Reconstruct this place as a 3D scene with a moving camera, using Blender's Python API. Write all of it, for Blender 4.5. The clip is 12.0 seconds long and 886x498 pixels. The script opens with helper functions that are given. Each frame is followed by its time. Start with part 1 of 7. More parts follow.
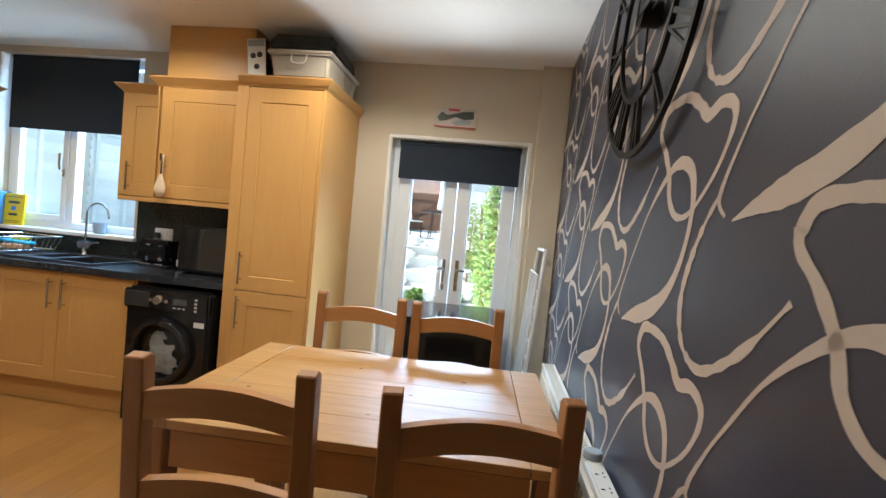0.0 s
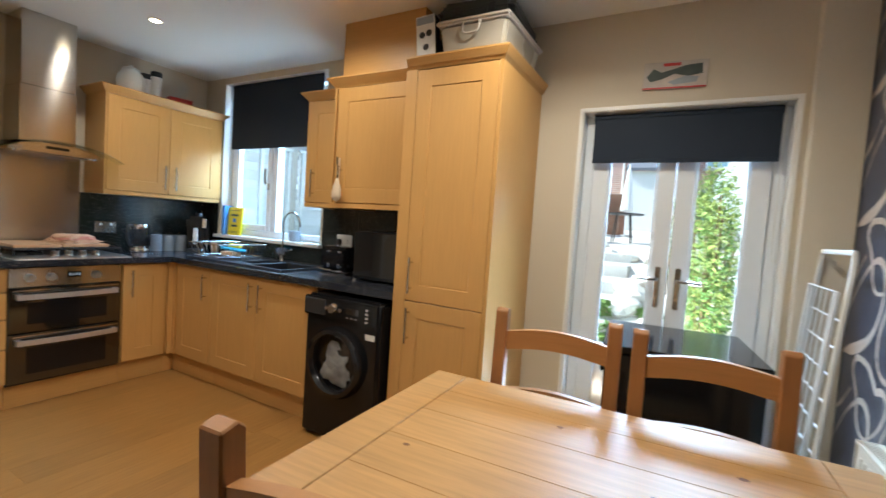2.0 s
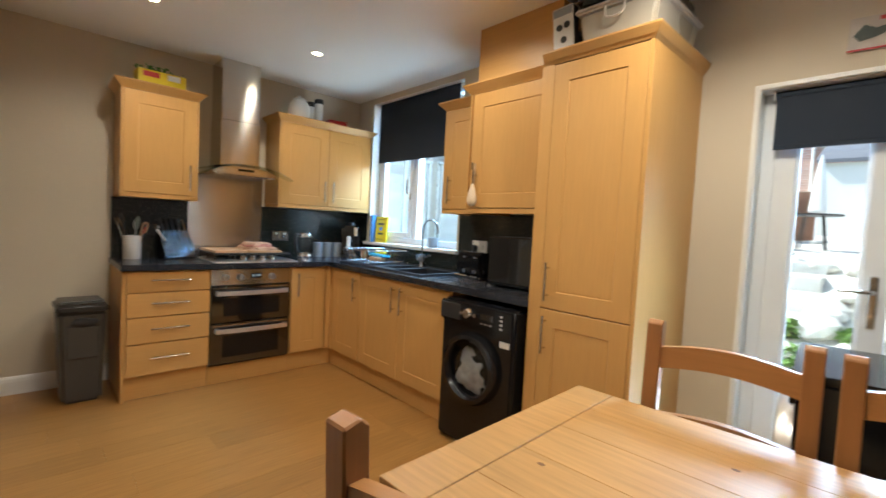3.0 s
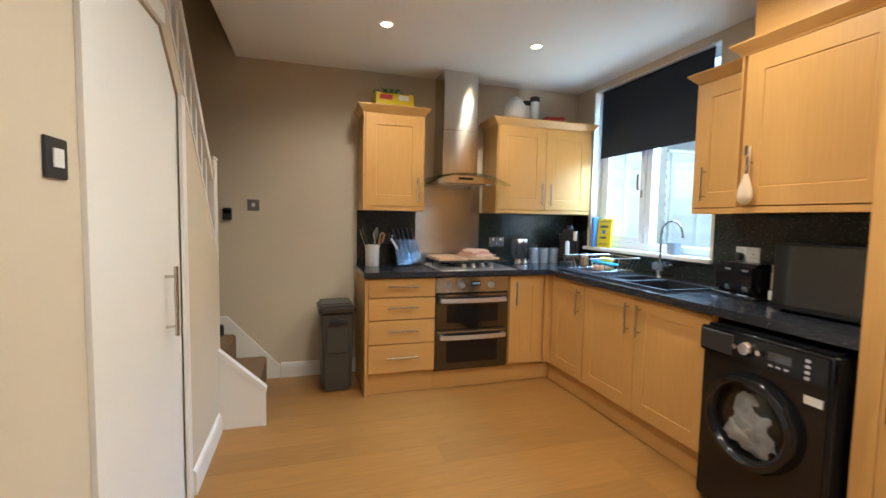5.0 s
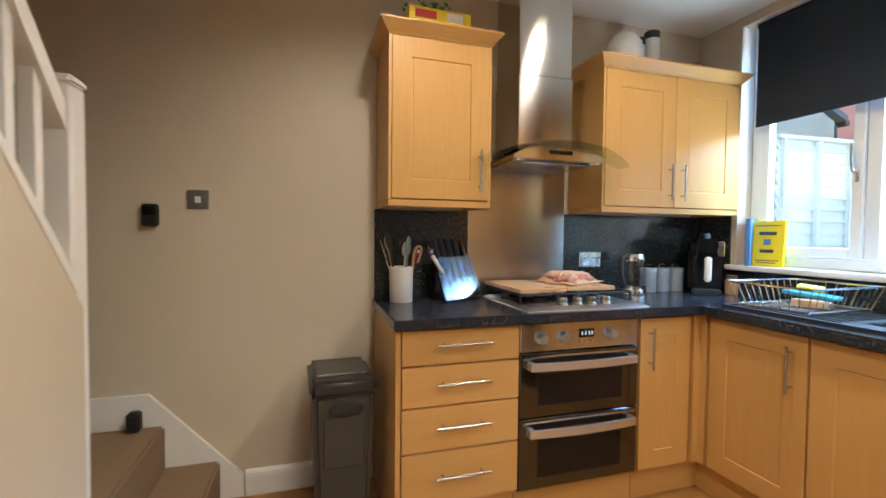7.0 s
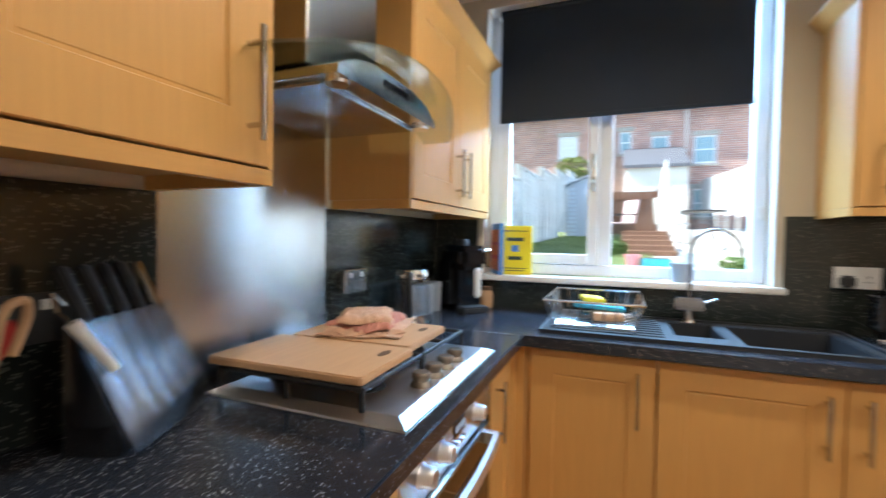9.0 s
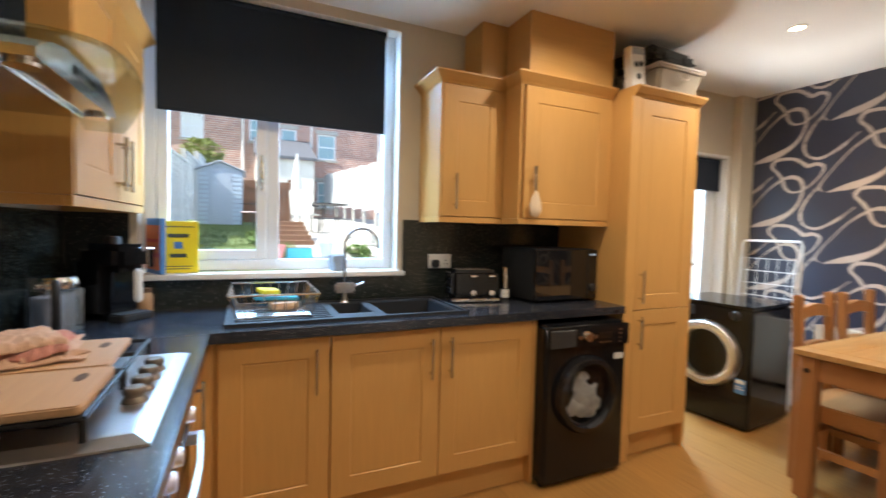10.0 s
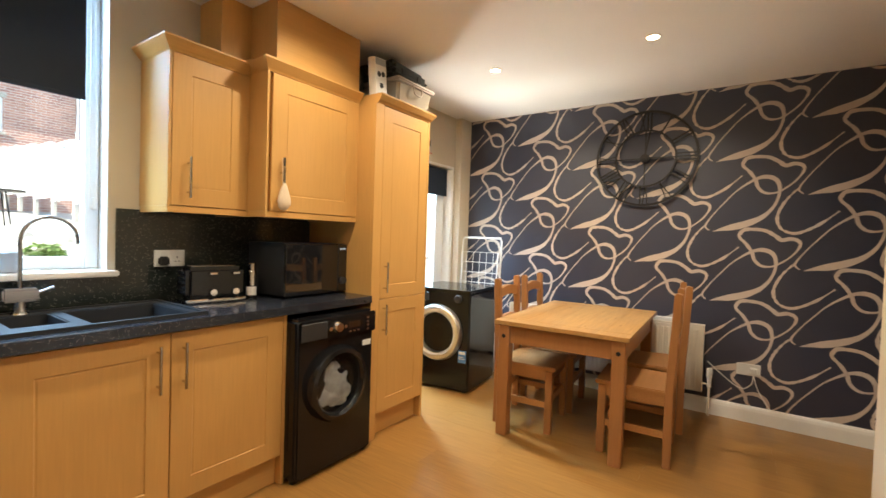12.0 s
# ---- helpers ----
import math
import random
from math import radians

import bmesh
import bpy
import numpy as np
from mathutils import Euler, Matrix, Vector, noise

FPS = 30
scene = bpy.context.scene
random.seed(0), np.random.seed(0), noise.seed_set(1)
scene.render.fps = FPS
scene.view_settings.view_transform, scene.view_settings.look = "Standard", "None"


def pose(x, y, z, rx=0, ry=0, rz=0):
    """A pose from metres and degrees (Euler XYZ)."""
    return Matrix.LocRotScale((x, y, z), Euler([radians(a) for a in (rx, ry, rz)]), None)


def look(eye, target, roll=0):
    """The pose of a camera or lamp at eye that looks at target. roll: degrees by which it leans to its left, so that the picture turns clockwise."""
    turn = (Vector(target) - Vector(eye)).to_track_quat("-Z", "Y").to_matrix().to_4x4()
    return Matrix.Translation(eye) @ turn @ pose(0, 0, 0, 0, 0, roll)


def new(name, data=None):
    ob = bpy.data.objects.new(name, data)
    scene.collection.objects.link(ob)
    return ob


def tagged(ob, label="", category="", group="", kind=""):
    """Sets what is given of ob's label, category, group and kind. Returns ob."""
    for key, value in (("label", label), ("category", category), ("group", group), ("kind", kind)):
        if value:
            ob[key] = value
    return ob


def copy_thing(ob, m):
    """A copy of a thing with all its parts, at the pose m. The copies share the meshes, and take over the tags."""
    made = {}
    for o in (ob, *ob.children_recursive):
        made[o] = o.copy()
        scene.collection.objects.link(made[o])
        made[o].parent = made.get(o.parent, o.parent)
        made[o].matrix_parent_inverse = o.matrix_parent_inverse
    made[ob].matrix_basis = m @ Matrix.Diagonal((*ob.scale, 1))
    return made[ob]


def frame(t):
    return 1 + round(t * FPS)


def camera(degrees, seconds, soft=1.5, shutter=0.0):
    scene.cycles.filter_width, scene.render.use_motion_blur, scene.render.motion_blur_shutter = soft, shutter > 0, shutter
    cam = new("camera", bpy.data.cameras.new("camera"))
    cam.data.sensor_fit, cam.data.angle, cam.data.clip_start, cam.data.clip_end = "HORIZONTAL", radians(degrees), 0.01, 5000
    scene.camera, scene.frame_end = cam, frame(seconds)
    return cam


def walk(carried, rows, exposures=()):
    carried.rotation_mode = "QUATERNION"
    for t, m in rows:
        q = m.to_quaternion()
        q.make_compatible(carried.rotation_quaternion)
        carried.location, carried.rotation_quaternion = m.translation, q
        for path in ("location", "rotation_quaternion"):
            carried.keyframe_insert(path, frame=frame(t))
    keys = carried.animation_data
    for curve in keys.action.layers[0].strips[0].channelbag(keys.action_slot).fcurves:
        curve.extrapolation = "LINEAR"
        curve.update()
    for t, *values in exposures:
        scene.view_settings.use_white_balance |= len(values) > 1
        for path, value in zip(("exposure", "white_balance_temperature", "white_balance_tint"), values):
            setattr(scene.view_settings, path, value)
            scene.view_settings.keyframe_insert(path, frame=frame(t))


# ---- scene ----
cam = camera(90.5, 12.0, shutter=0.4)
PATH = [
    (0, (4.288, -3.048, 1.333), (4.049, -1.064, 1.263), 5.4),
    (0.5, (4.272, -2.908, 1.304), (3.992, -0.929, 1.248), 5.3),
    (1, (4.208, -2.75, 1.282), (3.752, -0.804, 1.228), 4.9),
    (1.5, (4.149, -2.646, 1.294), (3.424, -0.785, 1.192), 4.5),
    (2, (4.058, -2.542, 1.288), (3.088, -0.797, 1.185), 3.9),
    (2.5, (4.019, -2.5, 1.28), (2.822, -0.903, 1.173), 3.5),
    (3, (4.026, -2.479, 1.264), (2.568, -1.113, 1.163), 3.0),
    (3.5, (4.048, -2.466, 1.279), (2.384, -1.363, 1.154), 2.3),
    (3.7, (4.055, -2.461, 1.275), (2.325, -1.466, 1.151), 2.0),
    (5.3, (3.537, -2.427, 1.311), (1.621, -1.871, 1.17), 0.9),
    (5.5, (3.41, -2.402, 1.294), (1.491, -1.855, 1.156), 0.8),
    (6, (3.033, -2.364, 1.283), (1.112, -1.818, 1.165), 0.7),
    (6.5, (2.625, -2.382, 1.254), (0.704, -1.835, 1.159), 0.5),
    (6.7, (2.465, -2.382, 1.234), (0.544, -1.833, 1.156), 0.5),
    (8.5, (1.131, -2.246, 1.28), (-0.246, -0.797, 1.208), 1.0),
    (9, (0.924, -2.209, 1.275), (0.187, -0.35, 1.213), 0.8),
    (9.5, (0.759, -2.291, 1.281), (0.933, -0.299, 1.219), 1.3),
    (10, (0.732, -2.432, 1.321), (1.552, -0.61, 1.232), 1.4),
    (10.5, (0.736, -2.458, 1.298), (1.883, -0.821, 1.226), 1.6),
    (11, (0.735, -2.473, 1.298), (2.104, -1.018, 1.228), 1.7),
    (11.5, (0.731, -2.474, 1.286), (2.275, -1.204, 1.229), 1.9),
    (12, (0.727, -2.474, 1.285), (2.374, -1.341, 1.232), 1.9),
]
walk(cam, [(t, look(eye, target, roll)) for t, eye, target, roll in PATH],
     [(0, 1.5, 5500, 6), (1.5, 1.4, 5450, 6), (3.5, 1.65, 5750, 6), (5.5, 1.9, 5600, 6), (6.5, 1.95, 5750, 7), (8.5, 1.95, 5550, 8), (9.5, 1.65, 6000, 11),
      (10.5, 1.6, 6150, 12), (12, 1.95, 6450, 8)])

# ---------------- world, sun and exposure ----------------
world = bpy.data.worlds.new("sky")
scene.world = world
world.use_nodes = True
_wt = world.node_tree
_sky = _wt.nodes.new("ShaderNodeTexSky")
_sky.sky_type = "NISHITA"
_sky.sun_disc = False
SUN_DIR = Vector((-0.70, -0.16, 0.70)).normalized()
_sky.sun_elevation = math.asin(SUN_DIR.z)
_sky.sun_rotation = math.atan2(SUN_DIR.x, SUN_DIR.y)
_wt.links.new(_sky.outputs[0], _wt.nodes["Background"].inputs[0])
_wt.nodes["Background"].inputs[1].default_value = 0.15
_sl = bpy.data.lights.new("sun", "SUN")
_sl.energy, _sl.angle, _sl.color = 4.2, radians(0.5), (1.0, 0.95, 0.86)
_so = new("sun", _sl)
_so.matrix_world = look(SUN_DIR * 30, (0, 0, 0))
scene.view_settings.exposure = 2.0


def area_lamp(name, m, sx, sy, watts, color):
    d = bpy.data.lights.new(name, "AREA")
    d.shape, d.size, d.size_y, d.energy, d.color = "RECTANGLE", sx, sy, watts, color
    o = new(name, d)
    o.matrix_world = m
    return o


# sky light falling in through the window and the french doors, from above and outside their openings
area_lamp("window_skylight", look((0.9, 0.75, 2.45), (0.9, -1.2, 0.6)), 1.3, 0.8, 54, (0.40, 0.68, 1.0))
area_lamp("french_door_skylight", look((3.97, 0.85, 2.35), (3.97, -1.2, 0.2)), 1.1, 0.9, 165, (0.56, 0.79, 1.0))
# added fill lamps low outside the two openings, imitating light thrown up by sunlit paving
area_lamp("door_bounce_fill", pose(3.90, 1.2, -0.07, 180), 1.2, 1.1, 72, (1.0, 0.95, 0.86))
area_lamp("window_bounce_fill", look((0.9, 0.48, 0.85), (0.9, -0.6, 2.4)), 1.2, 0.45, 6, (0.72, 0.90, 1.0))

# recessed ceiling lamps: warm light of the lamps seen in the ceiling
LAMPS = [(x, y) for x in (0.93, 2.24, 3.53) for y in (-0.95, -1.98)]
for lx, ly in LAMPS:
    d = bpy.data.lights.new("downlight_beam", "SPOT")
    d.energy, d.color, d.spot_size, d.spot_blend, d.shadow_soft_size = {0.93: 12.0, 2.24: 13.0, 3.53: 18.0}[lx] * (1.4 if (lx, ly) == (3.53, -0.95) else 1.0), (1.0, 0.86, 0.66), radians(156), 0.65, 0.03
    o = new("downlight_beam", d)
    o.matrix_world = pose(lx, ly, 2.478)


# ---------------- materials ----------------
def mat(name, base, rough=0.5, metal=0.0, grain=0.08, grain_scale=30.0, bump=0.05, blot=0.06, blot_scale=2.5,
        stretch=(1, 1, 1), coat=0.0, ior=1.5, per_object=0.0, spec=0.5):
    m = bpy.data.materials.new(name)
    m.use_nodes = True
    nt = m.node_tree
    b = nt.nodes["Principled BSDF"]
    b.inputs["Roughness"].default_value = rough
    b.inputs["Metallic"].default_value = metal
    b.inputs["Coat Weight"].default_value = coat
    b.inputs["IOR"].default_value = ior
    b.inputs["Specular IOR Level"].default_value = spec
    tc = nt.nodes.new("ShaderNodeTexCoord")
    mp = nt.nodes.new("ShaderNodeMapping")
    mp.inputs["Scale"].default_value = stretch
    nt.links.new(tc.outputs["Object"], mp.inputs[0])
    n1 = nt.nodes.new("ShaderNodeTexNoise")
    n1.inputs["Scale"].default_value, n1.inputs["Detail"].default_value = grain_scale, 5
    nt.links.new(mp.outputs[0], n1.inputs["Vector"])
    n2 = nt.nodes.new("ShaderNodeTexNoise")
    n2.inputs["Scale"].default_value, n2.inputs["Detail"].default_value = blot_scale, 3
    nt.links.new(tc.outputs["Object"], n2.inputs["Vector"])

    def math_node(op, a, c, d=None):
        k = nt.nodes.new("ShaderNodeMath")
        k.operation = op
        for i, v in enumerate((a, c) if d is None else (a, c, d)):
            if isinstance(v, (int, float)):
                k.inputs[i].default_value = v
            else:
                nt.links.new(v, k.inputs[i])
        return k.outputs[0]
    g1 = math_node("MULTIPLY_ADD", math_node("SUBTRACT", n1.outputs[0], 0.5), 2 * grain, 1.0)
    g2 = math_node("MULTIPLY_ADD", math_node("SUBTRACT", n2.outputs[0], 0.5), 2 * blot, 0.0)
    f = math_node("ADD", g1, g2)
    if per_object:
        oi = nt.nodes.new("ShaderNodeObjectInfo")
        f = math_node("ADD", f, math_node("MULTIPLY", math_node("SUBTRACT", oi.outputs["Random"], 0.5), per_object))
    mix = nt.nodes.new("ShaderNodeVectorMath")
    mix.operation = "SCALE"
    mix.inputs[0].default_value = base[:3]
    nt.links.new(f, mix.inputs["Scale"])
    nt.links.new(mix.outputs[0], b.inputs["Base Color"])
    if bump:
        bp = nt.nodes.new("ShaderNodeBump")
        bp.inputs["Strength"].default_value = bump
        bp.inputs["Distance"].default_value = 0.004
        nt.links.new(n1.outputs[0], bp.inputs["Height"])
        nt.links.new(bp.outputs[0], b.inputs["Normal"])
    r = math_node("MULTIPLY_ADD", math_node("SUBTRACT", n2.outputs[0], 0.5), 0.2 * min(1, rough * 2), rough)
    nt.links.new(r, b.inputs["Roughness"])
    return m


def speckle(name, base, fleck, amount, rough, scale=260.0):
    """dark laminate with light flecks"""
    m = mat(name, base, rough, grain=0.3, grain_scale=60, bump=0.02)
    nt = m.node_tree
    b = nt.nodes["Principled BSDF"]
    tc = nt.nodes.new("ShaderNodeTexCoord")
    v = nt.nodes.new("ShaderNodeTexVoronoi")
    v.inputs["Scale"].default_value = scale
    nt.links.new(tc.outputs["Object"], v.inputs["Vector"])
    sp = nt.nodes.new("ShaderNodeSeparateColor")
    nt.links.new(v.outputs["Color"], sp.inputs[0])
    a = nt.nodes.new("ShaderNodeMath")
    a.operation, a.inputs[1].default_value = "GREATER_THAN", 1 - amount
    nt.links.new(sp.outputs[0], a.inputs[0])
    d = nt.nodes.new("ShaderNodeMath")
    d.operation, d.inputs[1].default_value = "LESS_THAN", 0.42
    nt.links.new(v.outputs["Distance"], d.inputs[0])
    e = nt.nodes.new("ShaderNodeMath")
    e.operation = "MULTIPLY"
    nt.links.new(a.outputs[0], e.inputs[0]), nt.links.new(d.outputs[0], e.inputs[1])
    mx = nt.nodes.new("ShaderNodeMix")
    mx.data_type = "RGBA"
    old = b.inputs["Base Color"].links[0].from_socket
    nt.links.new(e.outputs[0], mx.inputs[0])
    nt.links.new(old, mx.inputs[6])
    mx.inputs[7].default_value = (*fleck, 1)
    nt.links.new(mx.outputs[2], b.inputs["Base Color"])
    return m


def glass(name, tint=(1, 1, 1), rough=0.0, mirror=0.035):
    m = bpy.data.materials.new(name)
    m.use_nodes = True
    nt = m.node_tree
    nt.nodes.remove(nt.nodes["Principled BSDF"])
    tr = nt.nodes.new("ShaderNodeBsdfTransparent")
    tr.inputs[0].default_value = (*tint, 1)
    gl = nt.nodes.new("ShaderNodeBsdfGlossy")
    gl.inputs["Roughness"].default_value = rough
    mx = nt.nodes.new("ShaderNodeMixShader")
    lw = nt.nodes.new("ShaderNodeLayerWeight")
    pw = nt.nodes.new("ShaderNodeMath")
    pw.operation, pw.inputs[1].default_value = "POWER", 4.0
    ma = nt.nodes.new("ShaderNodeMath")
    ma.operation, ma.inputs[1].default_value, ma.inputs[2].default_value = "MULTIPLY_ADD", 0.6, mirror
    nt.links.new(lw.outputs["Facing"], pw.inputs[0])
    nt.links.new(pw.outputs[0], ma.inputs[0])
    nt.links.new(ma.outputs[0], mx.inputs[0])
    nt.links.new(tr.outputs[0], mx.inputs[1]), nt.links.new(gl.outputs[0], mx.inputs[2])
    nt.links.new(mx.outputs[0], nt.nodes["Material Output"].inputs[0])
    return m


def glow(name, color, strength):
    m = bpy.data.materials.new(name)
    m.use_nodes = True
    b = m.node_tree.nodes["Principled BSDF"]
    b.inputs["Base Color"].default_value = (*color, 1)
    b.inputs["Emission Color"].default_value = (*color, 1)
    b.inputs["Emission Strength"].default_value = strength
    return m


M_WALL = mat("beige_wall_paint", (0.60, 0.52, 0.395), 0.75, grain=0.03, grain_scale=180, bump=0.06, blot=0.04)
M_CEIL = mat("white_ceiling_paint", (0.86, 0.84, 0.80), 0.8, grain=0.02, grain_scale=150, bump=0.04, blot=0.02)
M_WHITE = mat("white_gloss_paint", (0.80, 0.78, 0.74), 0.35, grain=0.02, grain_scale=60, bump=0.03, blot=0.03)
M_PAPER = mat("navy_wallpaper", (0.026, 0.031, 0.058), 0.40, grain=0.12, grain_scale=220, bump=0.10, blot=0.10, spec=0.8)
M_PRINT = mat("cream_wallpaper_print", (0.56, 0.47, 0.40), 0.45, grain=0.06, grain_scale=160, bump=0.06, blot=0.08)
M_BEECH = mat("beech_laminate", (0.55, 0.302, 0.090), 0.42, grain=0.10, grain_scale=9, bump=0.015, blot=0.05,
              stretch=(14, 14, 0.7), per_object=0.06, spec=0.4)
M_BEECH_H = mat("beech_laminate_horizontal", (0.55, 0.302, 0.090), 0.42, grain=0.10, grain_scale=9, bump=0.015, blot=0.05,
                stretch=(0.7, 14, 14), per_object=0.06, spec=0.4)
M_FLOOR = mat("oak_laminate_floor", (0.315, 0.155, 0.041), 0.30, grain=0.30, grain_scale=6, bump=0.02, blot=0.08,
              stretch=(14, 0.8, 1), per_object=0.15, spec=0.45)
M_PINE = mat("waxed_pine", (0.41, 0.195, 0.066), 0.42, grain=0.17, grain_scale=6, bump=0.04, blot=0.12,
             stretch=(0.9, 14, 14), per_object=0.08, spec=0.4)
M_PINE_TOP = mat("worn_pine_tabletop", (0.42, 0.228, 0.075), 0.46, grain=0.34, grain_scale=6, bump=0.03, blot=0.14,
                 stretch=(0.9, 12, 12), per_object=0.08, spec=0.5)
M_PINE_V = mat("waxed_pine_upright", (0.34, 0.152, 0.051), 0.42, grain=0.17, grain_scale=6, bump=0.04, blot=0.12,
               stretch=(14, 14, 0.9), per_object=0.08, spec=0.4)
M_PINE_DARK = mat("dark_groove", (0.10, 0.05, 0.02), 0.7)
M_KNOT = mat("pine_knot", (0.17, 0.075, 0.028), 0.55)
M_TOP = speckle("black_speckled_worktop", (0.015, 0.018, 0.026), (0.34, 0.32, 0.30), 0.08, 0.20, 310.0)
M_SPLASH = speckle("black_speckled_splashback", (0.020, 0.024, 0.022), (0.16, 0.17, 0.14), 0.13, 0.16, 190.0)
M_STEEL = mat("brushed_steel", (0.54, 0.51, 0.46), 0.15, 1.0, grain=0.10, grain_scale=20, bump=0.02, stretch=(1, 1, 40))
M_STEEL_H = mat("brushed_steel_sheet", (0.62, 0.62, 0.62), 0.22, 1.0, grain=0.08, grain_scale=14, bump=0.03, stretch=(1, 40, 1))
for _m in (M_STEEL, M_STEEL_H):
    _b = _m.node_tree.nodes["Principled BSDF"]
    _b.inputs["Anisotropic"].default_value, _b.inputs["Anisotropic Rotation"].default_value = 0.93, 0.25
M_CHROME = mat("chrome", (0.80, 0.80, 0.80), 0.12, 1.0, grain=0.03, bump=0)
M_BLACK = mat("black_gloss_plastic", (0.008, 0.008, 0.009), 0.12, grain=0.1, bump=0, spec=0.4)
M_BLACKM = mat("black_matt_plastic", (0.018, 0.018, 0.019), 0.55, grain=0.15, bump=0.05, grain_scale=120)
M_SINK = mat("black_composite_sink", (0.022, 0.023, 0.026), 0.50, grain=0.25, bump=0.06, grain_scale=200, spec=0.3)
M_IRON = mat("black_wrought_iron", (0.014, 0.012, 0.011), 0.48, 0.3, grain=0.2, bump=0.1)
M_OVENGLASS = mat("dark_oven_glass", (0.012, 0.009, 0.006), 0.06, grain=0.05, bump=0, ior=1.9, spec=0.6)
M_UPVC = mat("white_upvc", (0.78, 0.80, 0.82), 0.30, grain=0.02, bump=0.0, blot=0.02)
M_BLIND = mat("navy_blackout_blind", (0.007, 0.015, 0.031), 0.75, grain=0.2, grain_scale=300, bump=0.08)
M_RAD = mat("cream_radiator_enamel", (0.72, 0.66, 0.55), 0.35, grain=0.02, bump=0.02, blot=0.04)
M_CARPET = mat("brown_stair_carpet", (0.23, 0.15, 0.085), 0.95, grain=0.35, grain_scale=260, bump=0.5, blot=0.1)
M_GREYP = mat("grey_plastic", (0.055, 0.05, 0.045), 0.42, grain=0.1, grain_scale=150, bump=0.06)
M_DKGREYP = mat("dark_grey_plastic", (0.030, 0.028, 0.026), 0.40, grain=0.1, grain_scale=150, bump=0.06)
M_GREYTIN = mat("grey_enamel_tin", (0.32, 0.36, 0.41), 0.38, grain=0.06, bump=0.02)
M_CERAMIC = mat("white_ceramic", (0.62, 0.58, 0.54), 0.25, grain=0.04, bump=0.0)
M_CLEARPL = mat("cloudy_clear_plastic", (0.42, 0.38, 0.31), 0.28, grain=0.05, bump=0.03)
M_LIDPL = mat("pale_plastic_lid", (0.58, 0.53, 0.47), 0.35, grain=0.04, bump=0.03)
M_CASE = mat("dark_green_case", (0.020, 0.024, 0.020), 0.5, grain=0.2, bump=0.1)
M_WHITEPL = mat("white_plastic", (0.75, 0.74, 0.71), 0.35, grain=0.02, bump=0.0)
M_YELLOW = mat("yellow_card", (0.80, 0.62, 0.015), 0.4, grain=0.03, bump=0.0)
M_RED = mat("red_card", (0.50, 0.035, 0.03), 0.45, grain=0.05, bump=0.0)
M_ORANGE = mat("orange_print", (0.62, 0.16, 0.04), 0.5, grain=0.2, bump=0.0)
M_BLUE = mat("blue_print", (0.08, 0.22, 0.50), 0.45, grain=0.1, bump=0.0)
M_GREEN = mat("green_leaf_plastic", (0.06, 0.20, 0.035), 0.6, grain=0.3, bump=0.1)
M_BOARD = mat("maple_chopping_board", (0.50, 0.30, 0.155), 0.5, grain=0.12, grain_scale=8, stretch=(1, 12, 12), bump=0.03)
M_CLOTH = mat("cream_pink_cloth", (0.52, 0.32, 0.21), 0.95, grain=0.2, grain_scale=140, bump=0.4)
M_BAG = mat("cream_cotton_bag", (0.66, 0.52, 0.36), 0.9, grain=0.15, grain_scale=140, bump=0.3)
M_SIGNBASE = mat("printed_tin_sign", (0.52, 0.46, 0.40), 0.45, grain=0.2, grain_scale=20, bump=0.03, blot=0.25, blot_scale=12)
M_SIGNDARK = mat("sign_dark_green_ink", (0.05, 0.065, 0.05), 0.45, grain=0.4, grain_scale=25)
M_SILVERDOOR = mat("chrome_door_ring", (0.82, 0.80, 0.76), 0.34, 1.0, grain=0.03, bump=0)
M_LAUNDRY = mat("white_laundry", (0.42, 0.42, 0.42), 0.9, grain=0.4, grain_scale=16, bump=0.3, blot=0.6, blot_scale=18)
M_BRUSHED = mat("brushed_nickel_plate", (0.36, 0.35, 0.34), 0.34, 1.0, grain=0.1, grain_scale=60, bump=0.02)
M_MIRRORGLASS = mat("dark_mirror_glass", (0.010, 0.010, 0.011), 0.04, grain=0.05, bump=0, ior=1.65, spec=0.55)
M_HOB = mat("satin_steel_hob", (0.66, 0.67, 0.69), 0.30, 1.0, grain=0.05, grain_scale=40, bump=0.01)
M_STRIPE = mat("rose_cloth_stripe", (0.46, 0.20, 0.15), 0.95, grain=0.2, grain_scale=140, bump=0.4)
M_HANDLE = mat("polished_steel_handle", (0.84, 0.86, 0.90), 0.40, 1.0, grain=0.05, grain_scale=30, bump=0.01, stretch=(1, 1, 12))
M_TAP = mat("brushed_gunmetal_tap", (0.40, 0.40, 0.41), 0.26, 1.0, grain=0.06, bump=0.01)
M_HOBKNOB = mat("bronzed_hob_knob", (0.20, 0.165, 0.13), 0.34, 0.8, grain=0.08, bump=0.02)
M_TEAL = mat("turquoise_microfibre", (0.05, 0.30, 0.42), 0.9, grain=0.2, grain_scale=160, bump=0.3)
M_SAGE = mat("sage_silicone", (0.20, 0.24, 0.20), 0.6, grain=0.08, bump=0.02)
M_GLASS = glass("window_glass", (0.97, 0.99, 0.98))
M_ACRYLIC = glass("glossy_clear_acrylic", (0.90, 0.94, 1.0), 0.20, 0.20)
M_HOODGLASS = glass("green_edge_glass", (0.88, 0.93, 0.89), 0.03, 0.10)
M_KETTLEGLASS = glass("kettle_glass", (0.93, 0.95, 0.97), 0.02, 0.10)
M_DOORGLASS = glass("smoked_door_glass", (0.80, 0.82, 0.83), 0.03)
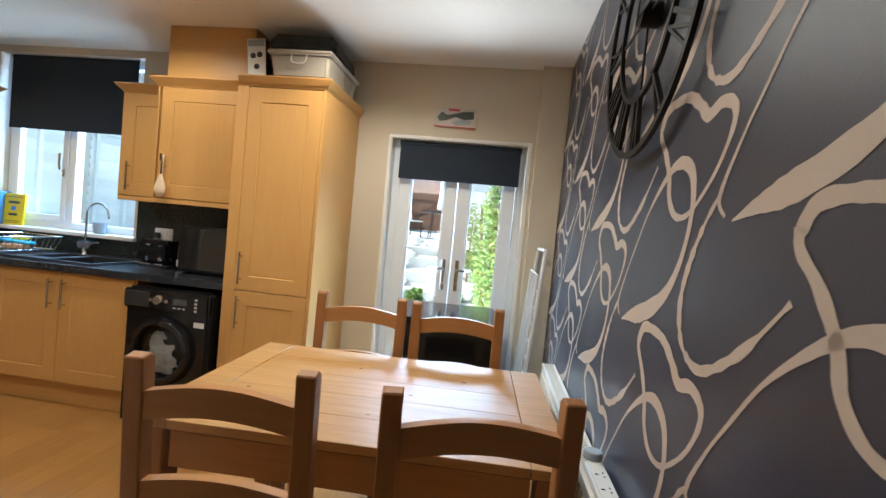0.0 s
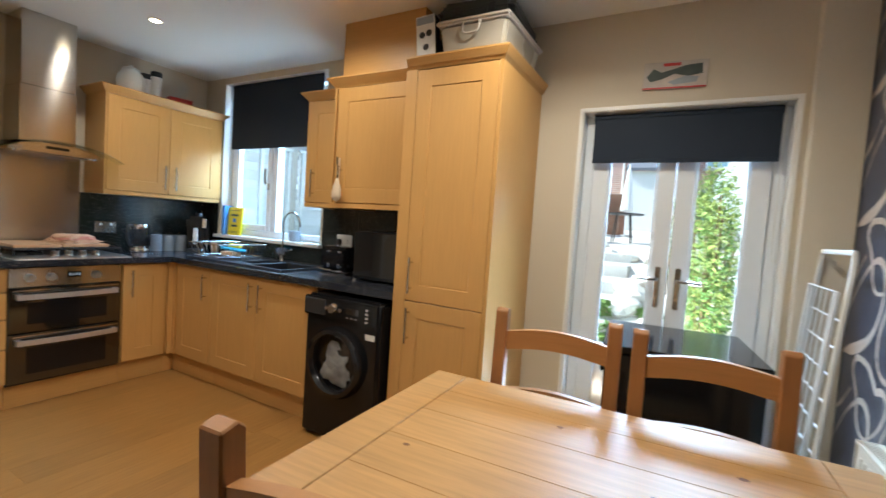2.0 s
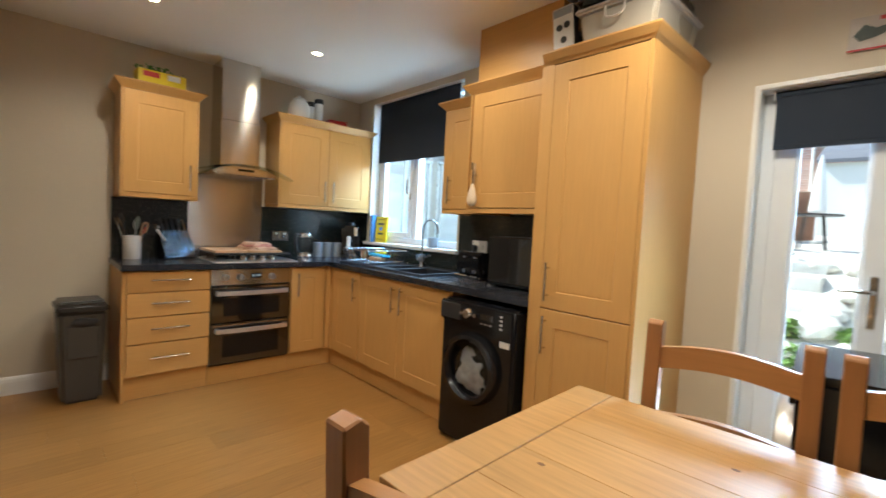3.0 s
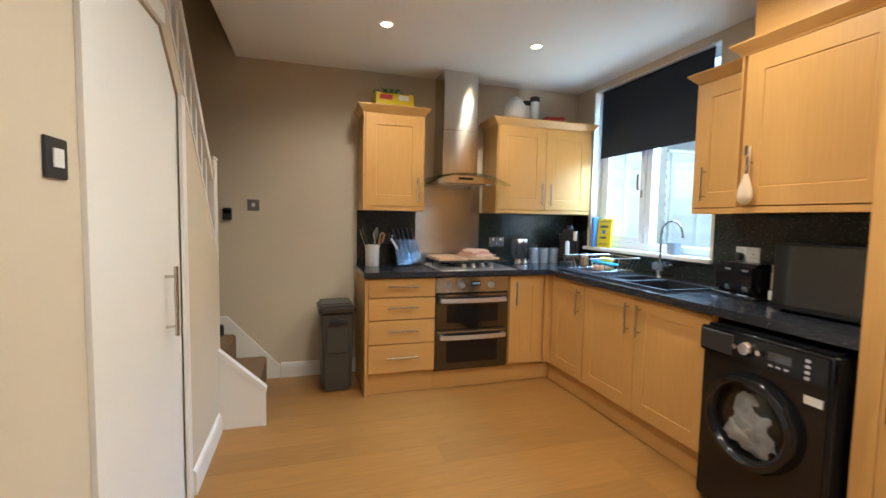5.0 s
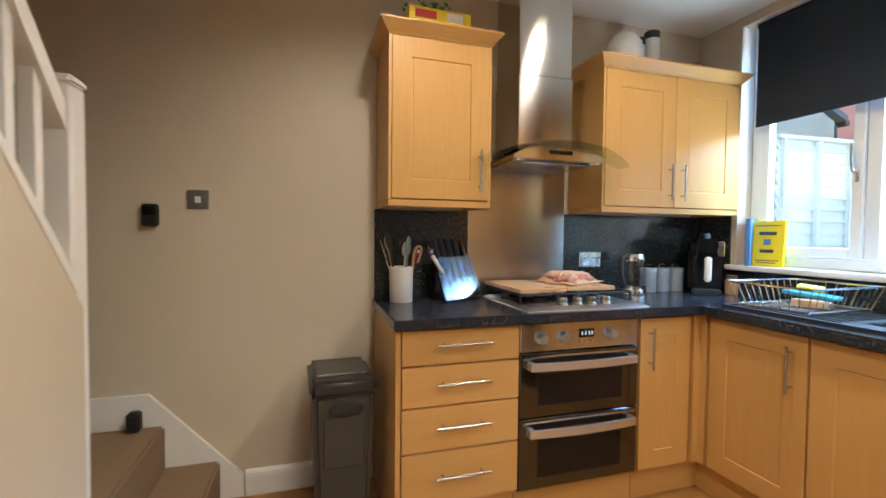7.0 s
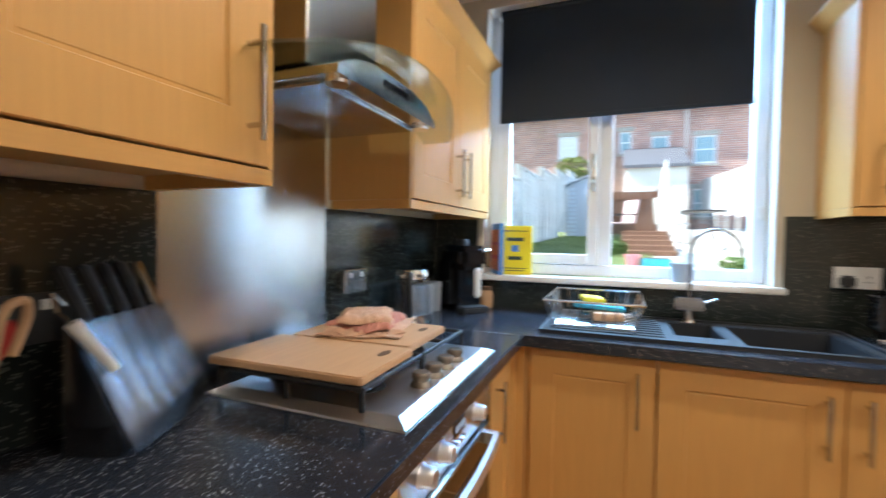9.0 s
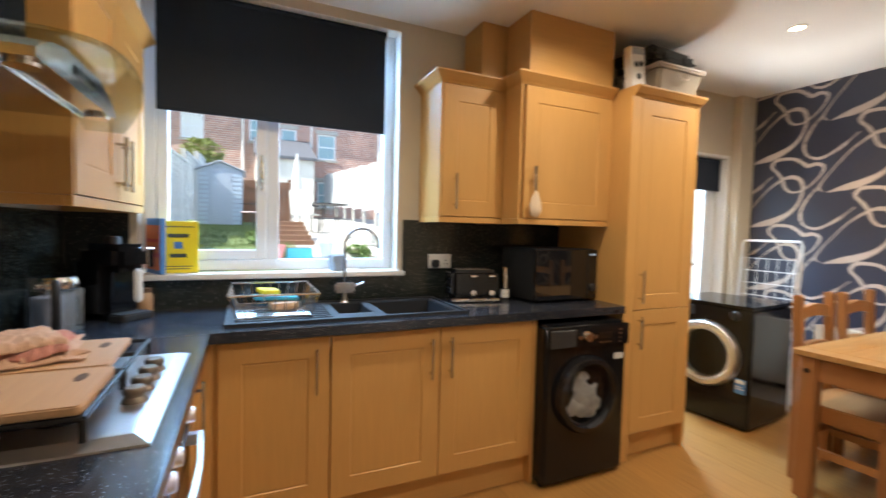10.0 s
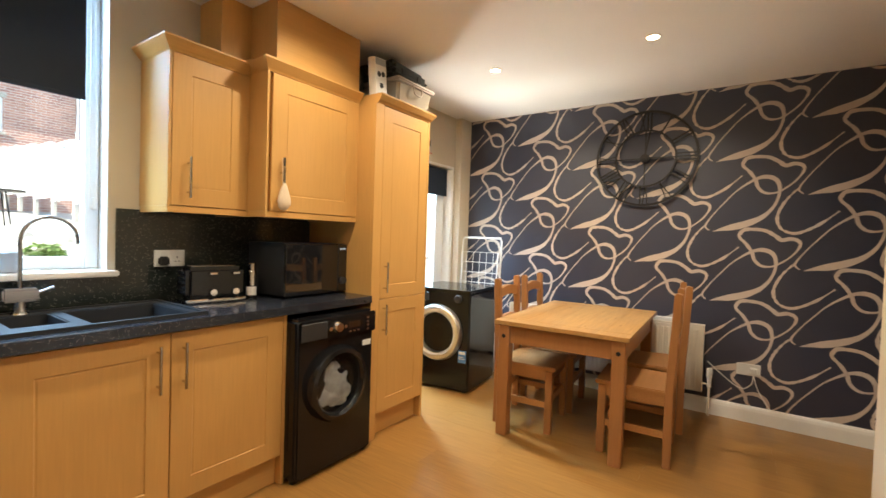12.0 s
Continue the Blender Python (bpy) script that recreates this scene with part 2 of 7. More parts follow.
M_BULB = glow("warm_lamp", (1.0, 0.78, 0.45), 14.0)
M_LED = glow("white_led_digits", (0.30, 0.36, 0.40), 0.3)
# outdoors
M_FENCE = mat("white_painted_fence", (0.60, 0.62, 0.62), 0.8, grain=0.15, grain_scale=25, bump=0.2, blot=0.12, stretch=(1, 0.3, 6), per_object=0.24)
M_CONC = mat("concrete_post", (0.40, 0.38, 0.34), 0.9, grain=0.2, bump=0.3)
M_BRICK = mat("red_brick", (0.30, 0.105, 0.065), 0.9, grain=0.35, grain_scale=14, bump=0.3, blot=0.3, blot_scale=1.2)
M_MORTAR = mat("mortar", (0.42, 0.36, 0.30), 0.95, grain=0.15, bump=0.2)
M_SLATE = mat("grey_roof_slate", (0.12, 0.12, 0.13), 0.8, grain=0.25, bump=0.2)
M_STONE = mat("pale_garden_stone", (0.46, 0.425, 0.365), 0.9, grain=0.2, grain_scale=14, bump=0.4, blot=0.15, per_object=0.2)
M_PAVE = mat("pale_paving", (0.52, 0.50, 0.46), 0.9, grain=0.15, grain_scale=20, bump=0.2, blot=0.15)
M_SOIL = mat("garden_soil", (0.10, 0.075, 0.05), 0.95, grain=0.4, bump=0.5)
M_GRASS = mat("lawn_grass", (0.125, 0.165, 0.050), 0.9, grain=0.4, grain_scale=60, bump=0.4, blot=0.3)
M_LEAF = mat("bush_leaf", (0.10, 0.17, 0.030), 0.6, grain=0.3, bump=0.1, per_object=0.3)
M_LEAFY = mat("yellow_bush_leaf", (0.22, 0.25, 0.05), 0.6, grain=0.3, bump=0.1)
M_BARK = mat("brown_stem", (0.17, 0.10, 0.05), 0.9, grain=0.3, bump=0.3)
M_SHED = mat("grey_metal_shed", (0.40, 0.43, 0.48), 0.55, grain=0.08, bump=0.1)
M_SHEDRIB = mat("pale_blue_cladding", (0.46, 0.52, 0.58), 0.55, grain=0.08, bump=0.1)
# pale teal base colour paints the sky's reflection into the distant panes
M_SKYPANE = mat("sky_tinted_pane", (0.30, 0.43, 0.47), 0.08, grain=0.05, bump=0, blot=0.2, blot_scale=1.5)
M_GATE = mat("brown_stained_timber", (0.16, 0.075, 0.04), 0.8, grain=0.3, grain_scale=10, bump=0.2, stretch=(12, 12, 1))
M_PINK = mat("pink_garden_plastic", (0.65, 0.22, 0.24), 0.5)
M_PARASOL = mat("cream_parasol_canvas", (0.64, 0.62, 0.57), 0.9, grain=0.1, bump=0.2)
M_TERRA = mat("terracotta_render", (0.60, 0.25, 0.20), 0.9, grain=0.1, bump=0.1)


# ---------------- mesh helpers ----------------
def finish(bm, name, material, smooth=False):
    me = bpy.data.meshes.new(name)
    bm.normal_update()
    bm.to_mesh(me)
    bm.free()
    for m in (material if isinstance(material, (list, tuple)) else [material]):
        me.materials.append(m)
    if smooth:
        me.polygons.foreach_set("use_smooth", [True] * len(me.polygons))
        me.set_sharp_from_angle(angle=radians(40))
    return me


def part(name, bm, material, parent=None, label="", smooth=False, kind=""):
    ob = new(name, finish(bm, name, material, smooth))
    if parent is not None:
        ob.parent = parent
    return tagged(ob, label=label, kind=kind)


def thing(name, m, label, category, group="", kind=""):
    e = new(name)
    e.empty_display_size = 0.05
    e.matrix_world = m
    return tagged(e, label, category, group, kind)


def B(*boxes, bevel=0.0, seg=1):
    """a bmesh of boxes (x0, x1, y0, y1, z0, z1)"""
    bm = bmesh.new()
    for x0, x1, y0, y1, z0, z1 in boxes:
        bmesh.ops.create_cube(bm, size=1, matrix=Matrix.Translation(((x0 + x1) / 2, (y0 + y1) / 2, (z0 + z1) / 2))
                              @ Matrix.Diagonal((abs(x1 - x0), abs(y1 - y0), abs(z1 - z0), 1)))
    if bevel:
        bmesh.ops.bevel(bm, geom=bm.edges[:], offset=bevel, segments=seg, affect="EDGES", clamp_overlap=True)
    return bm


def add_box(bm, x0, x1, y0, y1, z0, z1, m=None):
    mm = Matrix.Translation(((x0 + x1) / 2, (y0 + y1) / 2, (z0 + z1) / 2)) @ Matrix.Diagonal((x1 - x0, y1 - y0, z1 - z0, 1))
    bmesh.ops.create_cube(bm, size=1, matrix=(m @ mm) if m is not None else mm)
    return bm


def cyl(bm, p, q, r, r2=None, n=16):
    """a cylinder or cone from p to q"""
    p, q = Vector(p), Vector(q)
    d = q - p
    m = Matrix.Translation((p + q) / 2) @ d.to_track_quat("Z", "Y").to_matrix().to_4x4()
    bmesh.ops.create_cone(bm, cap_ends=True, segments=n, radius1=r, radius2=r if r2 is None else r2, depth=d.length, matrix=m)
    return bm


def lathe(profile, n=24, c=(0, 0)):
    """a turned shape from (radius, z) pairs"""
    bm = bmesh.new()
    rings = []
    for r, z in profile:
        if r < 1e-5:
            rings.append([bm.verts.new((c[0], c[1], z))])
        else:
            rings.append([bm.verts.new((c[0] + r * math.cos(2 * math.pi * i / n), c[1] + r * math.sin(2 * math.pi * i / n), z)) for i in range(n)])
    for a, b in zip(rings, rings[1:]):
        for i in range(n):
            j = (i + 1) % n
            if len(a) == 1 and len(b) == 1:
                continue
            if len(a) == 1:
                bm.faces.new((a[0], b[j], b[i]))
            elif len(b) == 1:
                bm.faces.new((a[i], a[j], b[0]))
            else:
                bm.faces.new((a[i], a[j], b[j], b[i]))
    bmesh.ops.recalc_face_normals(bm, faces=bm.faces[:])
    return bm


def tube(bm, pts, r, n=8):
    """a round bar along points"""
    pts = [Vector(p) for p in pts]
    rings = []
    up = None
    for i, p in enumerate(pts):
        t = (pts[min(i + 1, len(pts) - 1)] - pts[max(i - 1, 0)]).normalized()
        if up is None:
            up = t.orthogonal().normalized()
        side = t.cross(up).normalized()
        up = side.cross(t).normalized()
        rings.append([bm.verts.new(p + r * (math.cos(2 * math.pi * k / n) * up + math.sin(2 * math.pi * k / n) * side)) for k in range(n)])
    for a, b in zip(rings, rings[1:]):
        for k in range(n):
            bm.faces.new((a[k], a[(k + 1) % n], b[(k + 1) % n], b[k]))
    bm.faces.new(rings[0][::-1])
    bm.faces.new(rings[-1])
    return bm


def prism(poly, axis, a, b):
    """an outline extruded from a to b; axis 'x': outline in (y, z), 'y': in (x, z), 'z': in (x, y)"""
    bm = bmesh.new()
    put = {"x": lambda u, v, w: (w, u, v), "y": lambda u, v, w: (u, w, v), "z": lambda u, v, w: (u, v, w)}[axis]
    f = bm.faces.new([bm.verts.new(put(u, v, a)) for u, v in poly])
    r = bmesh.ops.extrude_face_region(bm, geom=[f])
    d = Vector(put(0, 0, b)) - Vector(put(0, 0, a))
    for v in r["geom"]:
        if isinstance(v, bmesh.types.BMVert):
            v.co += d
    bmesh.ops.recalc_face_normals(bm, faces=bm.faces[:])
    return bm


def structure(name, bm, material, label, category, smooth=False):
    return tagged(part(name, bm, material, smooth=smooth), label, category, kind="structure")


def smoothed(pts, k=6):
    """a soft line through points (Catmull-Rom)"""
    out = []
    n = len(pts)
    for i in range(n - 1):
        p0, p1, p2, p3 = (np.array(pts[max(0, min(n - 1, j))], float) for j in (i - 1, i, i + 1, i + 2))
        for s in range(k):
            t = s / k
            out.append(tuple(0.5 * (2 * p1 + (p2 - p0) * t + (2 * p0 - 5 * p1 + 4 * p2 - p3) * t * t + (3 * p1 - p0 - 3 * p2 + p3) * t ** 3)))
    out.append(tuple(map(float, pts[-1])))
    return out


# ---------------- the large structure ----------------
WX = 4.672      # papered wall
CZ = 2.492      # ceiling
SY = -2.96     # face of the stair wall
SB = -5.2      # end of the space behind

structure("wall_west", B((-0.12, 0, SY, 0.185, 0, CZ + 0.15), (-0.12, 0, -4.0, SY, 0, 4.9)), M_WALL, "beige painted plaster wall behind the hob", "wall")
# back wall with the window and the french doors
WIN = (0.275, 1.535, 1.06, 2.44)
FD = (3.49, 4.44, 0.0, 1.975)
structure("wall_north", B((0, WIN[0], 0, 0.185, 0, CZ + 0.15), (WIN[0], WIN[1], 0, 0.185, 0, WIN[2]), (WIN[0], WIN[1], 0, 0.185, WIN[3], CZ + 0.15),
                          (WIN[1], FD[0], 0, 0.185, 0, CZ + 0.15), (FD[0], FD[1], 0, 0.185, FD[3], CZ + 0.15), (FD[1], WX + 0.12, 0, 0.185, 0, CZ + 0.15)),
          M_WALL, "beige painted back wall with window and french doors", "wall")
structure("wall_boxing", B((4.485, WX - 0.001, -0.075, -0.001, 0.002, CZ - 0.001), bevel=0.004), M_WALL, "beige painted boxed-in pipe corner", "wall boxing")
wall_east = structure("wall_east", B((WX, WX + 0.12, SB, 0, 0, CZ + 0.15)), M_PAPER, "dark navy papered wall with cream swirling ribbon print", "wall")
structure("wall_south", B((3.2, WX + 0.12, SB - 0.12, SB, 0, CZ + 0.15)), M_WALL, "plain beige painted end wall", "wall")
structure("wall_behind", B((3.18, 3.3, SB, SY - 0.1, 0, CZ + 0.15)), M_WALL, "plain beige painted side wall", "wall")
# stair wall, cut to the slope of the stair, with the cupboard doorway
RS = 1.12
RB = lambda x: 1.03 + RS * (x - 0.80)
XT = 0.80 + (CZ - 1.03) / RS
structure("wall_stair", prism([(0.80, 0), (1.57, 0), (1.57, 1.78), (1.80, 2.0), (2.39, 2.0), (2.39, 0), (3.3, 0), (3.3, CZ + 0.15), (XT, CZ + 0.15), (XT, CZ), (0.80, 1.03)],
                              "y", SY - 0.10, SY), M_WALL, "beige painted wall under the stairs, cut to their slope", "wall")
structure("wall_stairwell", B((0, 3.18, -4.0, -3.88, 0, 4.9), (3.06, 3.18, -3.88, SY, CZ + 0.15, 4.9), (0, 3.18, SY, SY + 0.1, CZ + 0.15, 4.9)), M_WALL,
          "beige painted stairwell walls", "wall")
structure("ceiling", B((0, WX, SY, 0, CZ, CZ + 0.15), (XT, WX, SB, SY, CZ, CZ + 0.15), (0, 3.18, -4.0, SY, 4.9, 5.0)), M_CEIL, "white painted plaster ceiling", "ceiling")
structure("floor", B((-0.12, WX + 0.12, SB - 0.12, 0.185, -0.15, -0.012)), M_PINE_DARK, "floor bed under oak laminate planks", "floor")
# skirting
def skirt(poly_axis, a, b, name="baseboard"):
    prof = [(0, 0), (0.018, 0), (0.018, 0.085), (0.014, 0.105), (0.006, 0.118), (0, 0.12)]
    if poly_axis == "E":
        bm = prism([(WX - u - 0.001, v) for u, v in prof], "y", a, b)
    elif poly_axis == "W":
        bm = prism([(u + 0.001, v) for u, v in prof], "y", a, b)
    else:
        bm = prism([(SY + u + 0.001, v) for u, v in prof], "x", a, b)
    structure(name, bm, M_WHITE, "white painted skirting board", "skirting")
skirt("E", SB, -0.076)
skirt("W", -2.66, -2.065)
skirt("S", 0.88, 1.50)
skirt("S", 2.46, 3.3)


# ---------------- kitchen units ----------------
def bar_handle(parent, x, y, z, length, vertical=True, r=0.006):
    """a steel bar handle on two posts, standing off a front that faces -y at y"""
    bm = bmesh.new()
    h = length / 2
    if vertical:
        cyl(bm, (x, y - 0.032, z - h), (x, y - 0.032, z + h), r, n=10)
        for s in (-0.72, 0.72):
            cyl(bm, (x, y, z + s * h), (x, y - 0.032, z + s * h), r * 0.8, n=8)
    else:
        cyl(bm, (x - h, y - 0.032, z), (x + h, y - 0.032, z), r, n=10)
        for s in (-0.72, 0.72):
            cyl(bm, (x + s * h, y, z), (x + s * h, y - 0.032, z), r * 0.8, n=8)
    return part("handle", bm, M_STEEL, parent, "brushed steel bar handle", smooth=True)


def shaker(bm, x0, x1, z0, z1, y, t=0.02, rail=0.085, deep=0.0035):
    """a framed door whose front is at y, facing -y: one shell with a grooved, recessed panel"""
    def loop(o, yy):
        return [bm.verts.new(p) for p in ((x0 + o, yy, z0 + o), (x1 - o, yy, z0 + o), (x1 - o, yy, z1 - o), (x0 + o, yy, z1 - o))]
    loops = [loop(0, y + t), loop(0, y + 0.002), loop(0.002, y), loop(rail, y), loop(rail + 0.003, y + deep * 1.25), loop(rail + 0.008, y + deep * 1.25), loop(rail + 0.010, y + deep)]
    for a, b in zip(loops, loops[1:]):
        for i in range(4):
            bm.faces.new((a[i], a[(i + 1) % 4], b[(i + 1) % 4], b[i]))
    bm.faces.new(loops[-1])
    bm.faces.new(loops[0][::-1])
    bmesh.ops.recalc_face_normals(bm, faces=bm.faces[:])
    return bm


def cab_door(parent, x0, x1, z0, z1, y, handle=None, hl=0.19):
    d = part("door", shaker(bmesh.new(), x0, x1, z0, z1, y), M_BEECH, parent)
    if handle:
        bar_handle(d, handle[0], y, handle[1], hl)
    return d


NORTH = lambda x, y=0.0, z=0.0: pose(x, y, z)               # faces -y
WEST = lambda x, y, z=0.0: pose(x, y, z, 0, 0, 90)          # faces +x; own x runs along +y


def base_unit(m, w, doors, label, end_right=False, top=0.87):
    """origin at the wall, at the unit's left end; fronts at y = -0.58"""
    u = thing("base_cabinet", m, label, "kitchen cabinet", "base units")
    part("body", B((0.0, w, -0.558, -0.005, 0.15, top)), M_BEECH, u)
    part("plinth", B((0.0, w - (0.02 if end_right else 0), -0.535, -0.515, 0.0, 0.148)), M_BEECH_H, u)
    if end_right:
        part("end_panel", B((w - 0.018, w + 0.002, -0.578, -0.005, 0.0, 0.869), bevel=0.001), M_BEECH, u)
    for x0, x1, hx in doors:
        cab_door(u, x0, x1, 0.155, 0.862, -0.58, (hx, 0.725) if hx else None)
    return u


base_unit(NORTH(0.615), 0.445, [(0.02, 0.441, 0.385)], "beech base cabinet with one door beside the corner")
base_unit(NORTH(1.06), 1.05, [(0.004, 0.503, 0.455), (0.507, 1.028, 0.552)], "beech double-door base cabinet under the sink", end_right=True, top=0.66)
base_unit(WEST(0, -0.928), 0.315, [(0.004, 0.29, 0.05)], "narrow beech base cabinet beside the oven")
corner = thing("corner_post", pose(0, 0, 0), "beech corner filler post between the base cabinets", "kitchen cabinet", "base units")
part("body", B((0.02, 0.56, -0.56, -0.02, 0.15, 0.868), (0.56, 0.578, -0.612, -0.56, 0.15, 0.868), (0.578, 0.615, -0.578, -0.558, 0.15, 0.868)), M_BEECH, corner)
part("plinth", B((0.5, 0.535, -0.612, -0.535, 0, 0.148), (0.535, 0.615, -0.535, -0.515, 0, 0.148)), M_BEECH_H, corner)

# drawer unit
dr = thing("drawer_unit", WEST(0, -2.06), "beech drawer unit with four drawers and steel bar handles", "kitchen cabinet", "base units")
part("body", B((0.02, 0.52, -0.558, -0.005, 0.15, 0.87)), M_BEECH, dr)
part("end_panel", B((0.0, 0.02, -0.582, -0.005, 0.0, 0.87), bevel=0.001), M_BEECH, dr)
part("plinth", B((0.02, 0.522, -0.535, -0.515, 0.0, 0.148)), M_BEECH_H, dr)
for z0, z1 in ((0.165, 0.375), (0.381, 0.555), (0.561, 0.720), (0.726, 0.864)):
    d = part("drawer", B((0.026, 0.522, -0.58, -0.558, z0, z1), bevel=0.003, seg=2), M_BEECH_H, dr)
    bar_handle(d, 0.274, -0.58, (z0 + z1) / 2 + 0.012, 0.23, vertical=False)

# double oven
ov = thing("oven", WEST(0, -1.535), "built-in double oven, steel control panel and black glass doors", "oven")
part("body", B((0.004, 0.596, -0.55, -0.02, 0.14, 0.868)), M_BLACKM, ov)
part("plinth", B((0.0, 0.605, -0.535, -0.515, 0.0, 0.136)), M_BEECH_H, ov)
panel = part("control_panel", B((0.004, 0.596, -0.578, -0.551, 0.745, 0.866), bevel=0.003), M_STEEL_H, ov, "brushed steel control panel")
for x in (0.10, 0.205, 0.445):
    k = lathe([(0, 0.030), (0.017, 0.030), (0.020, 0.026), (0.022, 0.004), (0.026, 0.0)], 20)
    bmesh.ops.transform(k, matrix=Matrix.Translation((x, -0.579, 0.803)) @ pose(0, 0, 0, 90), verts=k.verts[:])
    part("knob", k, M_HOB, panel, "satin steel control knob", smooth=True)
disp = part("display", B((0.285, 0.36, -0.5800, -0.577, 0.795, 0.832)), M_BLACK, panel, "black clock display")
for x in (0.296, 0.314, 0.332, 0.347):
    part("digit", B((x, x + 0.006, -0.5815, -0.5798, 0.806, 0.822)), M_LED, panel)
for x in (0.295, 0.322, 0.349):
    part("button", cyl(bmesh.new(), (x, -0.577, 0.776), (x, -0.585, 0.776), 0.007, n=12), M_CHROME, panel)


def oven_door(z0, z1):
    d = part("oven_door", B((0.004, 0.596, -0.580, -0.553, z0, z1), bevel=0.003), M_OVENGLASS, ov, "black glass oven door")
    part("window", B((0.09, 0.51, -0.5815, -0.5795, z0 + 0.05, z1 - 0.09), bevel=0.0005), M_BLACK, d)
    bm = bmesh.new()
    arc_ = [(0.035 + 0.53 * i / 14, -0.618 - 0.016 * math.sin(math.pi * i / 14)) for i in range(15)]
    back_ = [(0.54 - 0.48 * i / 12, -0.606 - 0.014 * math.sin(math.pi * i / 12)) for i in range(13)]
    bm.free()
    bm = prism(arc_ + [(0.565, -0.579), (0.54, -0.579)] + back_ + [(0.06, -0.579), (0.035, -0.579)], "z", z1 - 0.066, z1 - 0.034)
    part("handle", bm, M_HANDLE, d, "curved polished steel handle")
    part("trim", B((0.02, 0.58, -0.586, -0.579, z1 - 0.018, z1 - 0.010)), M_STEEL, d)


oven_door(0.465, 0.740)
oven_door(0.155, 0.459)

# worktops (the north one is cut out for the sink)
WT0, WT1 = 0.872, 0.913
SINK = (1.11, 1.70, -0.485, -0.115)
wt = structure("worktop", B((0, 0.612, -2.07, -0.613, WT0, WT1), bevel=0.004, seg=2), M_TOP, "black speckled laminate worktop by the hob", "worktop")
bmw = bmesh.new()
_o = [(0, -0.61), (2.69, -0.61), (2.69, 0), (0, 0)]
_i = [(SINK[0], SINK[2]), (SINK[1], SINK[2]), (SINK[1], SINK[3]), (SINK[0], SINK[3])]
_v = [[[bmw.verts.new((x, y, z)) for x, y in lp] for lp in (_o, _i)] for z in (WT0, WT1)]
for i in range(4):
    j = (i + 1) % 4
    (ob_, ib_), (ot_, it_) = _v
    for q in ((ot_[i], ot_[j], it_[j], it_[i]), (ob_[i], ib_[i], ib_[j], ob_[j]), (ob_[i], ob_[j], ot_[j], ot_[i]), (ib_[j], ib_[i], it_[i], it_[j])):
        bmw.faces.new(q)
structure("worktop_sink_run", bmw, M_TOP, "black speckled laminate worktop under the window", "worktop")
tagged(part("worktop_joint", B((0.0, 0.612, -0.6135, -0.6105, WT1 - 0.01, WT1 + 0.0008)), M_STEEL_H), "steel joint strip between the worktops", "joint strip", kind="structure")

# splashbacks
structure("splashback_hob", B((0.001, 0.009, -2.06, -1.562, WT1, 1.36), (0.001, 0.009, -0.973, -0.011, WT1, 1.36)), M_SPLASH, "black speckled splashback panel", "splashback")
structure("splashback_steel", B((0.001, 0.007, -1.56, -0.975, WT1, 1.60)), M_STEEL_H, "brushed steel splashback behind the hob", "splashback")
structure("splashback_sink", B((0.009, WIN[0] - 0.03, -0.010, -0.001, WT1, 1.365), (WIN[0] - 0.03, WIN[1] + 0.03, -0.010, -0.001, WT1, WIN[2] - 0.012),
                               (WIN[1] + 0.03, 2.69, -0.010, -0.001, WT1, 1.372)), M_SPLASH, "black speckled splashback panel under the window", "splashback")


# wall cabinets
def cornice(bm, x0, x1, y0, y1, z, h=0.058, out=0.042, left=True, right=True):
    """a flared moulding round a cabinet's top (front at y0, back at y1)"""
    rows = ((0.0, 0.0), (0.006, 0.010), (0.014, 0.018), (out, h - 0.008), (out, h))
    prev = None
    for o, dz in rows:
        ol, orr = (o if left else 0.0), (o if right else 0.0)
        ring = [bm.verts.new(p) for p in ((x0 - ol, y1, z + dz), (x0 - ol, y0 - o, z + dz), (x1 + orr, y0 - o, z + dz), (x1 + orr, y1, z + dz))]
        if prev:
            for i in range(4):
                bm.faces.new((prev[i], prev[(i + 1) % 4], ring[(i + 1) % 4], ring[i]))
        prev = ring
    bm.faces.new(prev)
    bmesh.ops.recalc_face_normals(bm, faces=bm.faces[:])
    return bm


def wall_unit(m, w, depth, doors, label, z0=1.36, z1=2.092, left=True, right=True, hl=0.19):
    u = thing("wall_cabinet", m, label, "kitchen cabinet", "wall units")
    part("body", B((0, w, -depth + 0.021, -0.004, z0 + 0.03, z1)), M_BEECH, u)
    part("light_pelmet", B((0, w, -depth, -depth + 0.02, z0, z0 + 0.029), bevel=0.001), M_BEECH_H, u)
    for xa in (0, w - 0.018):
        part("side_pelmet", B((xa, xa + 0.018, -depth + 0.0205, -0.012, z0, z0 + 0.029), bevel=0.001), M_BEECH_H, u)
    part("stile", B((0, 0.012, -depth, -depth + 0.021, z0 + 0.03, z1)), M_BEECH, u)
    part("stile", B((w - 0.012, w, -depth, -depth + 0.021, z0 + 0.03, z1)), M_BEECH, u)
    for x0, x1, hx in doors:
        cab_door(u, x0, x1, z0 + 0.033, z1 - 0.003, -depth - 0.003, (hx, z0 + 0.165) if hx else None, hl)
    part("cornice", cornice(bmesh.new(), 0, w, -depth, -0.004, z1, left=left, right=right), M_BEECH_H, u)
    return u


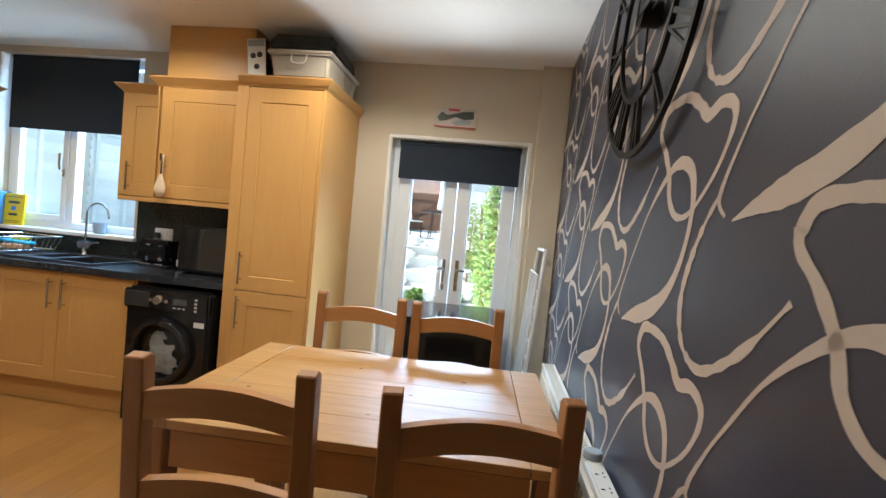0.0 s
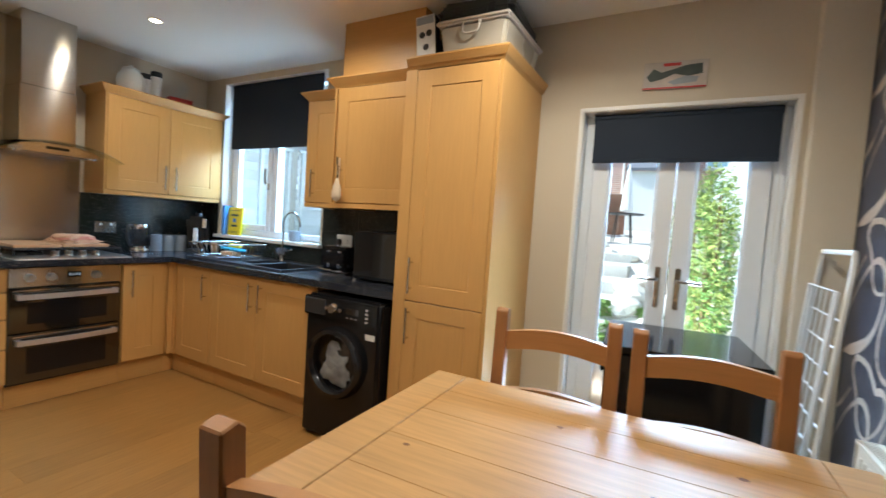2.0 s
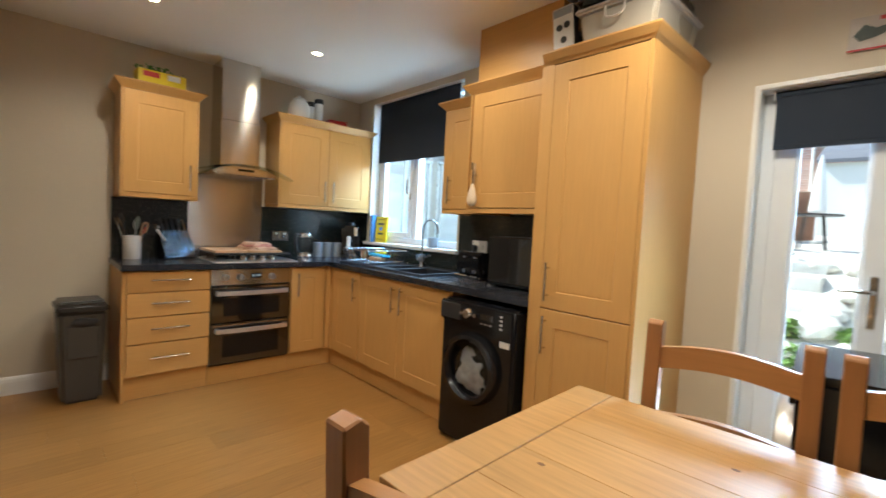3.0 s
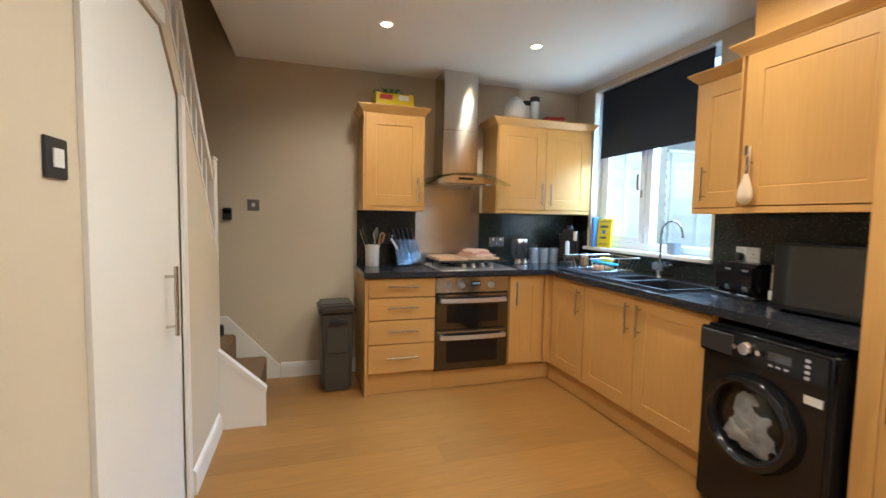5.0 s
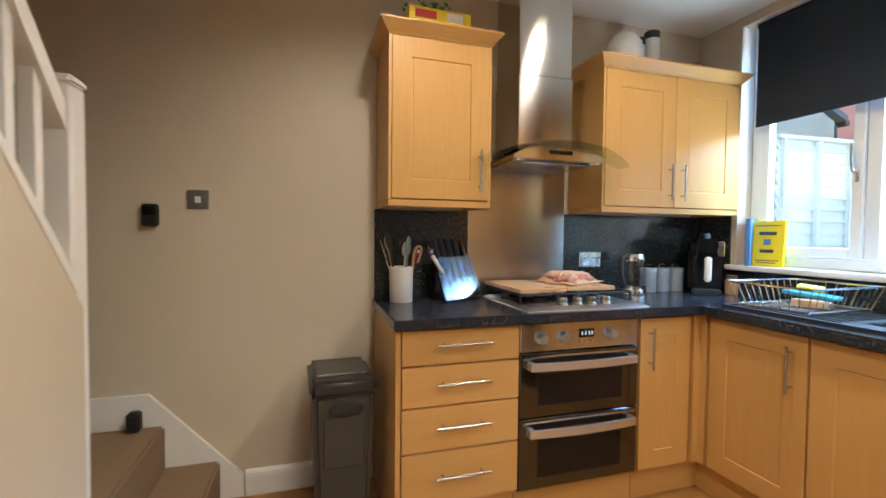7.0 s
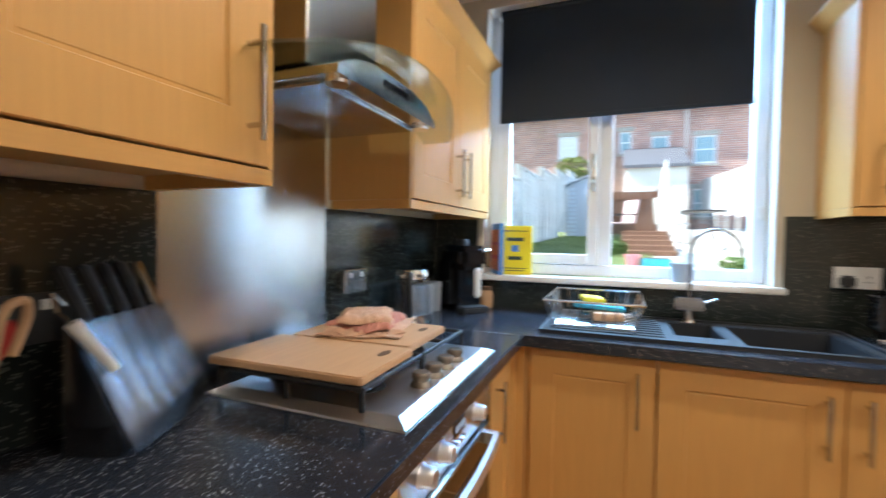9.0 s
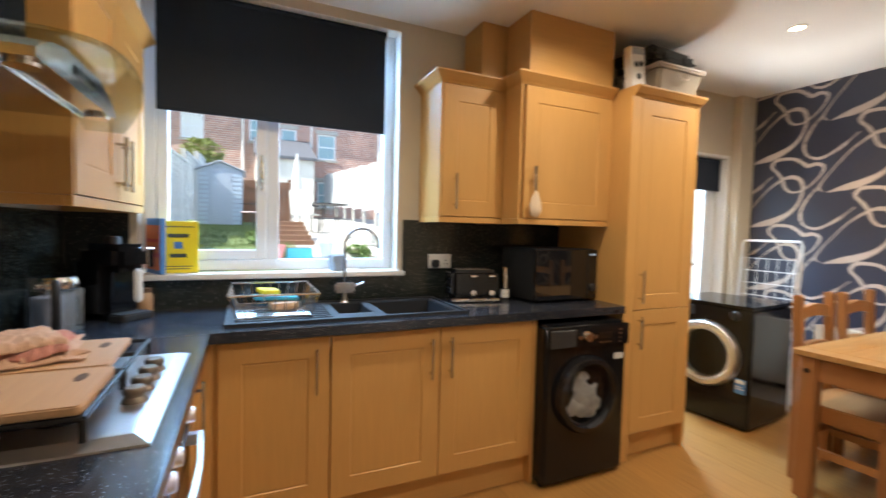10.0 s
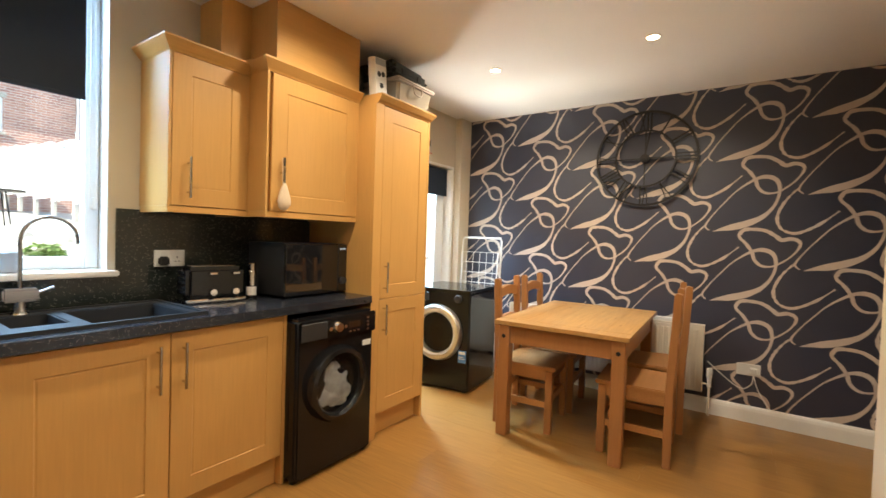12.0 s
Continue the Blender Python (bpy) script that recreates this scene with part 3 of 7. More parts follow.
wall_unit(WEST(0, -2.048), 0.475, 0.335, [(0.014, 0.461, 0.415)], "beech wall cabinet with one framed door beside the cooker hood")
wall_unit(WEST(0, -0.949), 0.909, 0.31, [(0.014, 0.456, 0.415), (0.459, 0.895, 0.50)], "beech wall cabinet with two framed doors next to the window")
wall_unit(NORTH(1.662), 0.392, 0.30, [(0.014, 0.380, 0.085)], "beech wall cabinet with one framed door over the toaster", right=False)
wall_unit(NORTH(2.054), 0.634, 0.455, [(0.03, 0.622, 0.085)], "deep beech wall cabinet with a bag hung on its handle", right=False, z1=2.10)

# boxing over the deep cabinet
bx = thing("pipe_boxing", pose(0, 0, 0), "beech panelled boxing between cabinet and ceiling", "boxing")
part("front_panel", B((2.105, 2.688, -0.45, -0.43, 2.162, CZ - 0.001)), M_BEECH_H, bx)
part("side_panel", B((2.105, 2.122, -0.43, -0.002, 2.162, CZ - 0.001)), M_BEECH, bx)
part("return_panel", B((1.94, 2.104, -0.22, -0.002, 2.155, CZ - 0.001)), M_BEECH, bx)
part("far_side_panel", B((2.67, 2.688, -0.43, -0.002, 2.162, CZ - 0.001)), M_BEECH, bx)

# tall larder unit
ta = thing("larder_cabinet", NORTH(2.69), "tall beech larder cabinet with two framed doors", "kitchen cabinet")
part("body", B((0, 0.548, -0.58, -0.004, 0.15, 2.09)), M_BEECH, ta)
part("plinth", B((0.0, 0.53, -0.545, -0.525, 0, 0.149)), M_BEECH_H, ta)
part("end_panel", B((0.53, 0.549, -0.601, -0.003, 0.0, 2.09), bevel=0.001), M_BEECH, ta)
part("filler", B((0.0, 0.07, -0.601, -0.581, 0.0, 2.09)), M_BEECH, ta)
d = part("door", shaker(bmesh.new(), 0.072, 0.528, 0.885, 2.085, -0.602), M_BEECH, ta)
bar_handle(d, 0.11, -0.602, 1.02, 0.19)
d = part("door", shaker(bmesh.new(), 0.072, 0.528, 0.155, 0.880, -0.602), M_BEECH, ta)
bar_handle(d, 0.11, -0.602, 0.755, 0.19)
part("cornice", cornice(bmesh.new(), 0.012, 0.549, -0.601, -0.004, 2.09, out=0.032, left=False), M_BEECH_H, ta)


# washing machine
def ring(r0, r1, depth, n=36, round_=0.35):
    """a door ring that faces -y, standing proud of y = 0"""
    prof = [(r0, 0.0), (r0 + (r1 - r0) * 0.1, depth * 0.75), (r0 + (r1 - r0) * round_, depth), (r1 - (r1 - r0) * 0.25, depth * 0.9), (r1, depth * 0.35), (r1, 0.0)]
    bm = lathe([(r, z) for r, z in prof], n)
    bmesh.ops.transform(bm, matrix=pose(0, 0, 0, 90), verts=bm.verts[:])
    return bm


def bowl(r, depth, n=32):
    bm = lathe([(r * math.cos(a), depth * math.sin(a)) for a in [math.pi / 2 * i / 6 for i in range(7)]], n)
    bmesh.ops.transform(bm, matrix=pose(0, 0, 0, 90), verts=bm.verts[:])
    return bm


wm = thing("washing_machine", pose(2.385, -0.662, 0), "black front-loading washing machine with laundry inside", "washing machine")
bmm = B((-0.275, 0.275, 0.0, 0.60, 0.012, 0.845), bevel=0.018, seg=3)
part("body", bmm, M_BLACK, wm, smooth=True)
part("control_panel", B((-0.272, 0.272, -0.018, -0.0005, 0.72, 0.838), bevel=0.008, seg=2), M_BLACK, wm, "black control panel")
part("detergent_drawer", B((-0.265, -0.10, -0.024, -0.017, 0.735, 0.825), bevel=0.004), M_BLACKM, wm)
k = lathe([(0, 0.03), (0.024, 0.03), (0.028, 0.022), (0.032, 0.0)], 24)
bmesh.ops.transform(k, matrix=Matrix.Translation((-0.035, -0.018, 0.785)) @ pose(0, 0, 0, 90), verts=k.verts[:])
part("dial", k, M_CHROME, wm, "silver programme dial", smooth=True)
for x in (-0.085, 0.018):
    part("small_knob", cyl(bmesh.new(), (x, -0.017, 0.782), (x, -0.034, 0.782), 0.011, n=14), M_CHROME, wm)
part("display", B((0.05, 0.14, -0.0195, -0.0175, 0.765, 0.80)), M_OVENGLASS, wm)
for i, x in enumerate((0.055, 0.085, 0.115)):
    part("button", B((x, x + 0.018, -0.022, -0.018, 0.742, 0.750)), M_CHROME, wm)
for i in range(4):
    part("button", B((0.19, 0.208, -0.022, -0.018, 0.735 + 0.022 * i, 0.747 + 0.022 * i)), M_CHROME, wm)
part("energy_label", B((0.18, 0.245, -0.0025, 0.0, 0.64, 0.672)), M_WHITEPL, wm, "small white sticker")
rg = ring(0.150, 0.205, 0.05)
bmesh.ops.translate(rg, verts=rg.verts[:], vec=(-0.015, 0.0, 0.475))
dd = part("door", rg, M_BLACK, wm, "round black door ring", smooth=True)
bw = bowl(0.148, 0.035)
bmesh.ops.translate(bw, verts=bw.verts[:], vec=(-0.015, -0.004, 0.475))
part("door_glass", bw, M_DOORGLASS, dd, "smoked round door glass", smooth=True)
bmk = bmesh.new()
for cx, cz, r_ in ((-0.055, 0.40, 0.062), (0.0, 0.43, 0.068), (-0.03, 0.47, 0.062), (0.055, 0.41, 0.052), (-0.05, 0.53, 0.050), (-0.03, 0.575, 0.030), (0.035, 0.475, 0.040), (0.02, 0.375, 0.045)):
    bmesh.ops.create_icosphere(bmk, subdivisions=3, radius=r_, matrix=Matrix.Translation((cx, 0, cz)))
for v in bmk.verts:
    v.co += Vector((noise.noise(v.co * 22), 0.6 * noise.noise(v.co * 26 + Vector((3, 0, 0))), noise.noise(v.co * 24 + Vector((0, 5, 0))))) * 0.042
    v.co.y = v.co.y * 0.30 + 0.004
part("laundry", bmk, M_LAUNDRY, dd, "crumpled white laundry", smooth=True)
for x in (-0.24, 0.24):
    for y in (0.05, 0.5):
        part("foot", cyl(bmesh.new(), (x, y, 0), (x, y, 0.015), 0.022, n=12), M_BLACKM, wm)

# tumble dryer, standing askew before the french doors
dy = thing("tumble_dryer", pose(3.767, -0.352, 0, 0, 0, -84), "black tumble dryer with a chrome door ring", "tumble dryer")
part("body", B((-0.30, 0.30, 0.0, 0.56, 0.012, 0.83), bevel=0.014, seg=3), M_BLACK, dy, smooth=True)
part("top", B((-0.30, 0.30, -0.012, 0.575, 0.83, 0.852), bevel=0.005, seg=2), M_BLACK, dy, "black glossy top")
part("control_panel", B((-0.297, 0.297, -0.016, -0.0005, 0.735, 0.826), bevel=0.006, seg=2), M_BLACK, dy)
k = lathe([(0, 0.03), (0.026, 0.03), (0.03, 0.022), (0.034, 0.0)], 24)
bmesh.ops.transform(k, matrix=Matrix.Translation((0.20, -0.016, 0.782)) @ pose(0, 0, 0, 90), verts=k.verts[:])
part("dial", k, M_BLACKM, dy, "black programme dial", smooth=True)
part("water_drawer", B((-0.28, -0.08, -0.021, -0.015, 0.748, 0.815), bevel=0.004), M_BLACKM, dy)
rg = ring(0.165, 0.238, 0.055)
bmesh.ops.translate(rg, verts=rg.verts[:], vec=(0, 0.0, 0.485))
dd = part("door", rg, M_SILVERDOOR, dy, "chrome round door ring", smooth=True)
bw = bowl(0.174, 0.03)
bmesh.ops.translate(bw, verts=bw.verts[:], vec=(0, -0.006, 0.485))
part("door_glass", bw, M_DOORGLASS, dd, "smoked round door glass", smooth=True)
part("label", B((0.205, 0.275, -0.003, -0.0004, 0.255, 0.355)), M_BLUE, dy, "blue energy sticker")
part("label_text", B((0.212, 0.268, -0.0045, -0.0028, 0.325, 0.348), (0.212, 0.25, -0.0045, -0.0028, 0.30, 0.306), (0.212, 0.262, -0.0045, -0.0028, 0.285, 0.291)), M_WHITEPL, dy)
for x in (-0.25, 0.25):
    for y in (0.05, 0.5):
        part("foot", cyl(bmesh.new(), (x, y, 0), (x, y, 0.015), 0.022, n=12), M_BLACKM, dy)


# sink and tap
sk = thing("sink", pose(0, 0, 0), "black composite one and a half bowl sink with drainer", "sink")
Z = WT1
x0, x1, y0, y1 = 0.655, 1.735, -0.535, -0.055
b1, b2 = (1.125, 1.295, -0.40, -0.125), (1.335, 1.685, -0.475, -0.125)
bm = bmesh.new()
t = 0.016
for q in ((x0, b1[0], y0, y1), (b1[0], b1[1], b1[3], y1), (b1[0], b1[1], y0, b1[2]), (b1[1], b2[0], y0, y1), (b2[0], b2[1], b2[3], y1), (b2[0], b2[1], y0, b2[2]), (b2[1], x1, y0, y1)):
    add_box(bm, *q, Z, Z + 0.007)
for q in ((x0, x1, y0, y0 + t), (x0, x1, y1 - t, y1), (x0, x0 + t, y0 + t, y1 - t), (x1 - t, x1, y0 + t, y1 - t)):
    add_box(bm, *q, Z + 0.007, Z + 0.014)
part("rim", bm, M_SINK, sk)
for nm, (a, b, c, dd_), dep in (("small_bowl", b1, 0.10), ("main_bowl", b2, 0.17)):
    w = 0.006
    part(nm, B((a, b, c, dd_, Z - dep - w, Z - dep), (a, a + w, c, dd_, Z - dep, Z + 0.004), (b - w, b, c, dd_, Z - dep, Z + 0.004),
               (a + w, b - w, c, c + w, Z - dep, Z + 0.004), (a + w, b - w, dd_ - w, dd_, Z - dep, Z + 0.004)), M_SINK, sk)
    part("drain", cyl(bmesh.new(), ((a + b) / 2, (c + dd_) / 2, Z - dep), ((a + b) / 2, (c + dd_) / 2, Z - dep + 0.004), 0.03), M_CHROME, sk)
for i in range(9):
    y = -0.47 + 0.045 * i
    part("drainer_rib", B((0.70, 1.09, y, y + 0.014, Z + 0.0072, Z + 0.0115), bevel=0.003), M_SINK, sk)

tp = thing("mixer_tap", pose(1.215, -0.085, WT1 + 0.007), "brushed grey mixer tap with a tall swan neck", "tap")
part("base", lathe([(0, 0.05), (0.022, 0.05), (0.024, 0.01), (0.030, 0.0), (0, 0)], 20), M_TAP, tp, smooth=True)
part("body", B((-0.055, 0.055, -0.022, 0.022, 0.05, 0.105), bevel=0.008, seg=2), M_TAP, tp, smooth=True)
part("lever", cyl(bmesh.new(), (0.05, 0, 0.08), (0.105, 0.0, 0.10), 0.008), M_TAP, tp, smooth=True)
bm = bmesh.new()
arc = [(0, 0, 0.10), (0, 0, 0.20), (0, 0, 0.29)] + [(0.092 - 0.092 * math.cos(a), 0, 0.30 + 0.095 * math.sin(a)) for a in [math.pi * i / 12 for i in range(13)]] + [(0.185, 0, 0.285)]
tube(bm, arc, 0.0075, 12)
part("spout", bm, M_TAP, tp, smooth=True)


# hob
hb = thing("gas_hob", WEST(0, -1.50, WT1), "stainless steel gas hob with black pan supports", "gas hob")
bm = bmesh.new()
prev = None
for o, z in ((0.0, 0.0), (0.001, 0.004), (0.024, 0.013), (0.030, 0.0155), (0.036, 0.016)):
    lp = [bm.verts.new(p) for p in ((o, -0.575 + o, z), (0.625 - o, -0.575 + o, z), (0.625 - o, -0.075 - o, z), (o, -0.075 - o, z))]
    if prev:
        for i in range(4):
            bm.faces.new((prev[i], prev[(i + 1) % 4], lp[(i + 1) % 4], lp[i]))
    prev = lp
bm.faces.new(prev)
part("plate", bm, M_HOB, hb, "satin steel hob plate")
for x, y, r in ((0.15, -0.20, 0.045), (0.15, -0.40, 0.035), (0.455, -0.20, 0.035), (0.455, -0.38, 0.028)):
    b_ = part("burner", lathe([(0, 0.036), (r * 0.8, 0.036), (r * 0.85, 0.030), (r, 0.028), (r, 0.022), (r * 1.3, 0.017), (r * 1.3, 0.016)], 24, (x, y)), M_BLACKM, hb, smooth=True)
for xa, xb in ((0.02, 0.295), (0.305, 0.605)):
    bm = bmesh.new()
    zz = 0.058
    for (p, q) in (((xa, -0.10), (xb, -0.10)), ((xa, -0.47), (xb, -0.47)), ((xa, -0.10), (xa, -0.47)), ((xb, -0.10), (xb, -0.47)), ((xa, -0.285), (xb, -0.285)),
                   (((xa + xb) / 2, -0.10), ((xa + xb) / 2, -0.47))):
        cyl(bm, (*p, zz), (*q, zz), 0.006, n=8)
    for p in ((xa, -0.10), (xb, -0.10), (xa, -0.47), (xb, -0.47), (xa, -0.285), (xb, -0.285)):
        cyl(bm, (*p, 0.016), (*p, zz), 0.006, n=8)
    part("pan_support", bm, M_IRON, hb, "black cast iron pan support")
for i in range(4):
    k = lathe([(0, 0.032), (0.018, 0.032), (0.0215, 0.028), (0.022, 0.020), (0.019, 0.012), (0.024, 0.006), (0.026, 0.0)], 20, (0.206 + 0.075 * i, -0.512))
    bmesh.ops.translate(k, verts=k.verts[:], vec=(0, 0, 0.016))
    part("knob", k, M_HOBKNOB, hb, "round bronzed hob knob", smooth=True)


def board(m, w, d, label):
    ob = thing("chopping_board", m, label, "chopping board", "boards on the hob")
    r, n = 0.012, 4
    pts = []
    for cx, cy, a0 in ((w - r, d - r, 0), (r, d - r, 90), (r, r, 180), (w - r, r, 270)):
        pts += [(cx + r * math.cos(radians(a0 + 90 * i / n)), cy + r * math.sin(radians(a0 + 90 * i / n))) for i in range(n + 1)]
    bm = prism(pts, "z", 0, 0.018)
    bmesh.ops.bevel(bm, geom=[e for e in bm.edges if abs(e.verts[0].co.z - e.verts[1].co.z) < 1e-6], offset=0.003, segments=2, affect="EDGES")
    part("slab", bm, M_BOARD, ob)
    s = prism([(w * 0.72 + 0.028 * math.cos(a), 0.045 + 0.011 * math.sin(a)) for a in [2 * math.pi * i / 16 for i in range(16)]], "z", 0.0176, 0.0186)
    part("grip_slot", s, M_PINE_DARK, ob, "dark grip slot")
    return ob


board(pose(0.470, -1.482, WT1 + 0.065, 0, 0, 91), 0.245, 0.405, "worn wooden chopping board on the pan supports")
board(pose(0.449, -1.228, WT1 + 0.0655, 0, 0, 92), 0.275, 0.36, "smaller wooden chopping board on the pan supports")

# crumpled cloth on the boards: folded layers, each sagging over the one below
cl = thing("kitchen_cloth", pose(0.25, -1.10, WT1 + 0.0845, 0, 0, 18), "crumpled cream and pink folded cloth on the chopping boards", "cloth")


def cloth_layer(w, d, z, t_, turn, seed, mt):
    bm = bmesh.new()
    bmesh.ops.create_grid(bm, x_segments=38, y_segments=38, size=0.5)
    r_ = bmesh.ops.extrude_face_region(bm, geom=bm.faces[:])
    tops = {v for v in r_["geom"] if isinstance(v, bmesh.types.BMVert)}
    q = pose(0, 0, 0, 0, 0, turn)
    for v in bm.verts:
        x, y = v.co.x, v.co.y
        k_ = noise.noise(Vector((x * 4, y * 3, seed)))
        n_ = noise.noise(Vector((x * 11, y * 6, seed + 3.0)))
        edge = max(0.0, 1 - max(abs(2 * x), abs(2 * y)) ** 8)
        zz = z + 0.010 * k_ + 0.006 * n_ - 0.012 * (1 - edge) * (z > 0.012)
        v.co = q @ Vector((w * x * (1 + 0.10 * k_) + 0.012 * n_, d * y * (1 + 0.08 * n_) + 0.012 * k_, max(0.001, zz) + (t_ * (0.35 + 0.65 * edge) if v in tops else 0)))
    bmesh.ops.recalc_face_normals(bm, faces=bm.faces[:])
    part("fold", bm, mt, cl, smooth=True)


cloth_layer(0.225, 0.235, 0.002, 0.011, 0, 1.0, M_CLOTH)
cloth_layer(0.205, 0.215, 0.016, 0.011, 8, 5.0, M_CLOTH)
cloth_layer(0.180, 0.195, 0.031, 0.010, -6, 9.0, M_STRIPE)
cloth_layer(0.150, 0.190, 0.045, 0.010, 12, 14.0, M_CLOTH)

# cooker hood
hd = thing("cooker_hood", WEST(0, -1.256), "stainless steel chimney cooker hood with a curved glass canopy", "cooker hood")
part("chimney", B((-0.145, 0.145, -0.27, -0.002, 2.02, CZ - 0.002), bevel=0.003), M_STEEL, hd, "brushed steel chimney")
part("lower_chimney", B((-0.150, 0.150, -0.275, -0.002, 1.655, 2.02), bevel=0.003), M_STEEL, hd, "brushed steel chimney")
bm = prism([(-0.24, 1.585), (0.24, 1.585), (0.24, 1.602), (0.18, 1.632), (0.10, 1.648), (-0.10, 1.648), (-0.18, 1.632), (-0.24, 1.602)], "y", -0.42, -0.01)
part("canopy_body", bm, M_STEEL, hd, "steel extractor body")
part("filter", B((-0.215, 0.215, -0.36, -0.05, 1.577, 1.5848), bevel=0.002), M_STEEL_H, hd, "metal grease filter")
for x in (-0.2, 0.2):
    part("lamp", cyl(bmesh.new(), (x, -0.39, 1.576), (x, -0.39, 1.5848), 0.026), M_CHROME, hd)
part("control_strip", B((-0.06, 0.06, -0.424, -0.4195, 1.612, 1.630), bevel=0.001), M_BLACK, hd, "black button strip")
# glass: bowed sheet with a rounded front
bm = bmesh.new()
NX, NY = 24, 8
vs = []
for i in range(NX + 1):
    u = -1 + 2 * i / NX
    x = 0.395 * u
    front = 0.505 - 0.10 * abs(u) ** 2.6
    row = []
    for j in range(NY + 1):
        y = -0.005 - (front - 0.005) * j / NY
        row.append(bm.verts.new((x, y, 1.656 - 0.078 * u * u)))
    vs.append(row)
for i in range(NX):
    for j in range(NY):
        bm.faces.new((vs[i][j], vs[i + 1][j], vs[i + 1][j + 1], vs[i][j + 1]))
r = bmesh.ops.extrude_face_region(bm, geom=bm.faces[:])
for v in r["geom"]:
    if isinstance(v, bmesh.types.BMVert):
        v.co.z += 0.006
bmesh.ops.recalc_face_normals(bm, faces=bm.faces[:])
part("glass_canopy", bm, M_HOODGLASS, hd, "curved clear glass canopy", smooth=True)


# ---------------- window and french doors ----------------
def frame_bars(x0, x1, z0, z1, y0, y1, w):
    return B((x0, x0 + w, y0, y1, z0, z1), (x1 - w, x1, y0, y1, z0, z1), (x0 + w, x1 - w, y0, y1, z0, z0 + w), (x0 + w, x1 - w, y0, y1, z1 - w, z1), bevel=0.004)


def no_shadow(ob):
    ob.visible_shadow = False
    return ob


wi = thing("window_1", pose(0, 0, 0), "white upvc two-light kitchen window", "window", kind="structure")
part("window_frame", frame_bars(WIN[0] + 0.005, WIN[1] - 0.005, WIN[2] + 0.022, WIN[3] - 0.002, 0.10, 0.17, 0.055), M_UPVC, wi)
part("mullion", B((0.835, 0.895, 0.10, 0.17, WIN[2] + 0.077, WIN[3] - 0.057), bevel=0.003), M_UPVC, wi)
sash = part("sash", frame_bars(0.337, 0.833, WIN[2] + 0.079, WIN[3] - 0.06, 0.088, 0.135, 0.05), M_UPVC, wi, "opening casement sash")
no_shadow(part("pane", B((0.385, 0.785, 0.112, 0.118, WIN[2] + 0.125, WIN[3] - 0.11)), M_GLASS, wi))
no_shadow(part("pane", B((0.897, 1.475, 0.125, 0.131, WIN[2] + 0.075, WIN[3] - 0.06)), M_GLASS, wi))
bm = B((0.803, 0.817, 0.072, 0.088, 1.50, 1.56), bevel=0.003)
tube(bm, smoothed([(0.81, 0.07, 1.55), (0.81, 0.045, 1.56), (0.808, 0.04, 1.62), (0.805, 0.045, 1.68)], 4), 0.009, 8)
part("window_handle", bm, M_STEEL, sash, "grey window handle", smooth=True)
structure("window_sill", B((WIN[0] - 0.035, WIN[1] + 0.035, -0.045, 0.10, WIN[2] - 0.01, WIN[2] + 0.018), bevel=0.005, seg=2), M_WHITE, "white painted window sill", "window sill")
structure("window_reveal", B((WIN[0], WIN[0] + 0.004, 0.001, 0.10, WIN[2] + 0.019, WIN[3]), (WIN[1] - 0.004, WIN[1], 0.001, 0.10, WIN[2] + 0.019, WIN[3]),
                             (WIN[0] + 0.004, WIN[1] - 0.004, 0.001, 0.10, WIN[3] - 0.004, WIN[3])), M_WHITE, "white painted window reveal", "reveal")


def roller_blind(x0, x1, y, z0, z1, label, chain=None):
    b = thing("roller_blind", pose(0, 0, 0), label, "blind", "roller blinds")
    part("fabric", B((x0, x1, y, y + 0.003, z0, z1)), M_BLIND, b)
    part("hem_bar", B((x0, x1, y - 0.003, y + 0.006, z0 - 0.002, z0 + 0.018), bevel=0.002), M_BLIND, b)
    part("tube", cyl(bmesh.new(), (x0 - 0.005, y + 0.018, z1 + 0.012), (x1 + 0.005, y + 0.018, z1 + 0.012), 0.019), M_BLIND, b, smooth=True)
    for x in (x0 - 0.012, x1 + 0.007):
        part("bracket", B((x, x + 0.005, y - 0.005, y + 0.04, z1 - 0.012, z1 + 0.036)), M_WHITEPL, b)
    if chain:
        cx, zb = chain
        bm = bmesh.new()
        tube(bm, smoothed([(cx, y + 0.0, z1), (cx, y + 0.0, zb + 0.05), (cx + 0.012, y + 0.0, zb), (cx + 0.026, y, zb + 0.05), (cx + 0.022, y + 0.02, z1)], 5), 0.0022, 6)
        part("chain", bm, M_WHITEPL, b, "white bead chain")
    return b


roller_blind(0.345, 1.455, 0.035, 1.858, 2.405, "navy blackout roller blind half down over the kitchen window", (1.475, 1.40))
roller_blind(3.548, 4.395, 0.03, 1.70, 1.935, "navy roller blind rolled most of the way up over the doors", (4.405, 1.24))
bm = B((1.50, 1.525, 0.085, 0.098, 1.36, 1.42), bevel=0.003)
tagged(part("chain_tidy", bm, M_WHITEPL), "small white plastic chain tidy beside the window", "chain tidy")

fd = thing("door_1", pose(0, 0, 0), "white upvc glazed french doors, closed", "door", kind="structure")
part("door_frame", B((FD[0] + 0.003, FD[0] + 0.058, 0.09, 0.16, 0, FD[3] - 0.003), (FD[1] - 0.058, FD[1] - 0.003, 0.09, 0.16, 0, FD[3] - 0.003),
                     (FD[0] + 0.058, FD[1] - 0.058, 0.09, 0.16, FD[3] - 0.06, FD[3] - 0.003), (FD[0] + 0.058, FD[1] - 0.058, 0.09, 0.16, 0, 0.035), bevel=0.004), M_UPVC, fd)
MID = 3.975


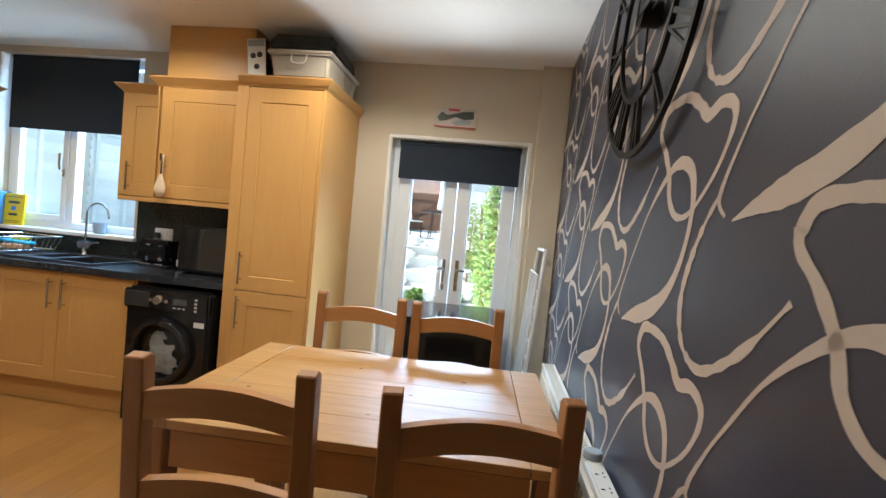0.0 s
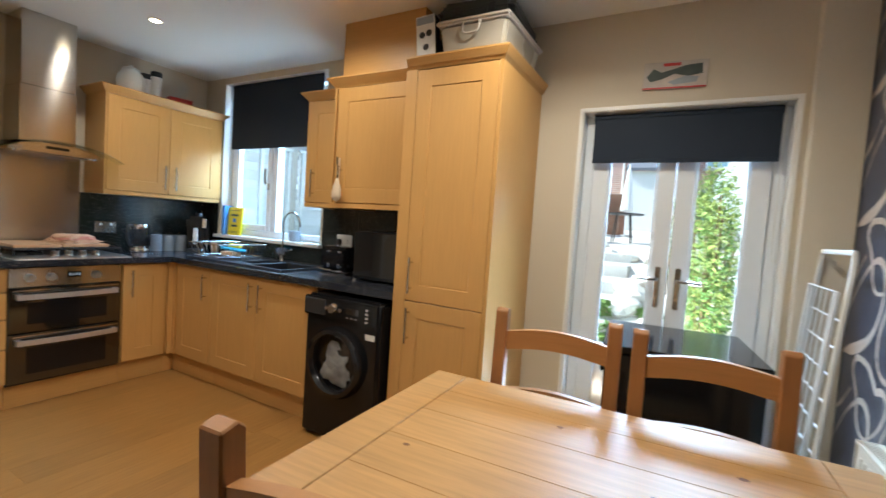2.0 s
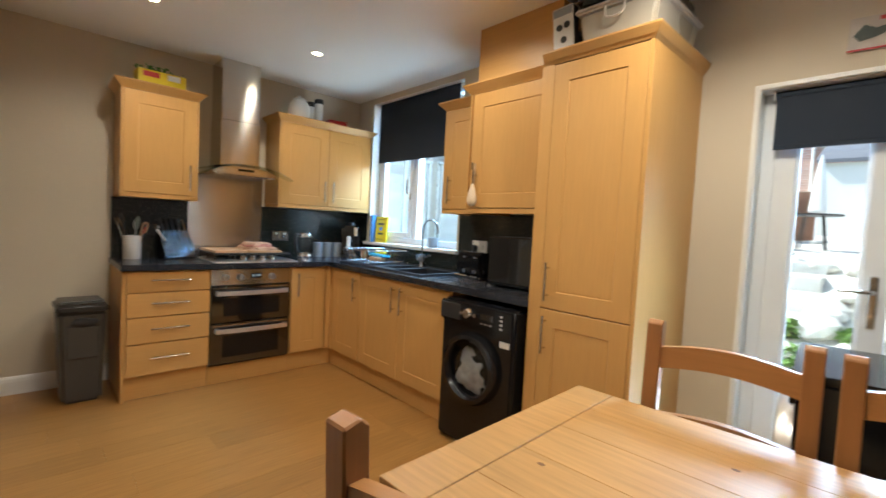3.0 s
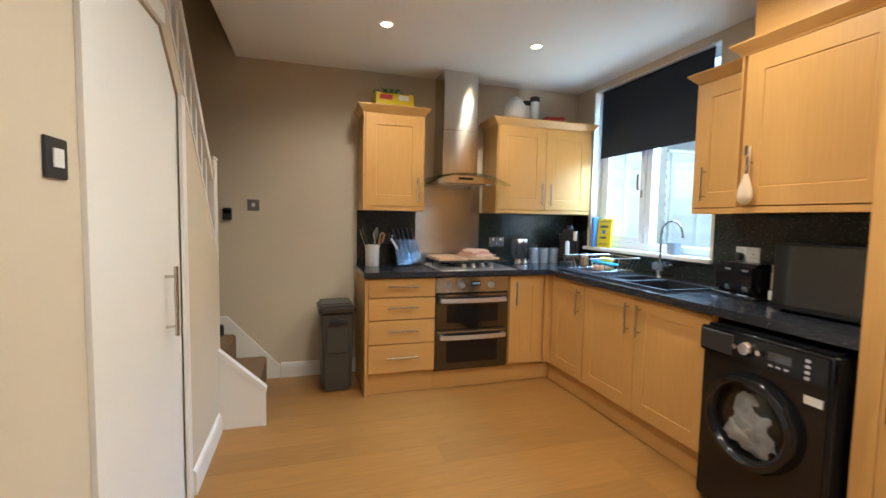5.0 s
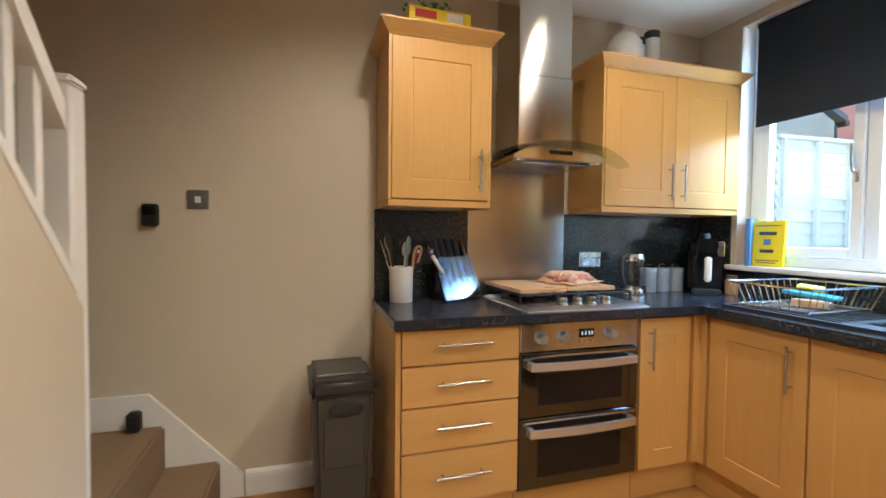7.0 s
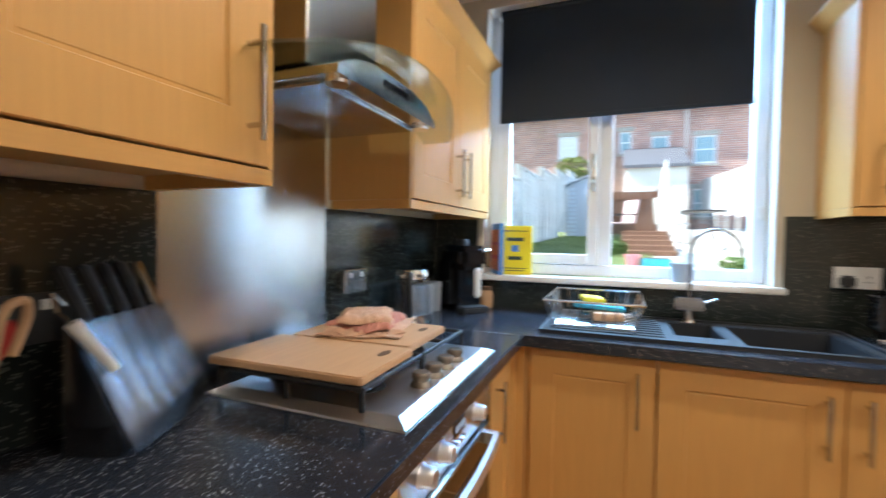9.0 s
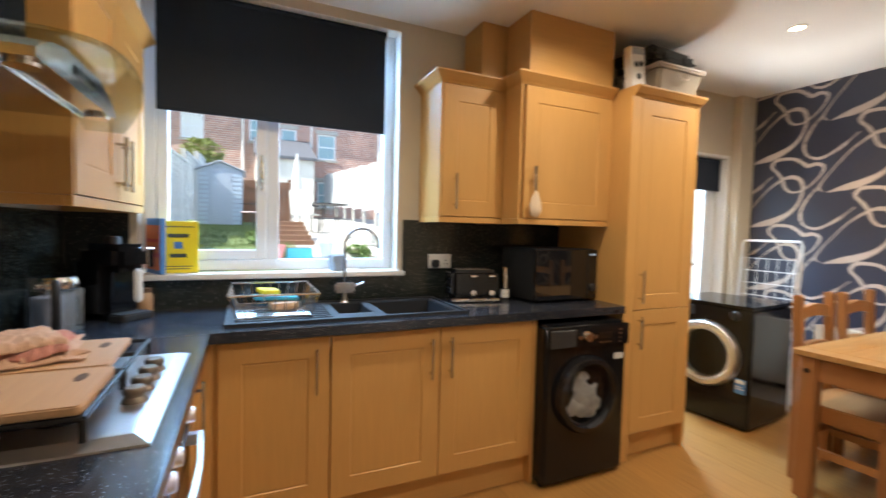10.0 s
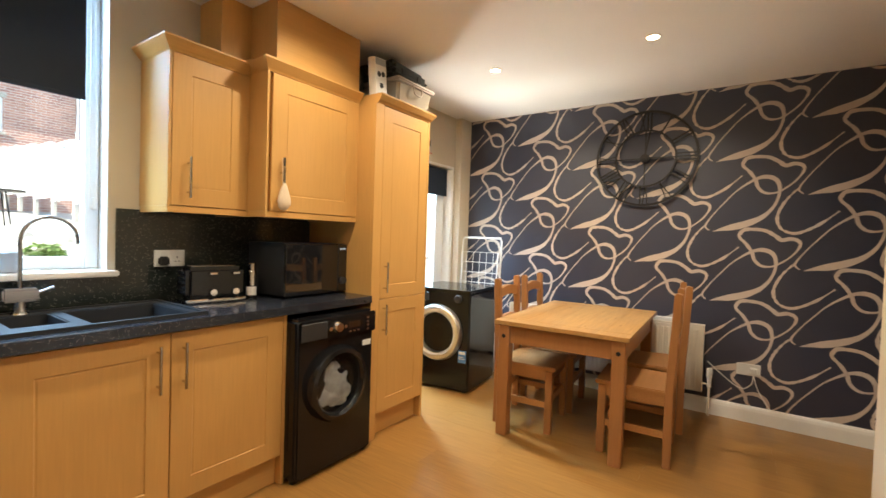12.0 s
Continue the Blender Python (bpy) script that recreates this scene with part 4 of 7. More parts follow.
def leaf(x0, x1, hinge_left):
    w = 0.085
    lf = part("door_leaf", frame_bars(x0, x1, 0.037, FD[3] - 0.062, 0.075, 0.135, w), M_UPVC, fd, "white glazed door leaf")
    part("bead", frame_bars(x0 + w - 0.001, x1 - w + 0.001, 0.037 + w, FD[3] - 0.062 - w, 0.083, 0.10, 0.012), M_UPVC, lf)
    no_shadow(part("pane", B((x0 + w - 0.005, x1 - w + 0.005, 0.103, 0.109, 0.037 + w, FD[3] - 0.062 - w)), M_GLASS, lf))
    hx = x1 - 0.045 if hinge_left else x0 + 0.045
    s = -1 if hinge_left else 1
    h = part("door_handle", B((hx - 0.014, hx + 0.014, 0.066, 0.0745, 0.93, 1.15), bevel=0.004), M_STEEL, lf, "brushed steel lever handle on a long plate")
    bm = bmesh.new()
    tube(bm, smoothed([(hx, 0.07, 1.085), (hx, 0.035, 1.085), (hx + s * 0.02, 0.022, 1.085), (hx + s * 0.11, 0.022, 1.082)], 5), 0.009, 10)
    part("lever", bm, M_STEEL, h, smooth=True)
    part("cylinder", cyl(bmesh.new(), (hx, 0.056, 0.985), (hx, 0.067, 0.985), 0.008), M_CHROME, h)


leaf(FD[0] + 0.06, MID - 0.004, True)
leaf(MID + 0.004, FD[1] - 0.06, False)
structure("door_reveal", B((FD[0], FD[0] + 0.003, 0.001, 0.09, 0, FD[3]), (FD[1] - 0.003, FD[1], 0.001, 0.09, 0, FD[3]), (FD[0] + 0.003, FD[1] - 0.003, 0.001, 0.09, FD[3] - 0.003, FD[3])),
          M_WHITE, "white painted door reveal", "reveal")
structure("door_trim", B((FD[0] - 0.022, FD[0] - 0.0005, -0.008, -0.0005, 0, FD[3] + 0.022), (FD[1] + 0.0005, FD[1] + 0.022, -0.008, -0.0005, 0, FD[3] + 0.022),
                         (FD[0] - 0.0005, FD[1] + 0.0005, -0.008, -0.0005, FD[3] + 0.0005, FD[3] + 0.022), bevel=0.002), M_WHITE, "thin white bead round the door opening", "trim")

# tin sign above the doors: shapes only
sg = thing("wall_sign", pose(3.925, -0.006, 2.135, 0, 1.5, 0), "small printed tin sign over the french doors", "sign")
part("plate", B((-0.145, 0.145, -0.004, 0.004, -0.068, 0.068), bevel=0.002), M_SIGNBASE, sg)
part("print", prism([(-0.13, -0.005), (-0.10, 0.035), (-0.06, 0.015), (0.0, 0.03), (0.05, 0.045), (0.12, 0.05), (0.125, 0.0), (0.06, -0.01), (0.0, 0.005), (-0.06, -0.02), (-0.11, -0.03)], "y", -0.0055, -0.0038), M_SIGNDARK, sg)
part("print", prism([(-0.03, -0.035), (0.05, -0.008), (0.11, -0.015), (0.10, -0.04), (0.0, -0.05)], "y", -0.0055, -0.0038), M_GREYTIN, sg)
part("print", B((-0.055, 0.025, -0.0055, -0.0038, 0.045, 0.06)), M_RED, sg)
part("border", B((-0.145, 0.145, -0.0058, -0.0035, -0.068, -0.060)), M_RED, sg)

# ---------------- stairs ----------------
st = thing("staircase", pose(0, 0, 0), "carpeted staircase turning up behind the kitchen wall", "staircase", kind="structure")


def tread(bm):
    bmesh.ops.bevel(bm, geom=[e for e in bm.edges], offset=0.012, segments=2, affect="EDGES", clamp_overlap=True)
    part("step", bm, M_CARPET, st, smooth=True)


tread(B((0.016, 0.82, -2.995, -2.765, 0, 0.19)))
tread(B((0.016, 0.82, -3.86, -2.985, 0, 0.38)))
for i in range(9):
    xa = 0.84 + 0.19 * i
    tread(B((xa, xa + 0.20, -3.86, SY - 0.105, 0.30 + 0.19 * i, 0.57 + 0.19 * i)))
# side panel of the bottom steps
pan = structure("stair_side_panel", prism([(SY - 0.09, 0), (-2.70, 0), (-2.70, 0.235), (SY + 0.01, 0.475), (SY - 0.09, 0.475)], "x", 0.822, 0.852), M_WHITE, "white painted panel closing the bottom steps", "stair panel")
structure("stair_panel_cap", prism([(-2.695, 0.215), (-2.695, 0.245), (SY + 0.0, 0.497), (SY + 0.0, 0.462)], "x", 0.812, 0.862), M_WHITE, "white painted cap of the stair panel", "trim")
structure("stair_wall_string", prism([(-2.665, 0.0), (-2.665, 0.10), (-3.05, 0.52), (-3.86, 0.52), (-3.86, 0.0)], "x", 0.001, 0.015), M_WHITE, "white painted wall string of the stairs", "trim")
# balustrade
bl = thing("balustrade", pose(0, 0, 0), "white painted timber balustrade above the stair wall", "balustrade", kind="structure")
part("newel_post", B((0.755, 0.835, -3.045, -2.966, 0.0, 1.62), bevel=0.006), M_WHITE, bl)
part("newel_cap", B((0.75, 0.84, -3.05, -2.961, 1.62, 1.645), bevel=0.008, seg=2), M_WHITE, bl)
s0 = 0.84
part("base_rail", prism([(s0, RB(s0) + 0.0), (s0, RB(s0) + 0.035), (XT, RB(XT) + 0.035), (XT, RB(XT))], "y", SY - 0.085, SY + 0.004), M_WHITE, bl)
RT = lambda x: 1.50 + RS * (x - s0)
XR = s0 + (CZ + 0.6 - 1.56) / RS
part("handrail", prism([(s0, RT(s0)), (s0, RT(s0) + 0.07), (XR, RT(XR) + 0.07), (XR, RT(XR))], "y", -3.04, -2.975), M_WHITE, bl)
i = 0
x = 0.93
while x < XT - 0.02:
    part("spindle", B((x - 0.016, x + 0.016, -3.022, -2.99, RB(x) + 0.02, min(RT(x) + 0.02, 3.4))), M_WHITE, bl)
    x += 0.105

# cupboard door under the stairs
cd = thing("cupboard_door", pose(0, 0, 0), "white painted door of the cupboard under the stairs", "door")
part("door_leaf", prism([(1.578, 0.012), (2.382, 0.012), (2.382, 1.992), (1.803, 1.992), (1.578, 1.776)], "y", SY - 0.05, SY - 0.008), M_WHITE, cd)
h = bmesh.new()
cyl(h, (1.80, SY + 0.03, 0.835), (1.80, SY + 0.03, 1.105), 0.008, n=10)
for z in (0.87, 1.065):
    cyl(h, (1.80, SY - 0.008, z), (1.80, SY + 0.03, z), 0.006, n=8)
part("handle", h, M_STEEL, cd, "brushed steel bar handle", smooth=True)
structure("cupboard_door_trim", B((1.545, 1.60, SY + 0.0005, SY + 0.014, 0, 1.80), (2.391, 2.45, SY + 0.0005, SY + 0.014, 0, 2.06), (1.80, 2.391, SY + 0.0005, SY + 0.014, 2.001, 2.06)), M_WHITE,
          "white painted architrave of the cupboard door", "trim")
sw = thing("light_switch", pose(2.56, SY, 1.42), "black and white light switch plate on the beige wall", "switch")
part("plate", B((-0.043, 0.043, 0.0, 0.008, -0.043, 0.043), bevel=0.002), M_BLACKM, sw)
part("rocker", B((-0.02, 0.02, 0.008, 0.012, -0.02, 0.02), bevel=0.001), M_WHITEPL, sw)

# things on the hob wall near the stairs
sw = thing("light_switch", pose(0, -2.85, 1.383), "square chrome light switch on the beige wall", "switch")
part("plate", B((0.0005, 0.009, -0.043, 0.043, -0.043, 0.043), bevel=0.002), M_BRUSHED, sw)
part("rocker", B((0.009, 0.014, -0.012, 0.012, -0.014, 0.014), bevel=0.001), M_WHITEPL, sw)
th = thing("thermostat", pose(0, -3.035, 1.31), "small black wall thermostat", "thermostat")
part("case", B((0.0005, 0.028, -0.032, 0.032, -0.048, 0.048), bevel=0.006, seg=2), M_BLACKM, th)
part("screen", B((0.0275, 0.029, -0.022, 0.022, 0.0, 0.035)), M_BLACK, th)
cp = thing("door_stop", pose(0.06, -3.09, 0.38), "small black object on the stair carpet", "stop")
part("body", B((-0.025, 0.025, -0.025, 0.025, 0.0, 0.085), bevel=0.008, seg=2), M_BLACKM, cp)

# waste bin
bn = thing("waste_bin", pose(0.28, -2.245, 0, 0, 0, 2) @ Matrix.Scale(1.07, 4), "tall dark grey plastic waste bin with a lid", "bin")
bm = B((-0.155, 0.155, -0.115, 0.115, 0.0, 0.56))
for v in bm.verts:
    if v.co.z < 0.1:
        v.co.x *= 0.84
        v.co.y *= 0.84
bmesh.ops.bevel(bm, geom=bm.edges[:], offset=0.02, segments=3, affect="EDGES")
part("body", bm, M_GREYP, bn, smooth=True)
part("lid", B((-0.165, 0.165, -0.125, 0.125, 0.545, 0.61), bevel=0.02, seg=3), M_DKGREYP, bn, "dark grey lid", smooth=True)
part("lid_flap", B((-0.08, 0.10, -0.10, 0.10, 0.608, 0.618), bevel=0.004), M_GREYP, bn)
bm = bmesh.new()
bmesh.ops.create_icosphere(bm, subdivisions=2, radius=0.05)
for v in bm.verts:
    v.co *= 1 + 0.4 * noise.noise(v.co * 30)
    v.co = Vector((v.co.x * 0.4 + 0.155, v.co.y * 1.2, v.co.z * 0.55 + 0.50))
part("bag_knot", bm, M_BLACKM, bn, "black bin bag knot", smooth=True)
part("front_panel", B((0.148, 0.156, -0.075, 0.075, 0.28, 0.47), bevel=0.003), M_GREYP, bn)

# ---------------- dining corner ----------------
tb = thing("dining_table", pose(3.921, -1.528, 0, 0, 0, 2.2), "pine dining table with planked top and thick legs", "table")
hw, hd_ = 0.612, 0.415
top = part("tabletop", B((-hw + 0.004, hw - 0.004, -hd_ + 0.004, hd_ - 0.004, 0.727, 0.750)), M_PINE_DARK, tb, "dark bed under the top boards")
ew = 0.115
pieces = [(-hw, -hw + ew, -hd_, hd_), (hw - ew, hw, -hd_, hd_)]
ys = [-hd_, -0.25, -0.085, 0.09, 0.255, hd_]
for a, b in zip(ys, ys[1:]):
    pieces.append((-hw + ew + 0.0025, hw - ew - 0.0025, a + 0.0004, b - 0.0004))
for i, (a, b, c, d) in enumerate(pieces):
    part("top_board", B((a, b, c, d, 0.730, 0.757), bevel=0.0014), M_PINE_TOP, tb)
for x, y, r in ((-0.25, -0.30, 0.007), (0.12, -0.02, 0.005), (-0.42, -0.12, 0.006), (0.30, 0.18, 0.008), (0.40, -0.33, 0.005), (-0.12, 0.20, 0.006), (0.02, -0.22, 0.004)):
    part("knot", prism([(x + r * 1.5 * math.cos(a), y + r * math.sin(a)) for a in [2 * math.pi * k / 14 for k in range(14)]], "z", 0.7565, 0.7574), M_KNOT, tb)
part("apron", B((-0.50, 0.50, -0.385, -0.363, 0.61, 0.727)), M_PINE, tb)
part("apron", B((-0.50, 0.50, 0.363, 0.385, 0.61, 0.727)), M_PINE, tb)
part("apron", B((-0.565, -0.543, -0.32, 0.32, 0.61, 0.727)), M_PINE_V, tb)
part("apron", B((0.543, 0.565, -0.32, 0.32, 0.61, 0.727)), M_PINE_V, tb)
for sx in (-1, 1):
    for sy in (-1, 1):
        cx, cy = sx * 0.552, sy * 0.355
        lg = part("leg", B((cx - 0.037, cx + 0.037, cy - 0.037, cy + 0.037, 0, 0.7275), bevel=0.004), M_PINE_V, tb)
        part("bolt_head", cyl(bmesh.new(), (cx + sx * 0.036, cy, 0.655), (cx + sx * 0.042, cy, 0.655), 0.013, n=12), M_IRON, lg, "black iron stud")


def dining_chair(m, label):
    """faces +y; origin on the floor under the seat's middle"""
    c = thing("dining_chair", m, label, "chair", "chairs round the table")
    w, dp = 0.19, 0.205
    for sx in (-1, 1):
        bm = prism([(-dp, 0), (-dp + 0.045, 0), (-dp + 0.046, 0.43), (-dp + 0.018, 1.0), (-dp + 0.004, 1.012), (-dp - 0.024, 1.005), (-dp, 0.43)], "x", sx * w - 0.022, sx * w + 0.022)
        bmesh.ops.bevel(bm, geom=bm.edges[:], offset=0.003, segments=1, affect="EDGES")
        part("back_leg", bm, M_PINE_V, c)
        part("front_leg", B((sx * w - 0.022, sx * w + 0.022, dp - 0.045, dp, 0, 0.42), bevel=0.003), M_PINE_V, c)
        part("side_rail", B((sx * w - 0.012, sx * w + 0.012, -dp + 0.045, dp - 0.045, 0.355, 0.42)), M_PINE, c)
        part("side_stretcher", B((sx * w - 0.012, sx * w + 0.012, -dp + 0.045, dp - 0.045, 0.17, 0.21)), M_PINE, c)
    part("seat", B((-0.215, 0.215, -dp + 0.03, dp + 0.02, 0.421, 0.447), bevel=0.006, seg=2), M_PINE, c)
    part("front_rail", B((-w + 0.022, w - 0.022, dp - 0.035, dp - 0.012, 0.355, 0.42)), M_PINE, c)
    part("stretcher", B((-w + 0.022, w - 0.022, dp - 0.035, dp - 0.015, 0.20, 0.24)), M_PINE, c)
    # arched rails of the back
    for z0, z1, up, yy in ((0.865, 0.93, 0.022, -dp - 0.010), (0.66, 0.725, 0.018, -dp - 0.002)):
        n = 14
        pts = [(-w + 0.02 + (2 * w - 0.04) * i / n, z1 + up * math.sin(math.pi * i / n)) for i in range(n + 1)]
        pts += [(w - 0.02 - (2 * w - 0.04) * i / n, z0 + 0.9 * up * math.sin(math.pi * i / n)) for i in range(n + 1)]
        part("back_rail", prism(pts, "y", yy - 0.004, yy + 0.022), M_PINE, c)
    part("back_stretcher", B((-w + 0.022, w - 0.022, -dp + 0.012, -dp + 0.034, 0.20, 0.24)), M_PINE, c)
    part("seat_back_rail", B((-w + 0.022, w - 0.022, -dp + 0.012, -dp + 0.034, 0.36, 0.42)), M_PINE, c)
    for x in (-0.085, 0.0, 0.085):
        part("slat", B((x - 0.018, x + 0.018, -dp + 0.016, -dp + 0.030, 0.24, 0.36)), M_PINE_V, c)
    return c


ch = dining_chair(pose(3.712, -1.955, 0, 0, 0, 4), "waxed pine dining chair with arched rails, under the table")
for m in (pose(4.255, -1.935, 0, 0, 0, 11), pose(3.705, -1.24, 0, 0, 0, 185), pose(4.158, -1.24, 0, 0, 0, 184)):
    copy_thing(ch, m)

# radiator under the clock
rd = thing("radiator", pose(0, 0, 0), "cream panel radiator with a slotted top grille", "radiator")
RX, RY0, RY1, RZ0, RZ1 = WX - 0.065, -2.24, -0.62, 0.17, 0.68
part("panel", B((RX - 0.008, RX + 0.012, RY0, RY1, RZ0, RZ1 - 0.012), bevel=0.006, seg=2), M_RAD, rd)
nr = 40
for i in range(nr):
    y = RY0 + 0.03 + (RY1 - RY0 - 0.06) * (i + 0.5) / nr
    part("rib", B((RX - 0.014, RX - 0.007, y - 0.011, y + 0.011, RZ0 + 0.03, RZ1 - 0.04), bevel=0.004), M_RAD, rd)
part("side_cover", B((RX - 0.012, WX - 0.008, RY0 - 0.004, RY0, RZ0, RZ1)), M_RAD, rd)
part("side_cover", B((RX - 0.012, WX - 0.008, RY1, RY1 + 0.004, RZ0, RZ1)), M_RAD, rd)
bm = B((RX - 0.012, RX, RY0, RY1, RZ1 - 0.012, RZ1), (WX - 0.022, WX - 0.008, RY0, RY1, RZ1 - 0.012, RZ1))
ng = 110
for i in range(ng):
    y = RY0 + (RY1 - RY0) * (i + 0.5) / ng
    add_box(bm, RX, WX - 0.022, y - 0.004, y + 0.004, RZ1 - 0.010, RZ1 - 0.002)
part("top_grille", bm, M_RAD, rd, "slotted top grille")
bm = bmesh.new()
tube(bm, [(RX, RY0 - 0.05, 0.0), (RX, RY0 - 0.05, 0.23), (RX, RY0 - 0.03, 0.24), (RX, RY0, 0.24)], 0.0075, 8)
part("pipe", bm, M_RAD, rd, smooth=True)
part("valve", lathe([(0, 0.36), (0.016, 0.36), (0.02, 0.35), (0.02, 0.30), (0.014, 0.28), (0.014, 0.22), (0, 0.22)], 16, (RX, RY0 - 0.05)), M_WHITEPL, rd, "white valve head", smooth=True)

# extension lead lying on the radiator
el = thing("extension_lead", pose(WX - 0.038, -1.86, RZ1, 0, 0, 90), "white four-gang extension lead lying on the radiator", "extension lead")
part("body", B((-0.20, 0.14, -0.027, 0.027, 0, 0.028), bevel=0.006, seg=2), M_WHITEPL, el)
for i in range(4):
    x = -0.165 + 0.075 * i
    part("socket_slots", B((x - 0.003, x + 0.003, 0.004, 0.014, 0.0278, 0.0286), (x - 0.014, x - 0.006, -0.012, -0.008, 0.0278, 0.0286), (x + 0.006, x + 0.014, -0.012, -0.008, 0.0278, 0.0286)), M_BLACKM, el)
pl = part("plug", lathe([(0, 0.05), (0.024, 0.05), (0.028, 0.044), (0.028, 0.028)], 20, (0.155, 0.0)), M_GREYTIN, el, "grey round plug", smooth=True)

# wall socket with a white cable
so = thing("wall_socket", pose(WX, -2.53, 0.385), "white double wall socket with plugged cables", "socket")
part("plate", B((-0.010, -0.0005, -0.073, 0.073, -0.043, 0.043), bevel=0.002), M_WHITEPL, so)
part("plug", B((-0.045, -0.010, -0.055, -0.010, -0.025, 0.02), bevel=0.005), M_WHITEPL, so)
bm = bmesh.new()
tube(bm, smoothed([(-0.03, -0.03, -0.02), (-0.03, -0.02, -0.10), (-0.025, 0.05, -0.14), (-0.02, 0.18, -0.05), (-0.02, 0.26, 0.02)], 6), 0.0035, 6)
tube(bm, smoothed([(-0.03, -0.03, -0.02), (-0.03, -0.06, -0.13), (-0.025, -0.13, -0.25), (-0.022, -0.16, -0.264)], 6), 0.0035, 6)
part("cable", bm, M_WHITEPL, so, "white cable", smooth=True)

# skeleton clock
ck = thing("wall_clock", pose(WX - 0.035, -1.765, 1.985, 0, 0, -90), "large black iron skeleton wall clock with roman numerals", "clock")


def hoop(r, w, t):
    n = 56
    bm = bmesh.new()
    rings = []
    for i in range(n):
        a = 2 * math.pi * i / n
        rings.append([bm.verts.new((rr * math.sin(a), yy, rr * math.cos(a))) for rr, yy in ((r - w, -t), (r, -t), (r, t), (r - w, t))])
    for i in range(n):
        p, q = rings[i], rings[(i + 1) % n]
        for k in range(4):
            bm.faces.new((p[k], q[k], q[(k + 1) % 4], p[(k + 1) % 4]))
    bmesh.ops.recalc_face_normals(bm, faces=bm.faces[:])
    return bm


part("outer_ring", hoop(0.39, 0.018, 0.006), M_IRON, ck)
part("inner_ring", hoop(0.235, 0.014, 0.006), M_IRON, ck)
NUM = ["XII", "I", "II", "III", "IV", "V", "VI", "VII", "VIII", "IX", "X", "XI"]
for i, s in enumerate(NUM):
    bm = bmesh.new()
    wid = {"I": 0.026, "V": 0.050, "X": 0.052}
    tot = sum(wid[c] for c in s)
    u = -tot / 2
    m0 = pose(0, 0, 0, 0, 30 * i, 0)
    zi, zo = 0.222, 0.375
    for c in s:
        cu = u + wid[c] / 2
        def stroke(ua, ub, w=0.006):
            q = Vector((ub - ua, 0, zo - zi))
            mm = m0 @ Matrix.Translation(((ua + ub) / 2, 0, (zi + zo) / 2)) @ q.to_track_quat("Z", "Y").to_matrix().to_4x4()
            bmesh.ops.create_cube(bm, size=1, matrix=mm @ Matrix.Diagonal((w * 2, 0.008, q.length, 1)))
        if c == "I":
            stroke(cu, cu)
        elif c == "V":
            stroke(cu, cu - 0.020), stroke(cu, cu + 0.020, 0.004)
        else:
            stroke(cu - 0.02, cu + 0.02), stroke(cu + 0.02, cu - 0.02, 0.004)
        u += wid[c]
    part("numeral", bm, M_IRON, ck)
for a in (0, 90):
    m0 = pose(0, 0, 0, 0, a, 0)
    part("cross_bar", add_box(bmesh.new(), -0.005, 0.005, 0.001, 0.006, -0.225, 0.225, m0), M_IRON, ck)
part("hub", cyl(bmesh.new(), (0, -0.02, 0), (0, 0.03, 0), 0.035, n=24), M_IRON, ck, smooth=True)
part("hour_hand", add_box(bmesh.new(), -0.008, 0.008, -0.024, -0.020, -0.02, 0.15, pose(0, 0, 0, 0, 92, 0)), M_IRON, ck)
part("minute_hand", add_box(bmesh.new(), -0.006, 0.006, -0.028, -0.0245, -0.03, 0.24, pose(0, 0, 0, 0, 10, 0)), M_IRON, ck)

# clothes airer folded against the papered wall
ar = thing("clothes_airer", pose(4.478, -0.305, 0.0, 0, 3.9, 0), "white folded wire clothes airer leaning in the corner", "clothes airer")
bm = bmesh.new()
tube(bm, [(0, -0.22, 0.012), (0, -0.22, 1.26), (0, -0.205, 1.295), (0, 0.205, 1.295), (0, 0.22, 1.26), (0, 0.22, 0.012)], 0.010, 8)
part("frame", bm, M_WHITEPL, ar, "white tubular frame", smooth=True)
bm = bmesh.new()
tube(bm, [(-0.024, -0.20, 0.012), (-0.024, -0.20, 1.15), (-0.024, 0.20, 1.15), (-0.024, 0.20, 0.012)], 0.008, 8)
part("folded_frame", bm, M_WHITEPL, ar, smooth=True)
for i in range(8):
    z = 0.35 + 0.1 * i
    part("wire", cyl(bmesh.new(), (-0.0, -0.22, z), (-0.0, 0.22, z), 0.0035, n=6), M_WHITEPL, ar)
for i in range(5):
    y = -0.15 + 0.075 * i
    part("wire", cyl(bmesh.new(), (-0.024, y, 0.30), (-0.024, y, 1.15), 0.003, n=6), M_WHITEPL, ar)

# recessed ceiling lamps
for i, (lx, ly) in enumerate(LAMPS):
    dl = thing("downlight", pose(lx, ly, CZ), "small recessed ceiling lamp with a white ring, lit", "ceiling lamp", "ceiling lamps")
    part("bezel", lathe([(0.030, -0.0005), (0.034, -0.006), (0.043, -0.006), (0.046, -0.0005)], 24), M_WHITEPL, dl, smooth=True)
    part("lamp", cyl(bmesh.new(), (0, 0, -0.004), (0, 0, -0.0008), 0.030, n=20), M_BULB, dl, "glowing warm lamp")


# ---------------- things on the worktops ----------------
WT = WT1
ph = thing("utensil_pot", pose(0.145, -1.95, WT), "white ceramic pot full of kitchen utensils", "utensil pot")
part("pot", lathe([(0, 0.0), (0.052, 0.0), (0.055, 0.004), (0.058, 0.168), (0.055, 0.170), (0.051, 0.165), (0.049, 0.01), (0, 0.01)], 28), M_CERAMIC, ph, smooth=True)


